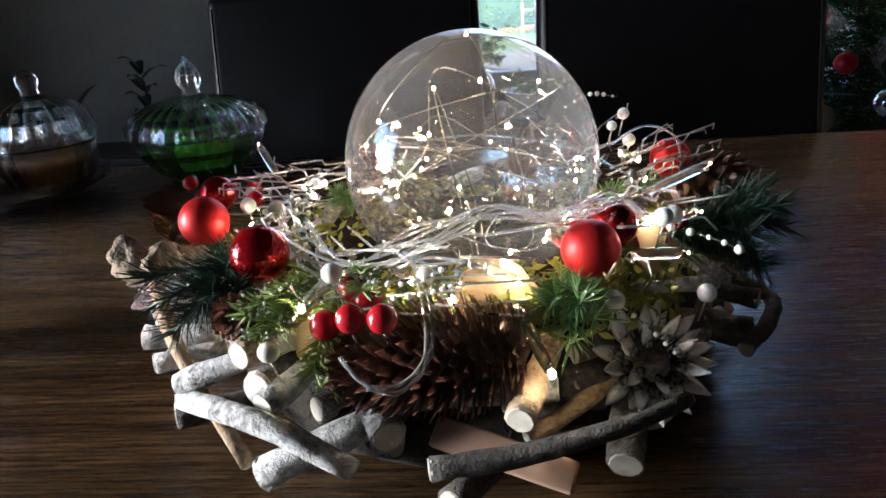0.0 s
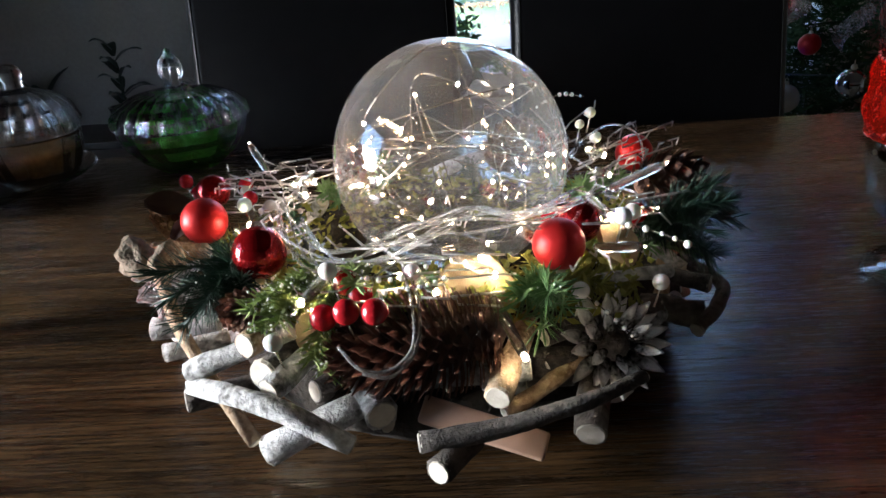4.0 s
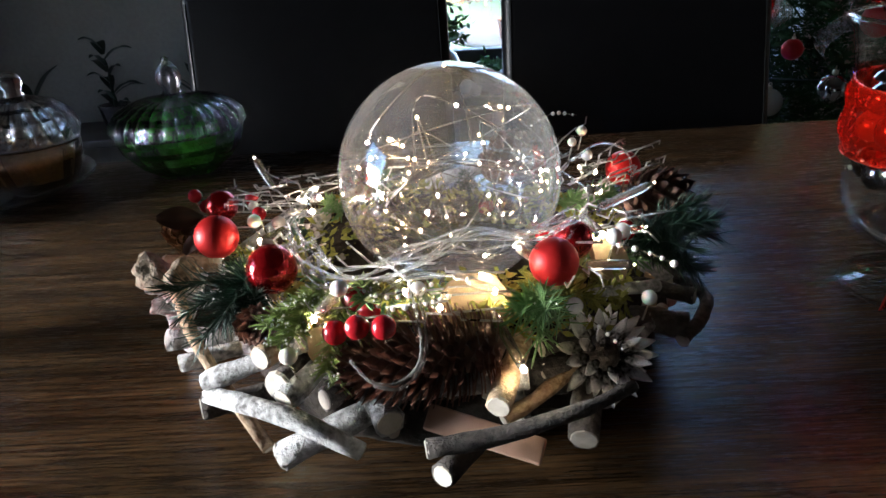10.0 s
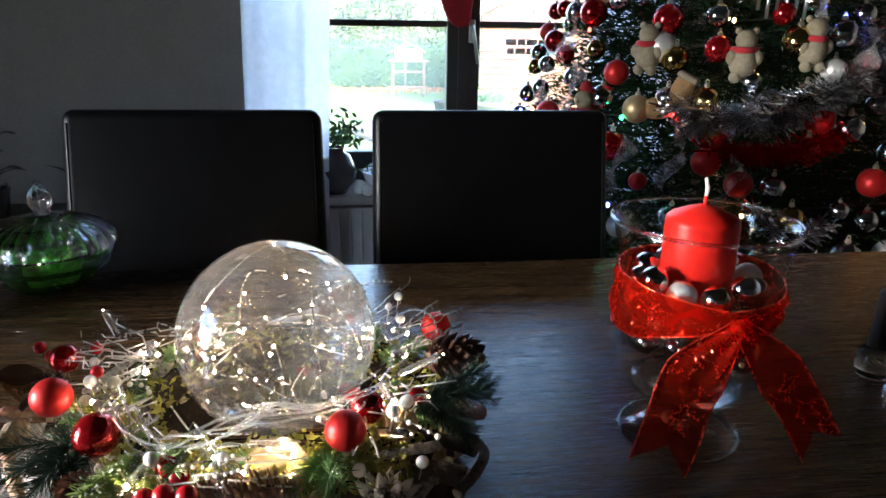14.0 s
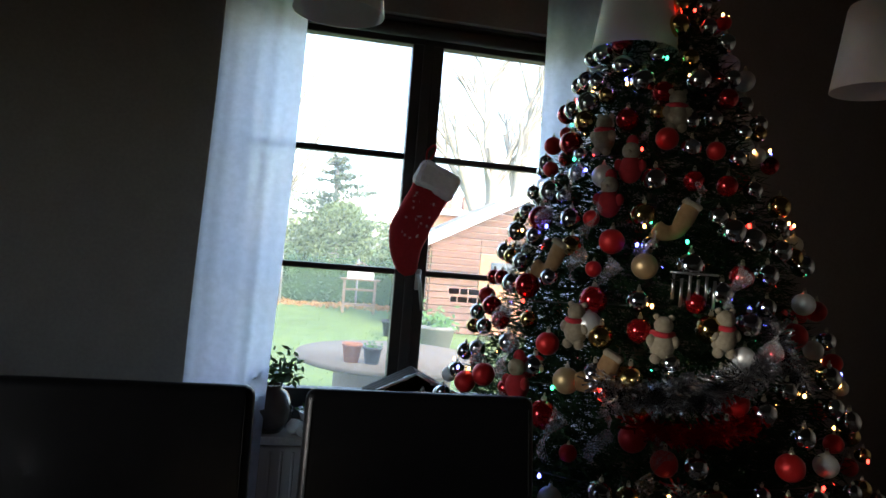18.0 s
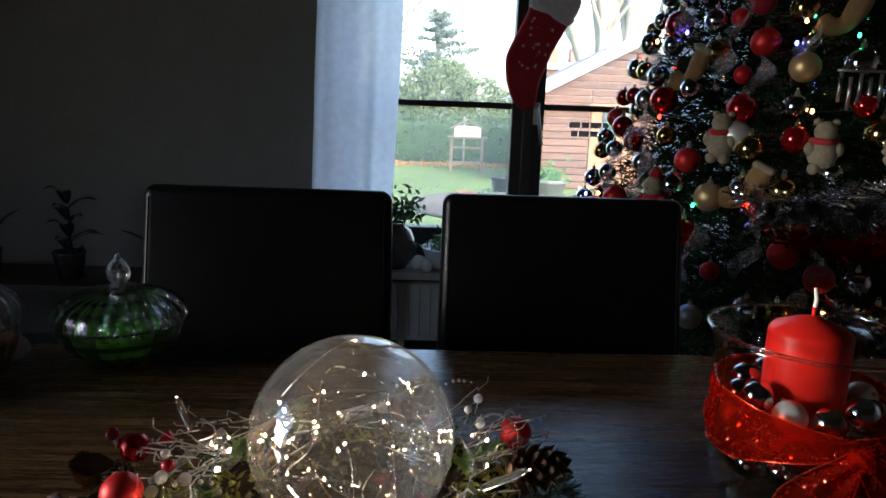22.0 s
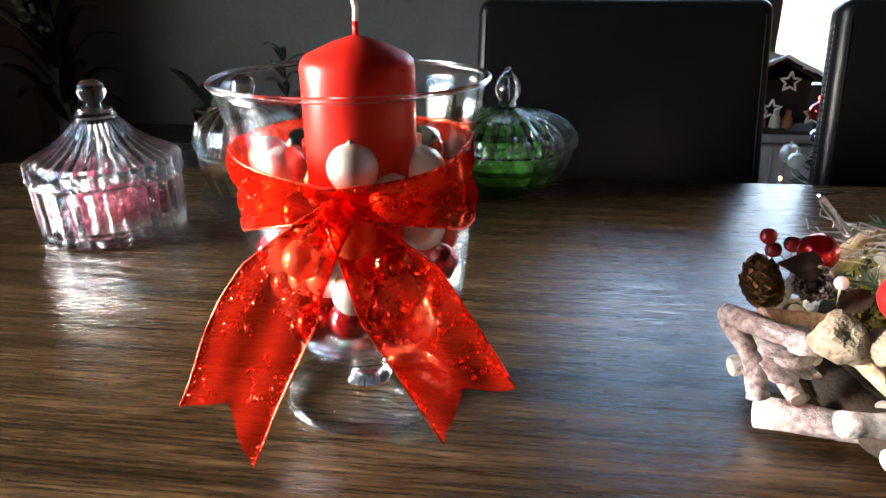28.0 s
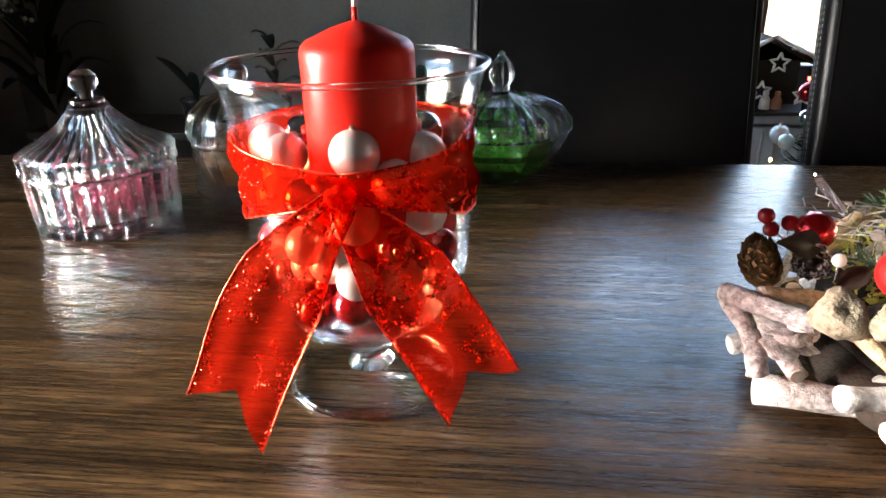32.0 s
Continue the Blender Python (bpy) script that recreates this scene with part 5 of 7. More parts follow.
jnoise.inputs["Scale"].default_value = 95.0
jl.new(jtex.outputs["Object"], jnoise.inputs["Vector"])
jbump = jn.new("ShaderNodeBump")
jbump.inputs["Strength"].default_value, jbump.inputs["Distance"].default_value = 0.09, 0.003
jl.new(jnoise.outputs[0], jbump.inputs["Height"])
for shader in [k for k in jn if k.type in ("BSDF_GLASS", "BSDF_GLOSSY")]:
    jl.new(jbump.outputs[0], shader.inputs["Normal"])
BLOWN = thin_film("blown_glass", (0.985, 0.99, 0.99), 0.04, 0.85)
FOOTG = thin_film("clear_foot_glass", (0.97, 0.98, 0.98), 0.045, 0.8)
TZ = TABLE_Z


def shards(n, draw, size, flat=0.3, slim=(0.5, 0.8)):
    """n separate chips as one heap, each a small bevelled lump."""
    out = []
    for i in range(n):
        bm = bmesh.new()
        sz = size * random.uniform(0.7, 1.25)
        box(bm, (sz, sz * random.uniform(*slim), sz * flat), (0, 0, 0), sz * 0.12, seg=1)
        out.append((bm, draw()))
    return out


# green candies under a melon-shaped lid
CANDYG = mat("green_foil_candy", (0.05, 0.46, 0.03), (0.20, 0.72, 0.12), 60, 0.25, vary=0.3, coat=0.4)
gj = thing("glass_candy_bowl", "melon-ribbed glass bowl and lid holding green candies", "candy bowl", (-0.247, 1.190, TZ))
b = bmesh.new()
lathe(b, [(0, 0.006), (0.045, 0.0), (0.05, 0.005), (0.070, 0.02), (0.088, 0.042), (0.094, 0.06), (0.0945, 0.068), (0.088, 0.068, 0), (0.083, 0.05, 0), (0.065, 0.028, 0), (0.040, 0.014, 0), (0, 0.013)], 140, 14, 0.022, where=(0.004, 0.065))
part("bowl", b, JAR, gj, smooth=False)
b = bmesh.new()
lathe(b, [(0, 0.113), (0.03, 0.110, 0), (0.058, 0.102, 0), (0.081, 0.086, 0), (0.088, 0.0685, 0), (0.097, 0.0685), (0.0975, 0.074), (0.0955, 0.086), (0.085, 0.100), (0.062, 0.112), (0.035, 0.118), (0.02, 0.121), (0.013, 0.123), (0, 0.123)], 168, 28, 0.05, where=(0.07, 0.116))
lid = part("lid", b, JAR, gj, "ribbed glass lid with a pointed knob", smooth=False)
b = bmesh.new()
lathe(b, [(0, 0.1235), (0.014, 0.1235), (0.0115, 0.129), (0.0155, 0.138), (0.0165, 0.148), (0.0135, 0.159), (0.0080, 0.167), (0.0050, 0.170), (0.0055, 0.174), (0, 0.177)], 56, 7, 0.14, where=(0.13, 0.166))
part("knob", b, CUT, lid, "solid pointed glass knob")
for bm, (p, r) in shards(170, lambda: ((random.uniform(-0.07, 0.07), random.uniform(-0.07, 0.07), random.uniform(0.024, 0.060)), (random.uniform(-75, 75), random.uniform(-75, 75), random.uniform(0, 360))), 0.030, 0.09, (0.22, 0.4)):
    k = math.hypot(p[0], p[1])
    lim = (0.040 + 0.65 * (p[2] - 0.022)) * random.uniform(0.6, 1)
    s = min(1, lim / max(k, 1e-6))
    part("candy", bm, CANDYG, gj, smooth=False, at=pose(p[0] * s, p[1] * s, p[2], *r))

gj.scale = (0.95, 0.95, 0.95)

# brown candies in a goblet jar on a glass plate
CANDYB = mat("amber_sugar", (0.12, 0.055, 0.012), (0.40, 0.21, 0.06), 330, 0.5, vary=0.25, bump=0.8, bscale=420)
pl = thing("glass_plate", "round pressed-glass plate under the lidded jar", "plate", (-0.497, 1.105, TZ))
b = bmesh.new()
lathe(b, [(0, 0.003), (0.075, 0.0), (0.085, 0.003), (0.128, 0.018), (0.138, 0.023), (0.137, 0.026), (0.126, 0.021), (0.083, 0.008), (0, 0.007)], 120, 40, 0.012, where=(0.01, 0.03))
part("dish", b, JAR, pl, smooth=False)
bj = thing("glass_sugar_jar", "lidded ribbed glass jar holding amber sugar", "jar", (-0.566, 1.085, TZ + 0.0072), group="sugar jars on the plate")
b = bmesh.new()
lathe(b, [(0, 0.004), (0.036, 0.0), (0.04, 0.005), (0.052, 0.018), (0.062, 0.045), (0.0655, 0.066), (0.064, 0.069), (0.060, 0.066, 0), (0.056, 0.045, 0), (0.045, 0.02, 0), (0.03, 0.012, 0), (0, 0.012)], 160, 16, 0.03, where=(0.01, 0.06))
part("bowl", b, JAR, bj, smooth=False)
b = bmesh.new()
lathe(b, [(0, 0.122), (0.02, 0.120, 0), (0.04, 0.111, 0), (0.054, 0.099, 0), (0.061, 0.084, 0), (0.060, 0.0695, 0), (0.0655, 0.0695), (0.067, 0.073), (0.067, 0.085), (0.06, 0.105), (0.044, 0.12), (0.022, 0.128), (0.014, 0.131), (0, 0.131)], 160, 20, 0.06, where=(0.074, 0.127))
lid = part("lid", b, JAR, bj, "domed ribbed glass lid with a ball knob", smooth=False)
b = bmesh.new()
lathe(b, [(0, 0.1315), (0.013, 0.1315), (0.010, 0.136), (0.0125, 0.142), (0.0145, 0.149), (0.0125, 0.157), (0.006, 0.162), (0, 0.163)], 32)
part("knob", b, CUT, lid, "solid glass ball knob")
b = bmesh.new()
lathe(b, [(0, 0.0135), (0.028, 0.0135), (0.044, 0.022), (0.052, 0.040), (0.054, 0.048), (0.04, 0.052), (0.02, 0.049), (0, 0.051)], 40)
for v in b.verts:
    v.co += Vector((random.uniform(-1, 1), random.uniform(-1, 1), random.uniform(-0.6, 0.6))) * 0.0015
part("sugar", b, CANDYB, bj)

bj.scale = (0.99, 0.99, 1.0)
copy_thing(bj, pose(-0.428, 1.115, TZ + 0.0072, 0, 0, 9))

# pink candies in a box with a pagoda lid
CANDYP = mat("pink_candy", (0.40, 0.035, 0.10), (0.62, 0.12, 0.21), 60, 0.4, vary=0.25)
pj = thing("glass_candy_box", "round fluted glass box with a pagoda lid holding pink candies", "candy box", (-0.702, 0.988, TZ))
b = bmesh.new()
lathe(b, [(0, 0.005), (0.082, 0.0), (0.087, 0.003), (0.088, 0.012), (0.0865, 0.014), (0.0885, 0.018), (0.0905, 0.068), (0.0925, 0.070), (0.0925, 0.073), (0.0855, 0.073, 0), (0.083, 0.02, 0), (0.078, 0.012, 0), (0, 0.012)], 264, 33, 0.045, where=(0.001, 0.069))
part("bowl", b, JAR, pj, smooth=False)
b = bmesh.new()
lathe(b, [(0, 0.139), (0.020, 0.136, 0), (0.035, 0.121, 0), (0.056, 0.106, 0), (0.081, 0.093, 0), (0.086, 0.087, 0), (0.086, 0.0735, 0), (0.093, 0.0735), (0.0945, 0.076), (0.0925, 0.080), (0.093, 0.090), (0.0935, 0.094), (0.086, 0.099), (0.062, 0.111), (0.041, 0.126), (0.029, 0.139), (0.025, 0.144), (0.026, 0.147), (0.022, 0.150), (0.021, 0.154), (0, 0.1545)], 264, 33, 0.045, where=(0.075, 0.14))
lid = part("lid", b, JAR, pj, "fluted pagoda-shaped glass lid with a ball knob", smooth=False)
b = bmesh.new()
lathe(b, [(0, 0.155), (0.010, 0.155), (0.0085, 0.160), (0.014, 0.165), (0.0175, 0.173), (0.0165, 0.181), (0.010, 0.187), (0, 0.189)], 32)
part("knob", b, CUT, lid, "solid glass ball knob")
for bm, (p, r) in shards(150, lambda: ((random.uniform(-0.05, 0.066), random.uniform(-0.06, 0.06), random.uniform(0.018, 0.046)), (random.uniform(0, 360), random.uniform(0, 360), random.uniform(0, 360))), 0.0125, 0.7):
    k = math.hypot(p[0], p[1])
    s = min(1, 0.066 / max(k, 1e-6))
    part("candy", bm, CANDYP, pj, smooth=False, at=pose(p[0] * s, p[1] * s, p[2], *r))

pj.scale = (0.865, 0.865, 0.93)

# small dark bottle at the table's side
db = thing("small_bottle", "small dark bottle with a tall black cap on clear glass", "bottle", (0.83, 0.81, TZ))
b = bmesh.new()
lathe(b, [(0, 0), (0.018, 0), (0.02, 0.004), (0.02, 0.03), (0.012, 0.036), (0, 0.036)], 24)
part("body", b, CUT, db)
b = bmesh.new()
lathe(b, [(0, 0.0365), (0.0115, 0.0365), (0.010, 0.105), (0.008, 0.108), (0, 0.108)], 24)
part("cap", b, BLACKP, db, "tall black cap")

# ---- candle glasses with ribbon ----
WAX = mat("red_wax", (0.55, 0.013, 0.009), (0.63, 0.018, 0.011), 30, 0.36, spec=0.22, sub=0.1, bump=0.08, bscale=120)
WICK = mat("cotton_wick", (0.7, 0.66, 0.6), (0.78, 0.74, 0.68), 200, 0.9)
VEIL = veil("red_organza", (0.74, 0.022, 0.008), 0.72, 800, stain=(0.92, 0.12, 0.055), through=0.5)
GLITTER = mat("red_glitter", (0.75, 0.045, 0.02), (0.95, 0.10, 0.04), 900, 0.28, metal=0.85, rvar=0.1)


def ribbon_part(parent, name, pts, sides, widths, label, notch=0.0):
    """A ribbon: pts the centre line, sides the way across at each point, widths half-widths; glitter cords along both edges."""
    m = len(pts)
    rows = []
    for i in range(m):
        s = sides[i].normalized() * widths[i]
        row = []
        pleat = 0.0012 + 0.0045 * math.exp(-3.5 * i / m) if notch else 0.0016
        for k in range(13):
            u = k / 6 - 1
            p = pts[i] + s * u
            wave = pleat * math.sin(6.5 * u + 0.8) + 0.0022 * math.sin(2.2 * u + 0.55 * i)
            row.append(p + sides[i].cross((pts[min(i + 1, m - 1)] - pts[max(i - 1, 0)])).normalized() * wave)
        rows.append(row)
    if notch:
        d = (pts[-1] - pts[-2]).normalized()
        for k in range(13):
            u = abs(k / 6 - 1)
            rows[-1][k] = rows[-1][k] + d * notch * (u - 0.5)
            rows[-2][k] = rows[-2][k] + d * notch * 0.4 * (u - 0.5)
    ob = wpart(name, sheet(bmesh.new(), rows), VEIL, parent, label)
    for k in (0, 12):
        part("edge_cord", tube(bmesh.new(), [r[k] for r in rows], 0.0006, 6, lump=0.3), GLITTER, ob, "red glitter edge cord")
        fl = bmesh.new()
        for r0, r1 in zip(rows, rows[1:]):
            inward = (r0[1] - r0[0]) if k == 0 else (r0[11] - r0[12])
            for f in range(int(14 + (r1[k] - r0[k]).length * 2600)):
                p = r0[k].lerp(r1[k], random.random()) + inward.normalized() * abs(random.gauss(0, 0.0013))
                d1 = Vector((random.gauss(0, 1), random.gauss(0, 1), random.gauss(0, 1))).normalized() * random.uniform(0.0003, 0.0007)
                d2 = d1.orthogonal().normalized() * d1.length
                fl.faces.new([fl.verts.new(p + d) for d in (d1, d2, -d1, -d2)])
        part("edge_glitter", fl, GLITTER, ob, "sparkling red glitter border", smooth=False)["kind"] = "stuff"
    return rows, ob


def glitter_motifs(parent, ob, rows, count, seedn):
    """Star outlines of glitter lying on a ribbon: many tiny flakes along five-pointed lines."""
    rnd = random.Random(seedn)
    m = len(rows)

    def on(rr, cc):
        rr, cc = min(max(rr, 0), m - 1.01), min(max(cc, 0.05), 11.95)
        a, b2 = rows[int(rr)], rows[int(rr) + 1]
        pa = Vector(a[int(cc)]).lerp(Vector(a[int(cc) + 1]), cc - int(cc))
        pb = Vector(b2[int(cc)]).lerp(Vector(b2[int(cc) + 1]), cc - int(cc))
        return pa.lerp(pb, rr - int(rr))

    step = (rows[m // 2][6] - rows[m // 2 - 1][6]).length
    across = (rows[m // 2][12] - rows[m // 2][0]).length / 12
    for i in range(count):
        r0, c0, turn = rnd.uniform(0, m - 1), rnd.uniform(0.7, 11.3), rnd.uniform(0, 6.28)
        size = rnd.uniform(0.012, 0.018)
        bm = bmesh.new()
        for k in range(10):
            ends = []
            for j in (k, k + 1):
                rad = size * (1 if j % 2 == 0 else 0.42)
                ends.append((rad * math.cos(turn + j * 0.6283), rad * math.sin(turn + j * 0.6283)))
            for f in range(15):
                t = rnd.random()
                u = ends[0][0] + (ends[1][0] - ends[0][0]) * t + rnd.gauss(0, 0.0007)
                w = ends[0][1] + (ends[1][1] - ends[0][1]) * t + rnd.gauss(0, 0.0007)
                rr, cc = r0 + u / step, c0 + w / across
                if not (0 <= rr <= m - 1.02 and 0.05 <= cc <= 11.95):
                    continue
                p = on(rr, cc)
                d1 = Vector((rnd.gauss(0, 1), rnd.gauss(0, 1), rnd.gauss(0, 1))).normalized() * rnd.uniform(0.0004, 0.0009)
                d2 = d1.orthogonal().normalized() * d1.length
                bm.faces.new([bm.verts.new(p + d) for d in (d1, d2, -d1, -d2)])
        if len(bm.faces) > 6:
            part("glitter_star", bm, GLITTER, ob, smooth=False)
        else:
            bm.free()


def candle_glass(x, y, turn, tails, balls_seed, label, silver, band_z, band_w, lean):
    """A footed hurricane glass filled with small balls, a pillar candle in it and a ribbon tied round it."""
    g = thing("candle_glass", label, "candle holder", (x, y, TZ), group="candle glasses")
    b = bmesh.new()
    lathe(b, [(0, 0.005), (0.03, 0.003), (0.056, 0.0), (0.0585, 0.0015), (0.058, 0.0035), (0.034, 0.0065), (0.020, 0.010), (0, 0.0105)], 64)
    part("foot", b, FOOTG, g)
    b = bmesh.new()
    lathe(b, [(0, 0.0107), (0.017, 0.0107), (0.0135, 0.015), (0.0108, 0.021), (0.0118, 0.028), (0.018, 0.033), (0.030, 0.0365), (0.033, 0.0385), (0, 0.0385)], 40)
    part("stem", b, CUT, g, "solid waisted glass stem")
    b = bmesh.new()
    lathe(b, [(0, 0.0425), (0.028, 0.0425), (0.044, 0.0475), (0.0525, 0.055), (0.050, 0.0575), (0.036, 0.0530), (0, 0.0505)], 56)
    part("bowl_bottom", b, CUT, g, "thick clear glass bottom of the bowl")
    b = bmesh.new()
    lathe(b, [(0.0585 + 0.0019 * math.cos(a), 0.0022 + 0.0019 * math.sin(a)) for a in [k * math.pi / 4 for k in range(9)]], 64)
    part("foot_rim", b, CUT, g, "rounded rim of the glass foot")
    wall = [(0.0, 0.039), (0.030, 0.0395), (0.046, 0.044), (0.059, 0.056), (0.0675, 0.074), (0.0715, 0.096), (0.0735, 0.13), (0.0742, 0.16), (0.0755, 0.180), (0.0775, 0.197), (0.081, 0.213), (0.0845, 0.222)]
    b = bmesh.new()
    lathe(b, wall + [(r - 0.0022 * min(1, 40 * r), z + (0.0024 if z < 0.05 else 0.0)) for r, z in reversed(wall)], 72)
    part("bowl", b, BLOWN, g)
    b = bmesh.new()
    lathe(b, [(0.0845 + 0.0018 * math.cos(a), 0.2225 + 0.0018 * math.sin(a)) for a in [k * math.pi / 4 for k in range(9)]], 72)
    part("rim", b, CUT, g, "rounded glass rim")
    # candle
    c = thing("pillar_candle", "unlit red pillar candle with a white wick", "candle", (x + lean[0], y + lean[1], TZ + lean[2]), group="candles in the glasses")
    b = bmesh.new()
    lathe(b, [(0, 0), (0.032, 0), (0.0338, 0.003), (0.0338, 0.1005), (0.0330, 0.1045), (0.0300, 0.1078), (0.015, 0.1145), (0.004, 0.1180), (0, 0.1185)], 56)
    part("wax", b, WAX, c)
    b = bmesh.new()
    tube(b, [(0, 0, 0.117), (0, 0, 0.126)], 0.0018, 8)
    part("wick_base", b, WAX, c, "red wax-soaked wick foot")
    b = bmesh.new()
    tube(b, [(0, 0, 0.1255), (0.0008, 0, 0.133), (-0.002, 0, 0.143)], [0.0017, 0.0019, 0.0016], 8)
    part("wick", b, WICK, c, "white cotton wick")
    # the small balls
    rnd = random.Random(balls_seed)
    placed = [(0.010, -0.047, 0.178, 0.0150), (-0.040, -0.022, 0.170, 0.0140), (-0.022, -0.045, 0.150, 0.0140), (0.046, -0.016, 0.170, 0.0140), (0.032, -0.043, 0.160, 0.0140), (0.040, 0.022, 0.176, 0.013)]

    if silver:
        placed = [(0.051 * math.cos(k * 0.571), 0.051 * math.sin(k * 0.571), 0.164 + 0.005 * math.sin(k * 2.3), 0.0138) for k in range(11)]

    def inner(z):
        for (r0, z0), (r1, z1) in zip(wall, wall[1:]):
            if z0 <= z <= z1:
                return r0 + (r1 - r0) * (z - z0) / (z1 - z0)
        return 0.06
    tries = 0
    while len(placed) < 100 and tries < 60000:
        tries += 1
        r = rnd.choice((0.0125, 0.0135, 0.0145))
        z = rnd.uniform(0.096 if silver else 0.068, 0.172)
        lim = inner(max(z - 0.55 * r, 0.06)) - r - 0.002
        a, k = rnd.uniform(0, 6.283), lim * math.sqrt(rnd.uniform(0.0, 1))
        px, py = k * math.cos(a), k * math.sin(a)
        if z + r > 0.122 and math.hypot(px, py) < 0.0355 + r:
            continue
        if all((px - q[0]) ** 2 + (py - q[1]) ** 2 + (z - q[2]) ** 2 > (r + q[3]) ** 2 * 0.94 for q in placed):
            placed.append((px, py, z, r))
    for i, (px, py, z, r) in enumerate(placed):
        kind = ("silver" if i % 7 else "pearl") if silver else rnd.choice(("pearl", "pearl", "silver", "red", "matte_red"))
        if z > 0.135 and not silver:
            kind = "silver" if i % 3 == 2 else "pearl"
        if z < 0.095 and not silver:
            kind = "red" if i % 3 else "matte_red"
        key = "small_" + kind
        if key not in first_of:
            o = thing("filler_ball", ("small " + kind.replace("_", " ") + " glass ball filling the candle glass").replace("pearl", "pearl white"), "bauble", (x + px, y + py, TZ + z), group="balls in the candle glasses")
            part("ball", ball(bmesh.new(), 0.0135, (0, 0, 0), 20, 14), BAUBLE[kind], o)
            b = bmesh.new()
            lathe(b, [(0, 0.0155), (0.002, 0.0153), (0.0024, 0.0128)], 10)
            part("cap", b, CAPM, o, "tiny metal cap")
            first_of[key] = o
        else:
            o = copy_thing(first_of[key], pose(x + px, y + py, TZ + z, rnd.uniform(0, 360), rnd.uniform(0, 360), 0))
        o.scale = [r / 0.0135] * 3
    # ribbon band round the bowl: high at the back, dipping to the knot
    rb = thing("ribbon_bow", "sheer red organza ribbon with glitter tied round the glass", "ribbon", (x, y, TZ + 0.1), group="ribbons on the glasses")
    kn = radians(turn)
    pts, sides, wid = [], [], []
    for i in range(49):
        a = kn + 2 * math.pi * i / 48
        near = max(0.0, 1 - abs((a - kn + math.pi) % (2 * math.pi) - math.pi) / 1.15)
        r = 0.0764 + 0.004 * near
        z = band_z + 0.009 * near
        pts.append(Vector((x + r * math.cos(a), y + r * math.sin(a), TZ + z)))
        sides.append(Vector((0.02 * math.cos(a), 0.02 * math.sin(a), 1)))
        wid.append(band_w * (1 - 0.74 * near ** 0.85))
    rows, ob = ribbon_part(rb, "band", pts, sides, wid, "gathered organza band")
    glitter_motifs(rb, ob, rows, 16, balls_seed + 5)
    kp = Vector((x + 0.087 * math.cos(kn), y + 0.087 * math.sin(kn), TZ + band_z + (0.007 if silver else 0.006)))
    b = bmesh.new()
    ball(b, 0.0085, (0, 0, 0), 18, 12, 0.85)
    for v in b.verts:
        v.co *= 1 + 0.4 * noise.noise(v.co * 220)
    k = wpart("knot", b, VEIL, rb, "crumpled ribbon knot")
    k.matrix_basis = Matrix.Translation(kp)
    out = Vector((math.cos(kn), math.sin(kn), 0))
    for ti, (mid, end, w0, w1, face) in enumerate(tails):
        ctrl = [kp, Vector(mid), Vector(end)]
        pts = smooth_path(ctrl, 9)
        sides, wid = [], []
        for i in range(len(pts)):
            t = i / (len(pts) - 1)
            d = (pts[min(i + 1, len(pts) - 1)] - pts[max(i - 1, 0)]).normalized()
            sides.append((d.cross(Vector(face))).normalized())
            wid.append(0.008 + (w0 - 0.008) * min(1, t * 2.2) + (w1 - w0) * t)
        rows, ob = ribbon_part(rb, "tail", pts, sides, wid, "hanging ribbon tail with a notched end", notch=0.024)
        glitter_motifs(rb, ob, rows, 7, balls_seed + 11 + ti)
    return g


candle_glass(-0.326, 0.693, 277, (
    ((-0.350, 0.588, 0.868), (-0.381, 0.576, 0.800), 0.026, 0.030, (0.28, 0.93, -0.23)),
    ((-0.277, 0.600, 0.865), (-0.243, 0.611, 0.798), 0.025, 0.027, (-0.50, 0.87, -0.17))),
    41, "footed glass with red pillar candle, pearl balls and red organza bow", False, 0.159, 0.026, (0.008, -0.015, 0.130))
candle_glass(0.542, 0.722, 268, (
    ((0.501, 0.632, 0.852), (0.477, 0.621, 0.790), 0.032, 0.026, (0.10, 1.0, -0.10)),
    ((0.603, 0.652, 0.838), (0.640, 0.645, 0.780), 0.027, 0.022, (-0.15, 1.0, -0.10))),
    77, "footed glass with red pillar candle, silver balls and red organza bow", True, 0.146, 0.028, (0.0, 0.004, 0.118))

# ---- the glass globe with fairy lights ----
GX, GY, GZC, GR = 0.150, 0.701, 0.880, 0.0845
SHELL = thin_film("globe_glass", (0.955, 0.965, 0.97), 0.16, 0.85)
# whitish scatter added for the glow of lights and reflections in the globe
hazy(SHELL, 0.09, 0.15)
COPPER = mat("fine_silver_wire", (0.75, 0.70, 0.60), (0.85, 0.8, 0.7), 300, 0.25, metal=1.0)
WARMLED = glow("warm_led", (1.0, 0.60, 0.25), 11.0)
COOLLED = glow("white_led", (1.0, 0.80, 0.52), 15.0)
gl = thing("glass_globe_lamp", "clear glass globe filled with wired warm fairy lights", "globe lamp", (GX, GY, GZC - GR))
part("globe", ball(bmesh.new(), GR, (0, 0, GR), 64, 40), SHELL, gl)
b = bmesh.new()
lathe(b, [(0.024, 0.0015), (0.0255, 0.004), (0.024, 0.0065)], 32)
part("opening_ring", b, CUT, gl, "thick glass ring round the globe's opening")
rnd = random.Random(12)
LEDM = solid("led", ball(bmesh.new(), 0.0010, (0, 0, 0), 8, 6, 1.3), WARMLED)
LEDW = solid("led", ball(bmesh.new(), 0.0012, (0, 0, 0), 8, 6, 1.3), COOLLED)
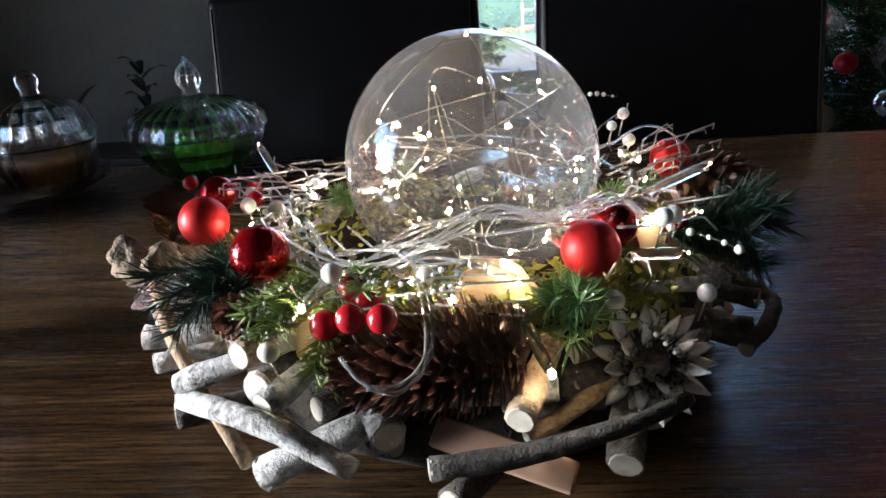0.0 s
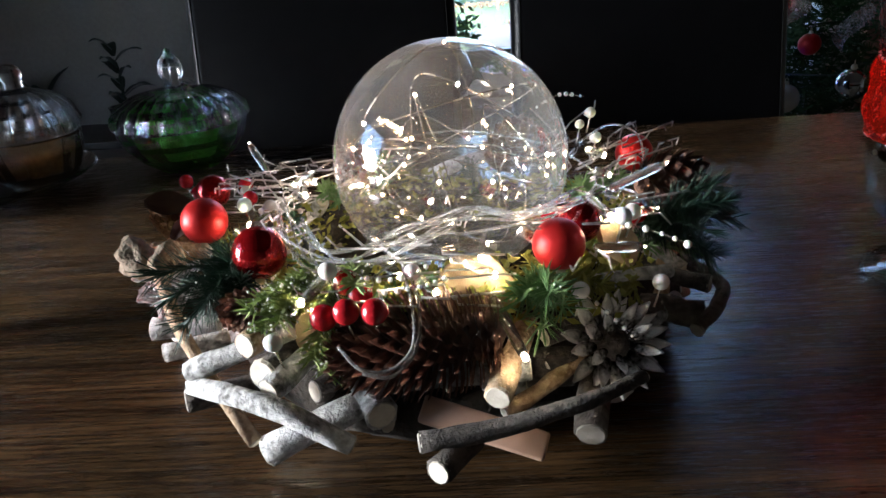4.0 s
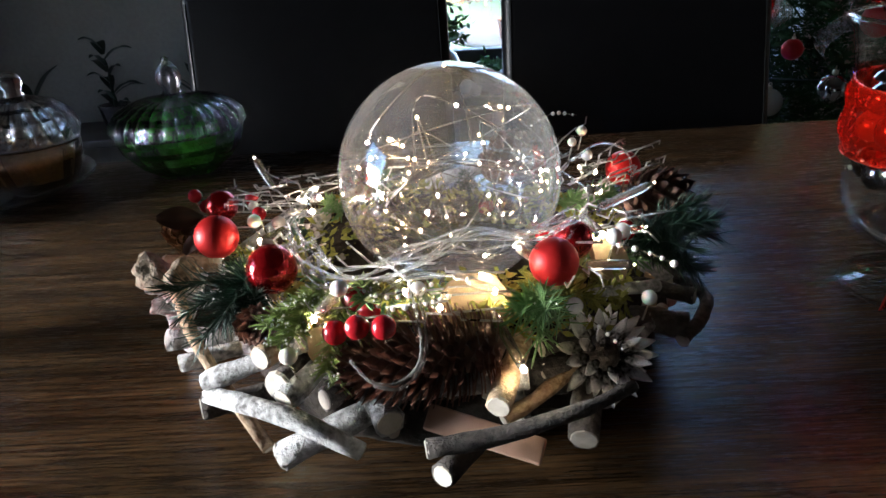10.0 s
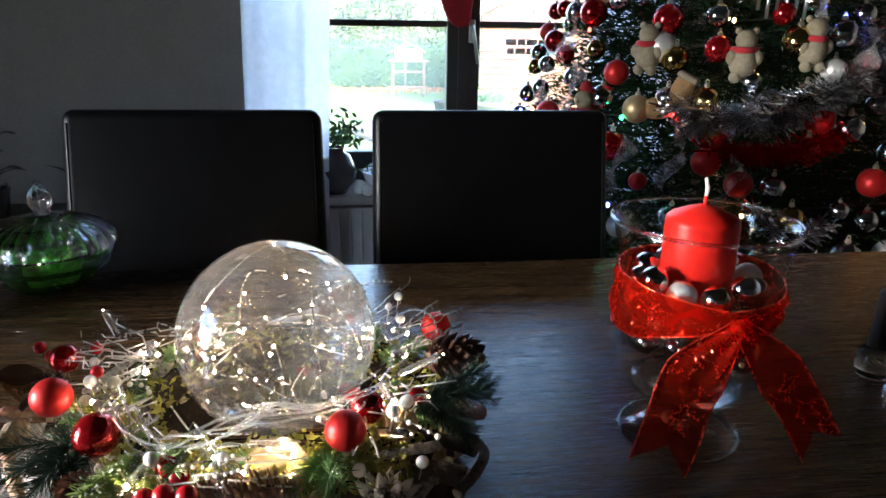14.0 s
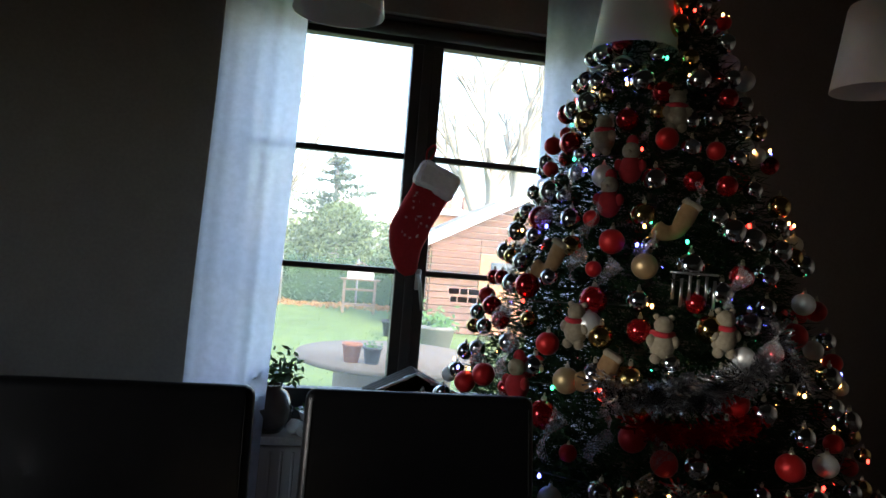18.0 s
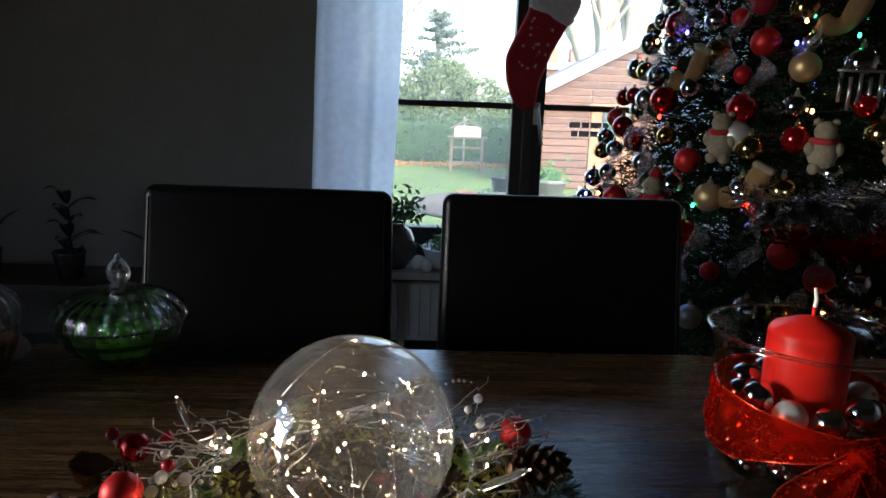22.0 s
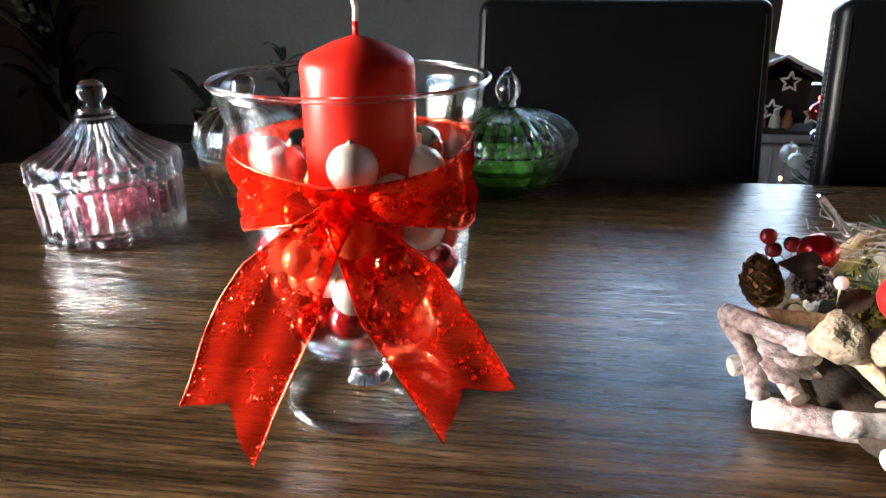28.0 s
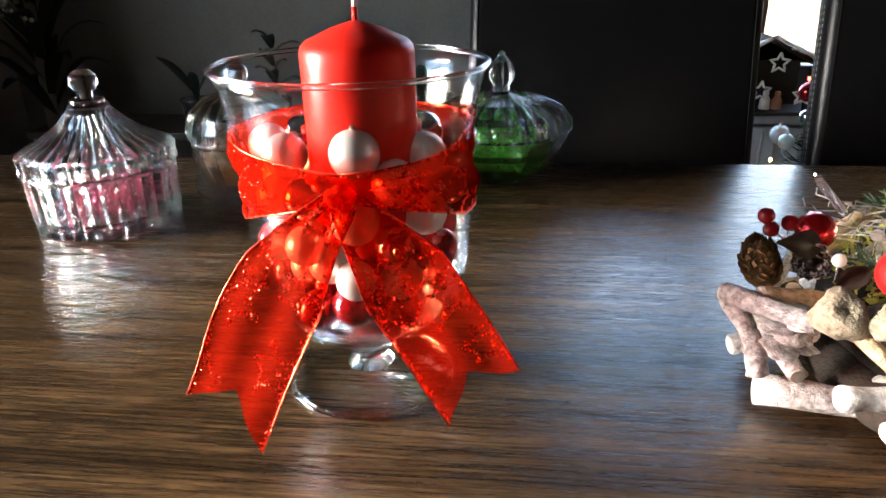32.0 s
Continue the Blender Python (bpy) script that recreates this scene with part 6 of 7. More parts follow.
for s in range(3):
    ctrl = [Vector((rnd.uniform(-.01, .01), rnd.uniform(-.01, .01), 0.006))]
    for k in range(12):
        d = Vector((rnd.gauss(0, 1), rnd.gauss(0, 1), rnd.gauss(0, 0.8))).normalized()
        ctrl.append(Vector((0, 0, GR)) + d * GR * rnd.uniform(0.72, 0.965))
    pts = [Vector((0, 0, GR)) + (p - Vector((0, 0, GR))) * min(1, GR * 0.972 / max((p - Vector((0, 0, GR))).length, 1e-6)) for p in smooth_path(ctrl, 14)]
    w = part("wire", tube(bmesh.new(), pts, 0.0006, 5), COPPER, gl, "thin silvery light wire")
    for k in range(14, len(pts), 16):
        part("led", LEDW if rnd.random() < 0.35 else LEDM, WARMLED, w, at=Matrix.Translation(pts[k]))

# ---- the wreath ----
WHITEBARK = mat("whitewashed_bark", (0.10, 0.095, 0.09), (0.78, 0.775, 0.77), 230, 0.9, bump=1.0, bscale=700, vary=0.22)
DARKBARK = mat("dark_twig_bark", (0.012, 0.010, 0.009), (0.15, 0.13, 0.115), 210, 0.9, bump=1.0, bscale=700, vary=0.3)
TANBARK = mat("tan_stripped_wood", (0.22, 0.13, 0.065), (0.56, 0.42, 0.28), 260, 0.8, bump=0.8, bscale=500, vary=0.15)
CUTEND = mat("pale_cut_wood", (0.40, 0.36, 0.30), (0.60, 0.56, 0.49), 150, 0.85, bump=0.4, vary=0.1)
SLICE = mat("tan_wood_slice", (0.30, 0.21, 0.12), (0.44, 0.33, 0.2), 120, 0.85, bump=0.4, vary=0.1)
PINKBARK = mat("pinkish_bark_strip", (0.42, 0.25, 0.17), (0.52, 0.33, 0.24), 40, 0.8, bump=0.3)
FIRN = mat("fir_needles", (0.09, 0.19, 0.06), (0.19, 0.33, 0.13), 40, 0.5, vary=0.1)
DFIRN = mat("dark_pine_needles", (0.010, 0.036, 0.020), (0.024, 0.068, 0.036), 40, 0.5)
PALEFIR = mat("pale_fir_needles", (0.20, 0.29, 0.07), (0.42, 0.50, 0.20), 40, 0.5, vary=0.15)
YMOSS = mat("yellow_green_moss", (0.16, 0.18, 0.03), (0.32, 0.30, 0.07), 60, 0.8)
FROST = mat("mock_frost", (0.7, 0.72, 0.72), (0.85, 0.86, 0.86), 200, 0.6)
CONEB = mat("pine_cone_scale", (0.09, 0.042, 0.03), (0.33, 0.18, 0.13), 200, 0.6, bump=0.4, vary=0.25)
CONET = mat("tan_cone_scale", (0.26, 0.155, 0.08), (0.56, 0.38, 0.22), 200, 0.7, bump=0.4, vary=0.2)
CONEF = mat("frosted_cone_scale", (0.25, 0.23, 0.22), (0.75, 0.73, 0.72), 160, 0.75, bump=0.4, vary=0.2)
# frost lies on the outer end of each scale
cn, cl = CONEF.node_tree.nodes, CONEF.node_tree.links
ctc = cn.new("ShaderNodeTexCoord")
csep = cn.new("ShaderNodeSeparateXYZ")
cl.new(ctc.outputs["Object"], csep.inputs[0])
cramp = cn.new("ShaderNodeValToRGB")
cramp.color_ramp.elements[0].color, cramp.color_ramp.elements[1].color = (0.022, 0.018, 0.016, 1), (0.82, 0.81, 0.80, 1)
cramp.color_ramp.elements[0].position, cramp.color_ramp.elements[1].position = 0.16, 0.46
cscale = cn.new("ShaderNodeMath")
cscale.operation = "MULTIPLY_ADD"
cscale.inputs[1].default_value = 44.0
cnoise = cn.new("ShaderNodeTexNoise")
cnoise.inputs["Scale"].default_value = 300.0
cl.new(ctc.outputs["Object"], cnoise.inputs["Vector"])
cshift = cn.new("ShaderNodeMath")
cshift.operation = "MULTIPLY_ADD"
cshift.inputs[1].default_value, cshift.inputs[2].default_value = 0.9, -0.45
cl.new(cnoise.outputs[0], cshift.inputs[0])
cl.new(csep.outputs["Y"], cscale.inputs[0])
cl.new(cshift.outputs[0], cscale.inputs[2])
cl.new(cscale.outputs[0], cramp.inputs[0])
cl.new(cramp.outputs[0], cn["Principled BSDF"].inputs["Base Color"])
BERRY = mat("red_berry_lacquer", (0.33, 0.008, 0.014), (0.42, 0.012, 0.02), 40, 0.22, coat=0.6)
PEARL = mat("white_pearl_bead", (0.72, 0.70, 0.66), (0.82, 0.80, 0.77), 40, 0.2, coat=0.5, sub=0.15)
SILVERTW = mat("silver_glitter_twig", (0.28, 0.27, 0.26), (0.7, 0.69, 0.68), 700, 0.3, metal=0.85, bump=0.8, bscale=1500)
CABLE = mat("clear_plastic_cable", (0.85, 0.85, 0.83), (0.92, 0.92, 0.9), 60, 0.08, trans=0.85, coat=0.3)
CAPSULE = mat("clear_led_capsule", (0.85, 0.83, 0.78), (0.92, 0.9, 0.86), 60, 0.12, trans=0.85)
# core rings coloured near black to give the deep shade between the twigs
RATTAN = mat("gap_shade_rattan_ring", (0.010, 0.008, 0.006), (0.03, 0.022, 0.015), 160, 0.9, bump=1.0)
WX, WYC = 0.145, 0.697
wr = thing("twig_wreath", "round wreath of whitewashed twigs with cones, berries and fir", "wreath", (WX, WYC, TZ))
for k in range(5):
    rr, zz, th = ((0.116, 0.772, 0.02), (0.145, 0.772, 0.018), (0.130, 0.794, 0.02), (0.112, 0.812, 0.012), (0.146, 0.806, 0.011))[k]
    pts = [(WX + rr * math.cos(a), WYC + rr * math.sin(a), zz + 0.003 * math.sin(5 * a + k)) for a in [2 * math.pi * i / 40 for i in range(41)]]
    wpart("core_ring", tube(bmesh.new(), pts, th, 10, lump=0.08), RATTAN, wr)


def twig(pts, r, bark, ends=(1, 1), taper=0.85, bend=0.0):
    pts = [Vector(p) for p in pts]
    if len(pts) == 2:
        pts = between(pts[0], pts[1], 5, bend)
    else:
        pts = smooth_path(pts, 4)
    n = len(pts)
    t = wpart("twig", tube(bmesh.new(), pts, [r * (1 - (1 - taper) * i / (n - 1)) * random.uniform(0.90, 1.08) for i in range(n)], 13, lump=0.10), bark, wr)
    for use, p, q, rr in ((ends[0], pts[0], pts[1], r), (ends[1], pts[-1], pts[-2], r * taper)):
        if not use:
            continue
        d = (p - q).normalized()
        e = bmesh.new()
        tube(e, [p - d * 0.001, p + d * 0.0008], [rr * 0.96, rr * 0.84], 11, lump=0.03)
        c = part("cut_end", e, CUTEND, t, "pale sawn twig end", smooth=False)
    return t


# front twigs
twig([(-.005, .552, .806), (.061, .545, .834)], .0066, WHITEBARK)
twig([(-.004, .550, .797), (.052, .508, .812), (.095, .501, .790)], .0060, WHITEBARK)
twig([(.041, .524, .769), (.10, .540, .790)], .0092, WHITEBARK)
twig([(-.044, .622, .846), (-.012, .570, .818), (.034, .528, .772)], .0046, TANBARK)
twig([(.111, .508, .803), (.085, .565, .805)], .0088, WHITEBARK)
twig([(.052, .517, .815), (.075, .560, .818)], .0072, WHITEBARK)
twig([(.047, .526, .818), (.085, .610, .806)], .0100, DARKBARK)
twig([(-.016, .561, .779), (.030, .580, .778)], .0076, DARKBARK)
twig([(.171, .503, .814), (.192, .570, .818)], .0072, TANBARK)
twig([(.132, .485, .803), (.172, .490, .806), (.216, .499, .813), (.246, .513, .816)], .0054, DARKBARK, taper=0.6)
twig([(.139, .494, .776), (.170, .545, .768)], .0072, DARKBARK)
twig([(.220, .515, .779), (.236, .580, .795)], .0092, DARKBARK)
twig([(.291, .570, .806), (.310, .590, .812), (.318, .612, .815), (.300, .640, .820)], .0048, DARKBARK)
twig([(.278, .586, .838), (.232, .572, .842)], .0040, WHITEBARK)
twig([(.301, .592, .803), (.255, .605, .809)], .0090, DARKBARK)
twig([(.312, .612, .814), (.275, .634, .815)], .0060, DARKBARK)
twig([(-.046, .600, .808), (-.005, .605, .806)], .0075, WHITEBARK)
twig([(-.031, .578, .803), (.005, .592, .804)], .0062, WHITEBARK)
twig([(.036, .538, .830), (.075, .605, .825)], .0080, TANBARK)
# twigs on the side towards the other candle
twig([(-.064, .668, .767), (.014, .652, .767)], .0098, WHITEBARK)
twig([(-.066, .662, .782), (-.072, .668, .806), (-.086, .682, .826)], .0070, WHITEBARK)
twig([(-.088, .684, .829), (-.066, .655, .832), (-.050, .634, .834)], .0070, WHITEBARK)
twig([(-.070, .672, .832), (-.030, .676, .828)], .0075, TANBARK)
twig([(-.076, .690, .786), (-.030, .698, .792)], .0070, WHITEBARK)
twig([(-.060, .708, .806), (-.052, .640, .796)], .0065, WHITEBARK)
# the rest of the ring
for i in range(86):
    a = 2 * math.pi * i / 86 + random.uniform(-0.05, 0.05)
    front = math.cos(a + math.pi / 2) > 0.25
    r0 = random.uniform(0.14, 0.15) if 3.2 < a < 4.15 else random.uniform(0.155, 0.172) if front else random.uniform(0.16, 0.195)
    p = Vector((WX + r0 * math.cos(a), WYC + r0 * math.sin(a), random.uniform(0.766, 0.82)))
    tang = Vector((-math.sin(a), math.cos(a), 0))
    rad = Vector((math.cos(a), math.sin(a), 0))
    d = (tang * random.uniform(-1, 1) + rad * random.uniform(-0.9, 0.1) + Vector((0, 0, random.uniform(-0.25, 0.35)))).normalized()
    q = p + d * random.uniform(0.05, 0.085)
    if math.hypot(q.x - WX, q.y - WYC) > 0.185:
        q = q - rad * 0.02
    q.z = min(max(q.z, 0.764), 0.835)
    twig([p, q], random.uniform(0.0042, 0.0085), random.choice((WHITEBARK, WHITEBARK, DARKBARK, DARKBARK, TANBARK)), bend=random.uniform(-.004, .004))

# bark strip, blocks, chunks, slices
b = bmesh.new()
box(b, (0.068, 0.015, 0.005), (0, 0, 0), 0.0015)
wpart("bark_strip", b, PINKBARK, wr, "smooth pinkish bark strip").matrix_basis = pose(.163, .508, .792, 40, 12, -16)
b = bmesh.new()
box(b, (0.028, 0.012, 0.021), (0, 0, 0), 0.002)
wpart("wood_block", b, DARKBARK, wr, smooth=False).matrix_basis = pose(.203, .548, .800, 0, 5, 8)


def chunk(c, r, sq, rot, material, name="wood_chunk", amount=0.25):
    bm = bmesh.new()
    bmesh.ops.create_icosphere(bm, subdivisions=3, radius=r, matrix=Matrix.Diagonal((1, sq[0], sq[1], 1)))
    for v in bm.verts:
        v.co *= 1 + amount * noise.noise(v.co * (1.6 / r) + Vector(c) * 50)
    o = wpart(name, bm, material, wr)
    o.matrix_basis = pose(*c, *rot)
    return o


CHUNKW = mat("weathered_root_wood", (0.09, 0.068, 0.045), (0.36, 0.30, 0.22), 220, 0.9, bump=1.0, bscale=500)
chunk((-.048, .614, .850), .0175, (0.62, 0.75), (0, 38, 20), CHUNKW, amount=0.65)
chunk((-.030, .606, .853), .0125, (0.7, 0.9), (20, 0, 60), CHUNKW, amount=0.65)
chunk((-.054, .652, .818), .012, (0.7, 0.8), (0, 0, 20), WHITEBARK)
for k in range(9):
    chunk((-.056 + .008 * math.sin(k * 2.2), .652 + .008 * math.cos(k * 1.7), .806 + .0035 * k), .0125, (0.8, 0.16), (random.uniform(-15, 15), random.uniform(-15, 15), 40 * k), WHITEBARK, "bark_flake", 0.35)
for c, r, rot in (((.163, .562, .842), .022, (62, 0, 8)), ((.25, .60, .852), .016, (50, 20, 30)), ((.075, .545, .832), .013, (70, 0, -10))):
    bm = bmesh.new()
    lathe(bm, [(0, -.002), (r * .97, -.002), (r, 0), (r * .97, .002), (0, .002)], 22, 5, 0.06)
    o = wpart("wood_slice", bm, SLICE, wr, "thin pale wood slice", smooth=False)
    o.matrix_basis = pose(*c, *rot)
# brown curled leaves / bark curls
for c, rot, s in (((-.052, .676, .867), (70, 10, 20), .016), ((-.03, .648, .856), (35, -30, 20), .012), ((.03, .62, .86), (10, 40, 120), .014)):
    rows = []
    for i in range(9):
        t = i / 8
        w = s * 0.55 * math.sin(math.pi * (0.08 + 0.86 * t))
        rows.append([((t - .5) * 2 * s, w * u, 0.35 * s * u * u + 0.25 * s * math.sin(4 * t)) for u in (-1, -.5, 0, .5, 1)])
    bm = sheet(bmesh.new(), rows, 0.0008)
    wpart("dry_leaf", bm, mat("dry_brown_leaf", (.03, .018, .012), (.07, .042, .028), 60, .7, bump=.5), wr, "curled dry brown leaf").matrix_basis = pose(*c, *rot)


# pine cones: scales set in a spiral
def cone_scale(ln, w, th):
    bm = bmesh.new()
    rows = []
    for i in range(5):
        t = i / 4
        ww = w * (0.55, 0.95, 1.05, 0.72, 0.10)[i]
        rows.append([(u * ww, ln * t, th * (1 - u * u) + 0.18 * ln * t * t) for u in (-1, -0.4, 0.4, 1)])
    sheet(bm, rows, th * 0.9)
    return bm


def pine_cone(c, axis, length, r, count, material, tip_r=0.35, scale_len=None, open_angle=35, core=None, label="", slim=0.24):
    ax = Vector(axis).normalized()
    rot = ax.to_track_quat("Z", "Y").to_matrix().to_4x4()
    base = Matrix.Translation(c) @ rot
    bm = bmesh.new()
    lathe(bm, [(0, -length / 2), (r * 0.5, -length * 0.42), (r * 0.5, 0), (r * 0.2, length * 0.36), (0, length / 2)], 16)
    o = wpart("pine_cone", bm, core or material, wr, label)
    o.matrix_basis = base
    sl = scale_len or r * 0.75
    me = solid("scale", cone_scale(sl, r * slim, r * 0.035), material)
    for i in range(count):
        t = (i + 0.5) / count
        z = -length * 0.46 + length * 0.92 * t
        a = i * 2.39996
        prof_r = r * (0.25 + 0.75 * math.sin(math.pi * (0.16 + 0.74 * t)) ** 0.8) * 0.45
        s = part("scale", me, material, o)
        k = 0.72 + 0.45 * math.sin(math.pi * (0.12 + 0.8 * t))
        s.matrix_basis = Matrix.Rotation(a, 4, "Z") @ Matrix.Translation((0, prof_r, z)) @ Matrix.Rotation(radians(90 - open_angle - 48 * (1 - t) + random.uniform(-7, 7)), 4, "X") @ Matrix.Diagonal((k, k, k, 1))
    return o


pine_cone((.132, .534, .828), (-1, 0.02, -0.12), .094, .0255, 300, CONEB, scale_len=.0165, open_angle=56, slim=0.12, label="large brown fir cone lying on the twigs")
pine_cone((.236, .548, .814), (0.10, -0.75, 0.45), .040, .022, 32, CONEF, scale_len=.0195, open_angle=46, slim=0.15, core=DARKBARK, label="open frosted pine cone with white-tipped scales")
pine_cone((.034, .550, .846), (0.0, -1, 0.35), .020, .0115, 60, CONEB, scale_len=.0085, open_angle=30, label="small brown larch cone")
pine_cone((.302, .690, .858), (0.8, -0.4, 0.3), .045, .022, 60, CONEB, scale_len=.014, open_angle=30, label="brown pine cone at the wreath's side")
pine_cone((-.062, .700, .842), (-0.35, -0.25, 0.8), .036, .017, 110, CONET, scale_len=.011, open_angle=4, label="light brown pine cone")
pine_cone((-.036, .690, .850), (-0.3, -0.9, 0.2), .020, .012, 30, CONEF, scale_len=.009, open_angle=25, label="small frosted cone")
pine_cone((.20, .83, .85), (0.5, 0.6, 0.4), .05, .024, 60, CONEB, scale_len=.015, open_angle=25, label="brown pine cone at the wreath's back")


# fir and pine sprigs
def sprig(a, b, needle, count, material, wide=0.0006, frost=0, flat=False, spread=1.0):
    a, b = Vector(a), Vector(b)
    bm = bmesh.new()
    ax = (b - a).normalized()
    tube(bm, between(a, b, 4, 0.004), [.0014, .0012, .001, .0009, .0007], 6)
    fr = bmesh.new()
    for i in range(count):
        t = (i + random.random()) / count
        p = a.lerp(b, t) + Vector((0, 0, .004 * math.sin(math.pi * t)))
        n = Vector((random.gauss(0, 1), random.gauss(0, 1), random.gauss(0, 1) * (0.25 if flat else 1)))
        n = (n - ax * n.dot(ax)).normalized()
        q = p + (n * spread + ax * random.uniform(0.5, 1.1)).normalized() * needle * random.uniform(0.7, 1.1)
        s = ax.cross(n).normalized() * wide
        u = n.cross(s).normalized() * wide
        v0, v1, v2, v3 = bm.verts.new(p - s), bm.verts.new(p + s), bm.verts.new(p + u), bm.verts.new(q)
        m0 = bm.verts.new(p.lerp(q, 0.7) - s * 0.9)
        m1 = bm.verts.new(p.lerp(q, 0.7) + s * 0.9)
        bm.faces.new((v0, v1, m1, m0))
        bm.faces.new((m0, m1, v3))
        bm.faces.new((v1, v2, v3, m1))
        if frost and random.random() < frost:
            ball(fr, random.uniform(.0004, .0009), p.lerp(q, random.uniform(.3, 1)), 5, 4)
    o = wpart("fir_sprig", bm, material, wr)
    if frost:
        c = part("frost", fr, FROST, o, "white mock frost")
        c["kind"] = "stuff"
    return o


for e in ((-.015, .566, .846), (.000, .548, .838), (.015, .552, .852), (-.030, .592, .850), (.030, .562, .850), (.022, .575, .862)):
    sprig((.028, .590, .852), e, .021, 130, DFIRN, .0005, 0.03)
for a2, b2 in (((.075, .575, .852), (.046, .530, .856)), ((.085, .565, .855), (.078, .518, .832)), ((.085, .565, .850), (.083, .522, .822)), ((.07, .57, .858), (.052, .526, .846)), ((.07, .57, .858), (.062, .524, .852)), ((.095, .575, .858), (.10, .54, .862))):
    sprig(a2, b2, .0115, 150, PALEFIR, .0009, 0.45, True)
for e in ((.196, .530, .836), (.208, .534, .846), (.186, .536, .850), (.200, .530, .856)):
    sprig((.200, .565, .846), e, .017, 70, FIRN, .0006, 0.02)
for e in ((.315, .605, .872), (.325, .620, .855), (.300, .580, .850), (.318, .640, .870), (.290, .575, .868), (.330, .655, .848), (.305, .60, .838)):
    sprig((.270, .625, .852), e, .018, 170, DFIRN, .0005)
for i in range(30):
    a = random.uniform(0, 6.283)
    r0, r1 = random.uniform(.104, .12), random.uniform(.130, .16)
    fr = math.cos(a + math.pi / 2) > 0.3
    sprig((WX + r0 * math.cos(a), WYC + r0 * math.sin(a), .830), (WX + r1 * math.cos(a + random.uniform(-.4, .4)), WYC + r1 * math.sin(a + random.uniform(-.4, .4)), random.uniform(.828, .85)),
          .014, 90, random.choice((YMOSS, YMOSS, FIRN)) if fr else random.choice((FIRN, DFIRN, YMOSS)), .0008, 0.04)
wpart("moss", leaf_cloud(bmesh.new(), 2600, lambda: (lambda a, r: (WX + r * math.cos(a), WYC + r * math.sin(a), random.uniform(.80, .832)))(random.uniform(0, 6.283), random.uniform(.094, .15)), .0045), YMOSS, wr, "dry yellow-green moss cushion")["kind"] = "stuff"

wpart("moss", leaf_cloud(bmesh.new(), 1100, lambda: (random.uniform(.045, .255), random.uniform(.552, .602), random.uniform(.826, .85)), .0042), YMOSS, wr, "dry yellow-green moss cushion")["kind"] = "stuff"


# baubles, berries and pearls wired to the wreath
def wire_ball(name, c, r, material, label, cap=True):
    o = wpart(name, ball(bmesh.new(), r, (0, 0, 0), 28, 18), material, wr, label)
    o.matrix_basis = Matrix.Translation(c)
    if cap:
        bm = bmesh.new()
        lathe(bm, [(0, r * 1.2), (r * .15, r * 1.18), (r * .2, r * .93)], 10)
        part("cap", bm, CAPM, o, at=pose(0, 0, 0, 150, 0, 0))
    tube_b = bmesh.new()
    tube(tube_b, [(0, 0, -r * 0.9), (WX - c[0] > 0 and .002 or -.002, .003, -r - .012)], .0006, 5)
    part("stem_wire", tube_b, COPPER, o)
    return o


wire_ball("ornament_ball", (-.011, .633, .868), .0150, BAUBLE["matte_red"], "matte red ball")
wire_ball("ornament_ball", (.039, .581, .866), .0158, BAUBLE["red"], "shiny red mirrored ball")
wire_ball("ornament_ball", (.210, .568, .867), .0147, BAUBLE["matte_red"], "matte red ball")
wire_ball("ornament_ball", (.226, .596, .868), .0128, BAUBLE["red"], "shiny red mirrored ball")
wire_ball("ornament_ball", (.294, .748, .862), .0145, BAUBLE["matte_red"], "matte red ball")
wire_ball("ornament_ball", (-.030, .706, .864), .0125, BAUBLE["red"], "shiny red mirrored ball")
for c in ((.084, .527, .851), (.097, .523, .856), (.112, .520, .857), (.094, .548, .860), (.101, .545, .854), (-.056, .722, .868), (-.050, .726, .857), (-.040, .722, .863), (-.016, .739, .857),
          (.010, .668, .870), (.265, .62, .862), (.215, .645, .850)):
    wire_ball("berry", c, random.uniform(.0068, .0078) if c[0] > .05 else random.uniform(.0052, .006), BERRY, "glossy red berry", False)
for c, r in (((.219, .548, .848), .0050), ((.263, .553, .848), .0046), ((.086, .543, .870), .0050), ((.058, .520, .842), .0052), ((.243, .562, .884), .0048), ((.2575, .740, .898), .0042), ((.248, .730, .892), .0036),
             ((.258, .720, .884), .0045), ((-.03, .668, .860), .0042), ((.012, .648, .872), .0050), ((.028, .652, .868), .0052), ((.0, .690, .868), .004), ((.13, .545, .866), .0045), ((.255, .59, .875), .005)):
    wire_ball("pearl", c, r, PEARL, "white pearl bead", False)


def bead_string(ctrl, n, r):
    pts = smooth_path(ctrl, 12)
    o = wpart("bead_string", tube(bmesh.new(), pts, .00035, 5), COPPER, wr, "thin wire threaded with tiny white beads")
    for i in range(n):
        p = pts[int((i + 0.5) / n * (len(pts) - 1))]
        c = part("bead", ball(bmesh.new(), r * random.uniform(.7, 1.3), (0, 0, 0), 10, 8), PEARL, o)
        c.matrix_basis = Matrix.Translation(p)


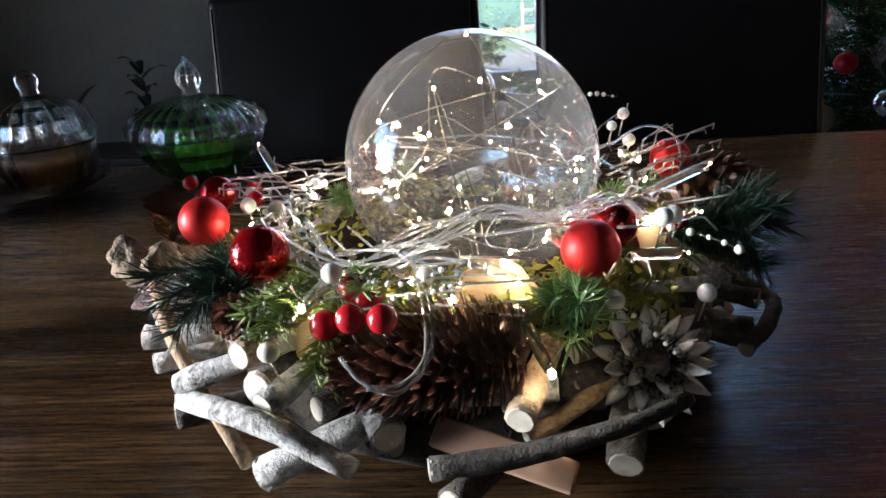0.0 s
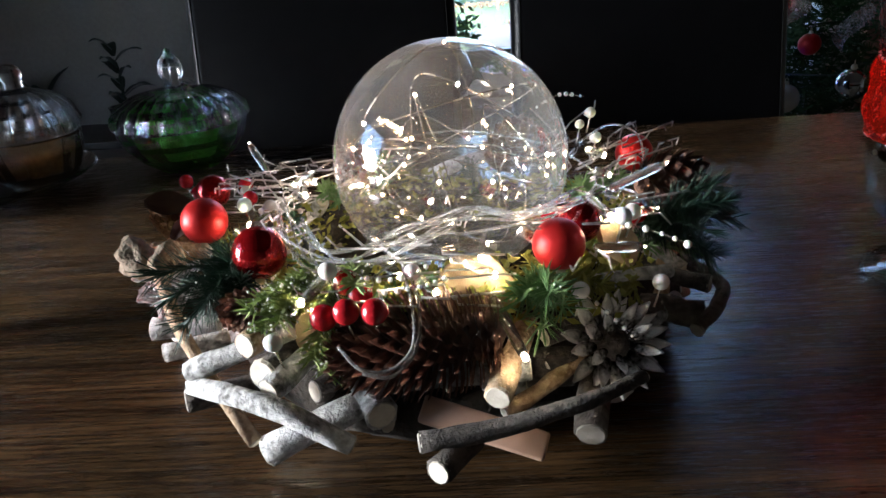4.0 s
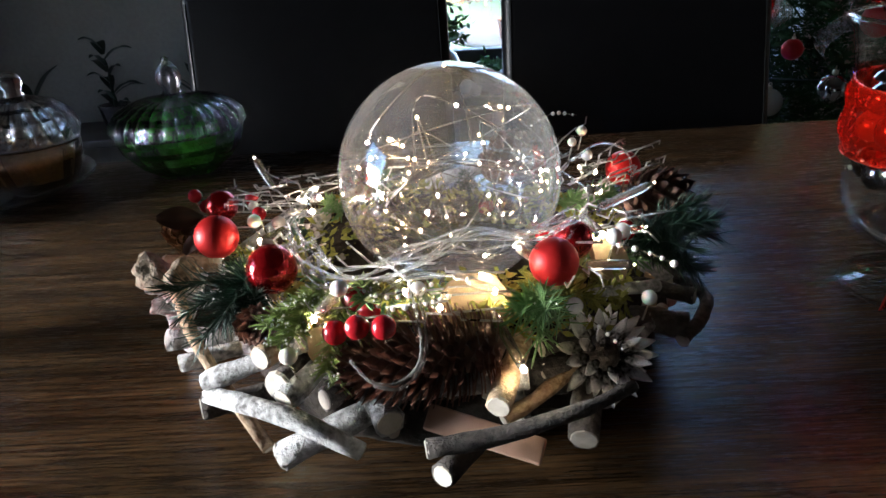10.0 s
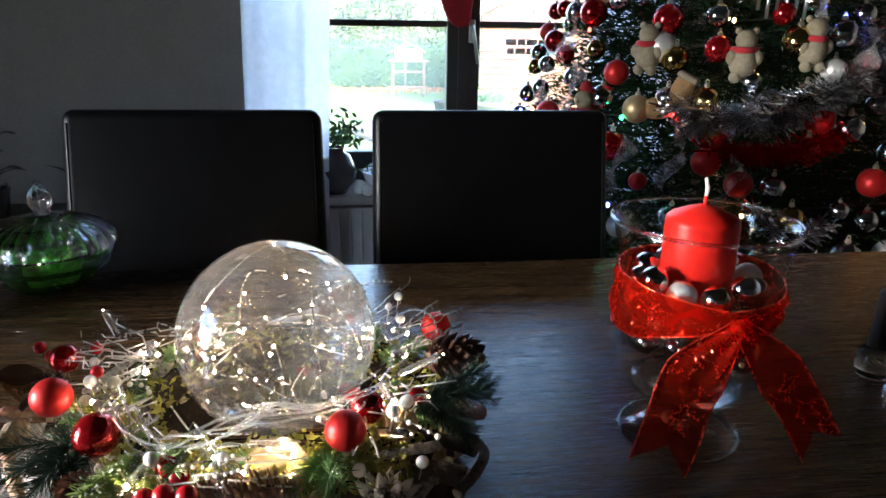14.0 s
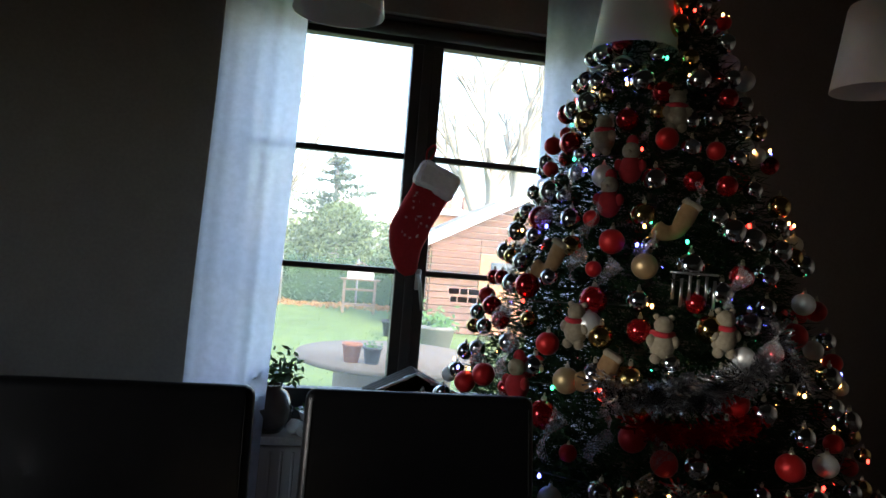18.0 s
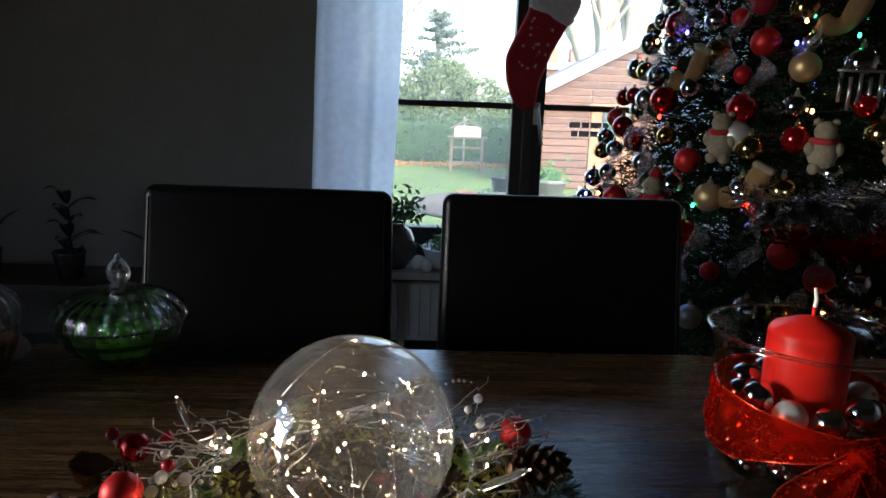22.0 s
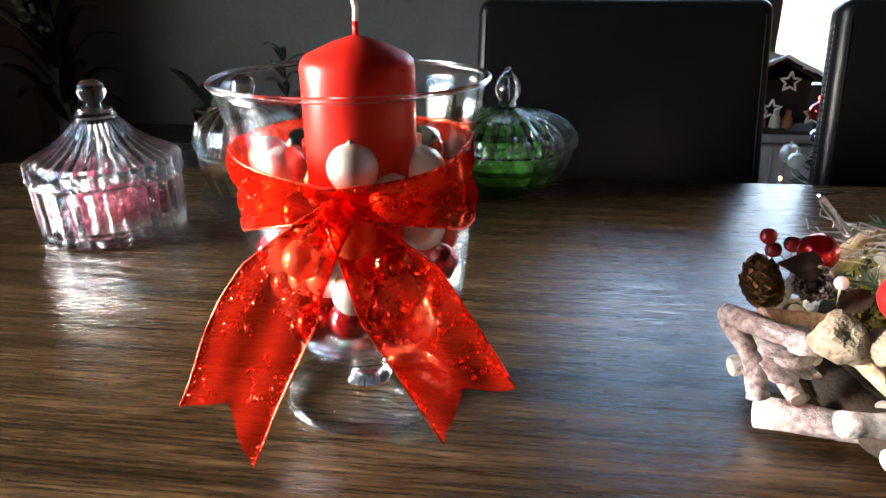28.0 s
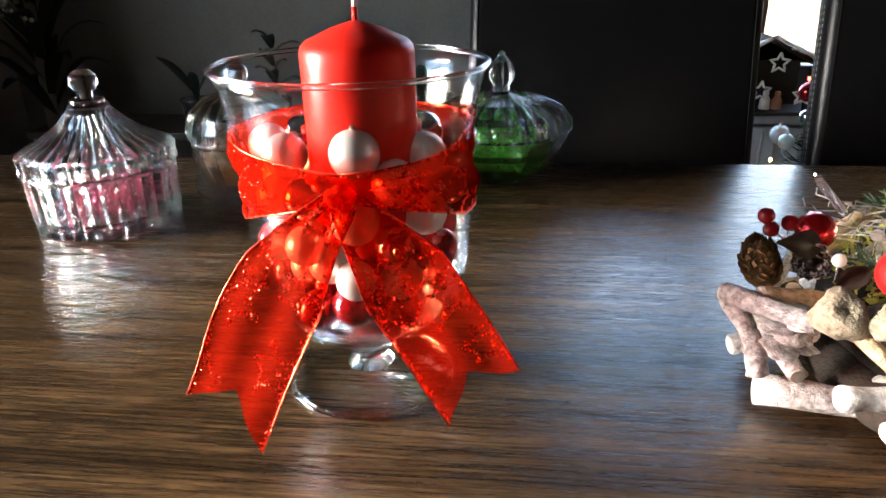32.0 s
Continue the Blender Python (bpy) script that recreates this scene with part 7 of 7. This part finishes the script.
bead_string([(.242, .560, .881), (.256, .555, .878), (.266, .548, .876), (.276, .543, .872)], 5, .0018)
bead_string([(.219, .548, .848), (.228, .535, .844), (.236, .528, .838), (.243, .522, .832)], 6, .0014)
bead_string([(.215, .735, .905), (.235, .745, .912), (.255, .752, .908)], 7, .0014)
bead_string([(.02, .64, .87), (.035, .652, .866), (.05, .655, .862), (.055, .648, .858)], 6, .0018)
bead_string([(.09, .548, .870), (.11, .538, .866), (.128, .535, .868), (.14, .54, .872)], 9, .0015)
bead_string([(.115, .530, .862), (.135, .527, .866), (.15, .532, .868)], 7, .0014)

def away(p, gap=.0055):
    """Keep a point clear of the globe."""
    c = Vector((GX, GY, GZC))
    d = Vector(p) - c
    return Vector(p) if d.length > GR + gap else c + d.normalized() * (GR + gap)


# silver glitter twigs, bent in square kinks, mostly lying along the ring
def silver_twig(p, d, ln, kinks, rnd):
    side = d.cross(Vector((0, 0, 1))).normalized()
    pts, q, off = [p], Vector(p), 1
    for k in range(kinks):
        q = q + d * ln / kinks * rnd.uniform(0.7, 1.2)
        pts.append(away(q))
        q = q + (side * rnd.uniform(-.8, .8) + d * rnd.uniform(-.1, .9) + Vector((0, 0, off))).normalized() * rnd.uniform(.003, .010)
        off = -off
        pts.append(away(q))
    wpart("silver_twig", tube(bmesh.new(), pts, [.00068] * (len(pts) - 1) + [.0005], 6, lump=.15), SILVERTW, wr, "bent silver glitter twig")


rnd = random.Random(8)
for i in range(24):
    a = radians(140 + 90 * i / 23) + rnd.uniform(-.1, .1)
    r0 = rnd.uniform(.098, .112)
    p = Vector((WX + r0 * math.cos(a), WYC + r0 * math.sin(a), rnd.uniform(.845, .872)))
    t = a + rnd.choice((0.1, 0.5, -0.5, 1.2))
    silver_twig(p, Vector((math.cos(t), math.sin(t), rnd.uniform(-.1, .15))).normalized(), rnd.uniform(.045, .075), rnd.randint(2, 4), rnd)
for i in range(22):
    a = radians(-58 + 100 * i / 21) + rnd.uniform(-.1, .1)
    r0 = rnd.uniform(.098, .115)
    p = Vector((WX + r0 * math.cos(a), WYC + r0 * math.sin(a), rnd.uniform(.845, .875)))
    t = a + rnd.choice((0.2, -0.2, 0.6, -0.6))
    silver_twig(p, Vector((math.cos(t), math.sin(t), rnd.uniform(-.05, .3))).normalized(), rnd.uniform(.04, .075), rnd.randint(2, 4), rnd)
for x0, x1, y, z in ((.075, .18, .545, .862), (.09, .178, .538, .855), (.09, .18, .556, .868), (.12, .185, .548, .860), (.06, .15, .56, .866), (.10, .175, .532, .850)):
    silver_twig(Vector((x1, y, z)), Vector((x0 - x1, rnd.uniform(-.008, .015), rnd.uniform(-.006, .006))).normalized(), x1 - x0, 3, rnd)

# ---- the string of LED capsules laid over the wreath ----
ls = thing("fairy_light_string", "clear-cabled string of warm capsule lights laid round the globe", "light string", (WX, WYC, TZ + .1))
base_ctrl = [(.060, .590, .884), (.073, .572, .868), (.104, .560, .868), (.140, .562, .882), (.168, .566, .888), (.197, .576, .880), (.222, .600, .880), (.246, .640, .874), (.254, .700, .874), (.225, .778, .874), (.147, .810, .874), (.066, .775, .874), (.042, .70, .876), (.046, .63, .880)]
for k in range(7):
    j = random.Random(30 + k)
    ctrl = [away((x + j.gauss(0, .006), y + j.gauss(0, .005), z + j.gauss(0, .0035))) for x, y, z in base_ctrl]
    if k > 0:
        ctrl = ctrl[:7 if k % 2 else 8]
    wpart("cable", tube(bmesh.new(), smooth_path(ctrl, 9), .0008, 6), CABLE, ls)
for ctrl in ([(.125, .548, .868), (.131, .520, .858), (.131, .503, .846), (.120, .496, .838), (.106, .495, .840), (.095, .503, .848)], [(.127, .55, .868), (.134, .522, .858), (.133, .504, .845), (.121, .4945, .8355), (.107, .4935, .8385)],
             [(.108, .536, .860), (.112, .545, .866), (.13, .552, .872), (.15, .55, .87)], [(.24, .70, .885), (.268, .72, .893), (.288, .715, .885), (.290, .70, .865)], [(.05, .60, .875), (.03, .595, .872), (.015, .615, .868)],
             [(.09, .55, .862), (.075, .54, .858), (.068, .532, .852)]):
    wpart("cable", tube(bmesh.new(), smooth_path(ctrl, 8), .00095, 6), CABLE, ls)
for tip, foot, lit in (((-.013, .759, .884), (.004, .742, .862), 0), ((.254, .563, .865), (.232, .580, .858), 0), ((.286, .640, .886), (.250, .636, .872), 0), ((.185, .514, .832), (.172, .545, .848), 1), ((.073, .536, .857), (.085, .548, .866), 1),
                       ((.165, .566, .862), (.150, .562, .864), 1), ((.172, .556, .857), (.158, .553, .866), 1), ((.022, .628, .866), (.036, .640, .868), 1), ((.030, .622, .858), (.045, .628, .862), 1), ((.245, .605, .868), (.235, .62, .874), 1),
                       ((.27, .60, .872), (.245, .605, .866), 0), ((.04, .70, .868), (.052, .69, .872), 1), ((.10, .745, .868), (.11, .735, .876), 1), ((.045, .672, .866), (.05, .66, .872), 1), ((.258, .675, .870), (.248, .665, .876), 1),
                       ((.20, .585, .862), (.19, .58, .872), 1), ((.12, .56, .858), (.11, .565, .866), 1), ((.262, .715, .872), (.25, .71, .878), 1), ((.03, .72, .862), (.045, .712, .872), 1), ((.14, .548, .853), (.128, .55, .864), 1),
                       ((.095, .555, .856), (.106, .56, .864), 1), ((.215, .60, .858), (.205, .592, .868), 1)):
    tip, foot = away(tip), away(foot)
    cp = wpart("capsule", tube(bmesh.new(), [foot, foot.lerp(tip, .1), foot.lerp(tip, .85), tip], [.0018, .0031, .0031, .0026], 10), CAPSULE, ls, "clear plastic light capsule")
    e = part("led", LEDW, COOLLED, cp)
    s = 1.35 if lit else 0.4
    e.matrix_basis = Matrix.Translation(tip + (tip - foot).normalized() * .0022) @ Matrix.Diagonal((s, s, s, 1))
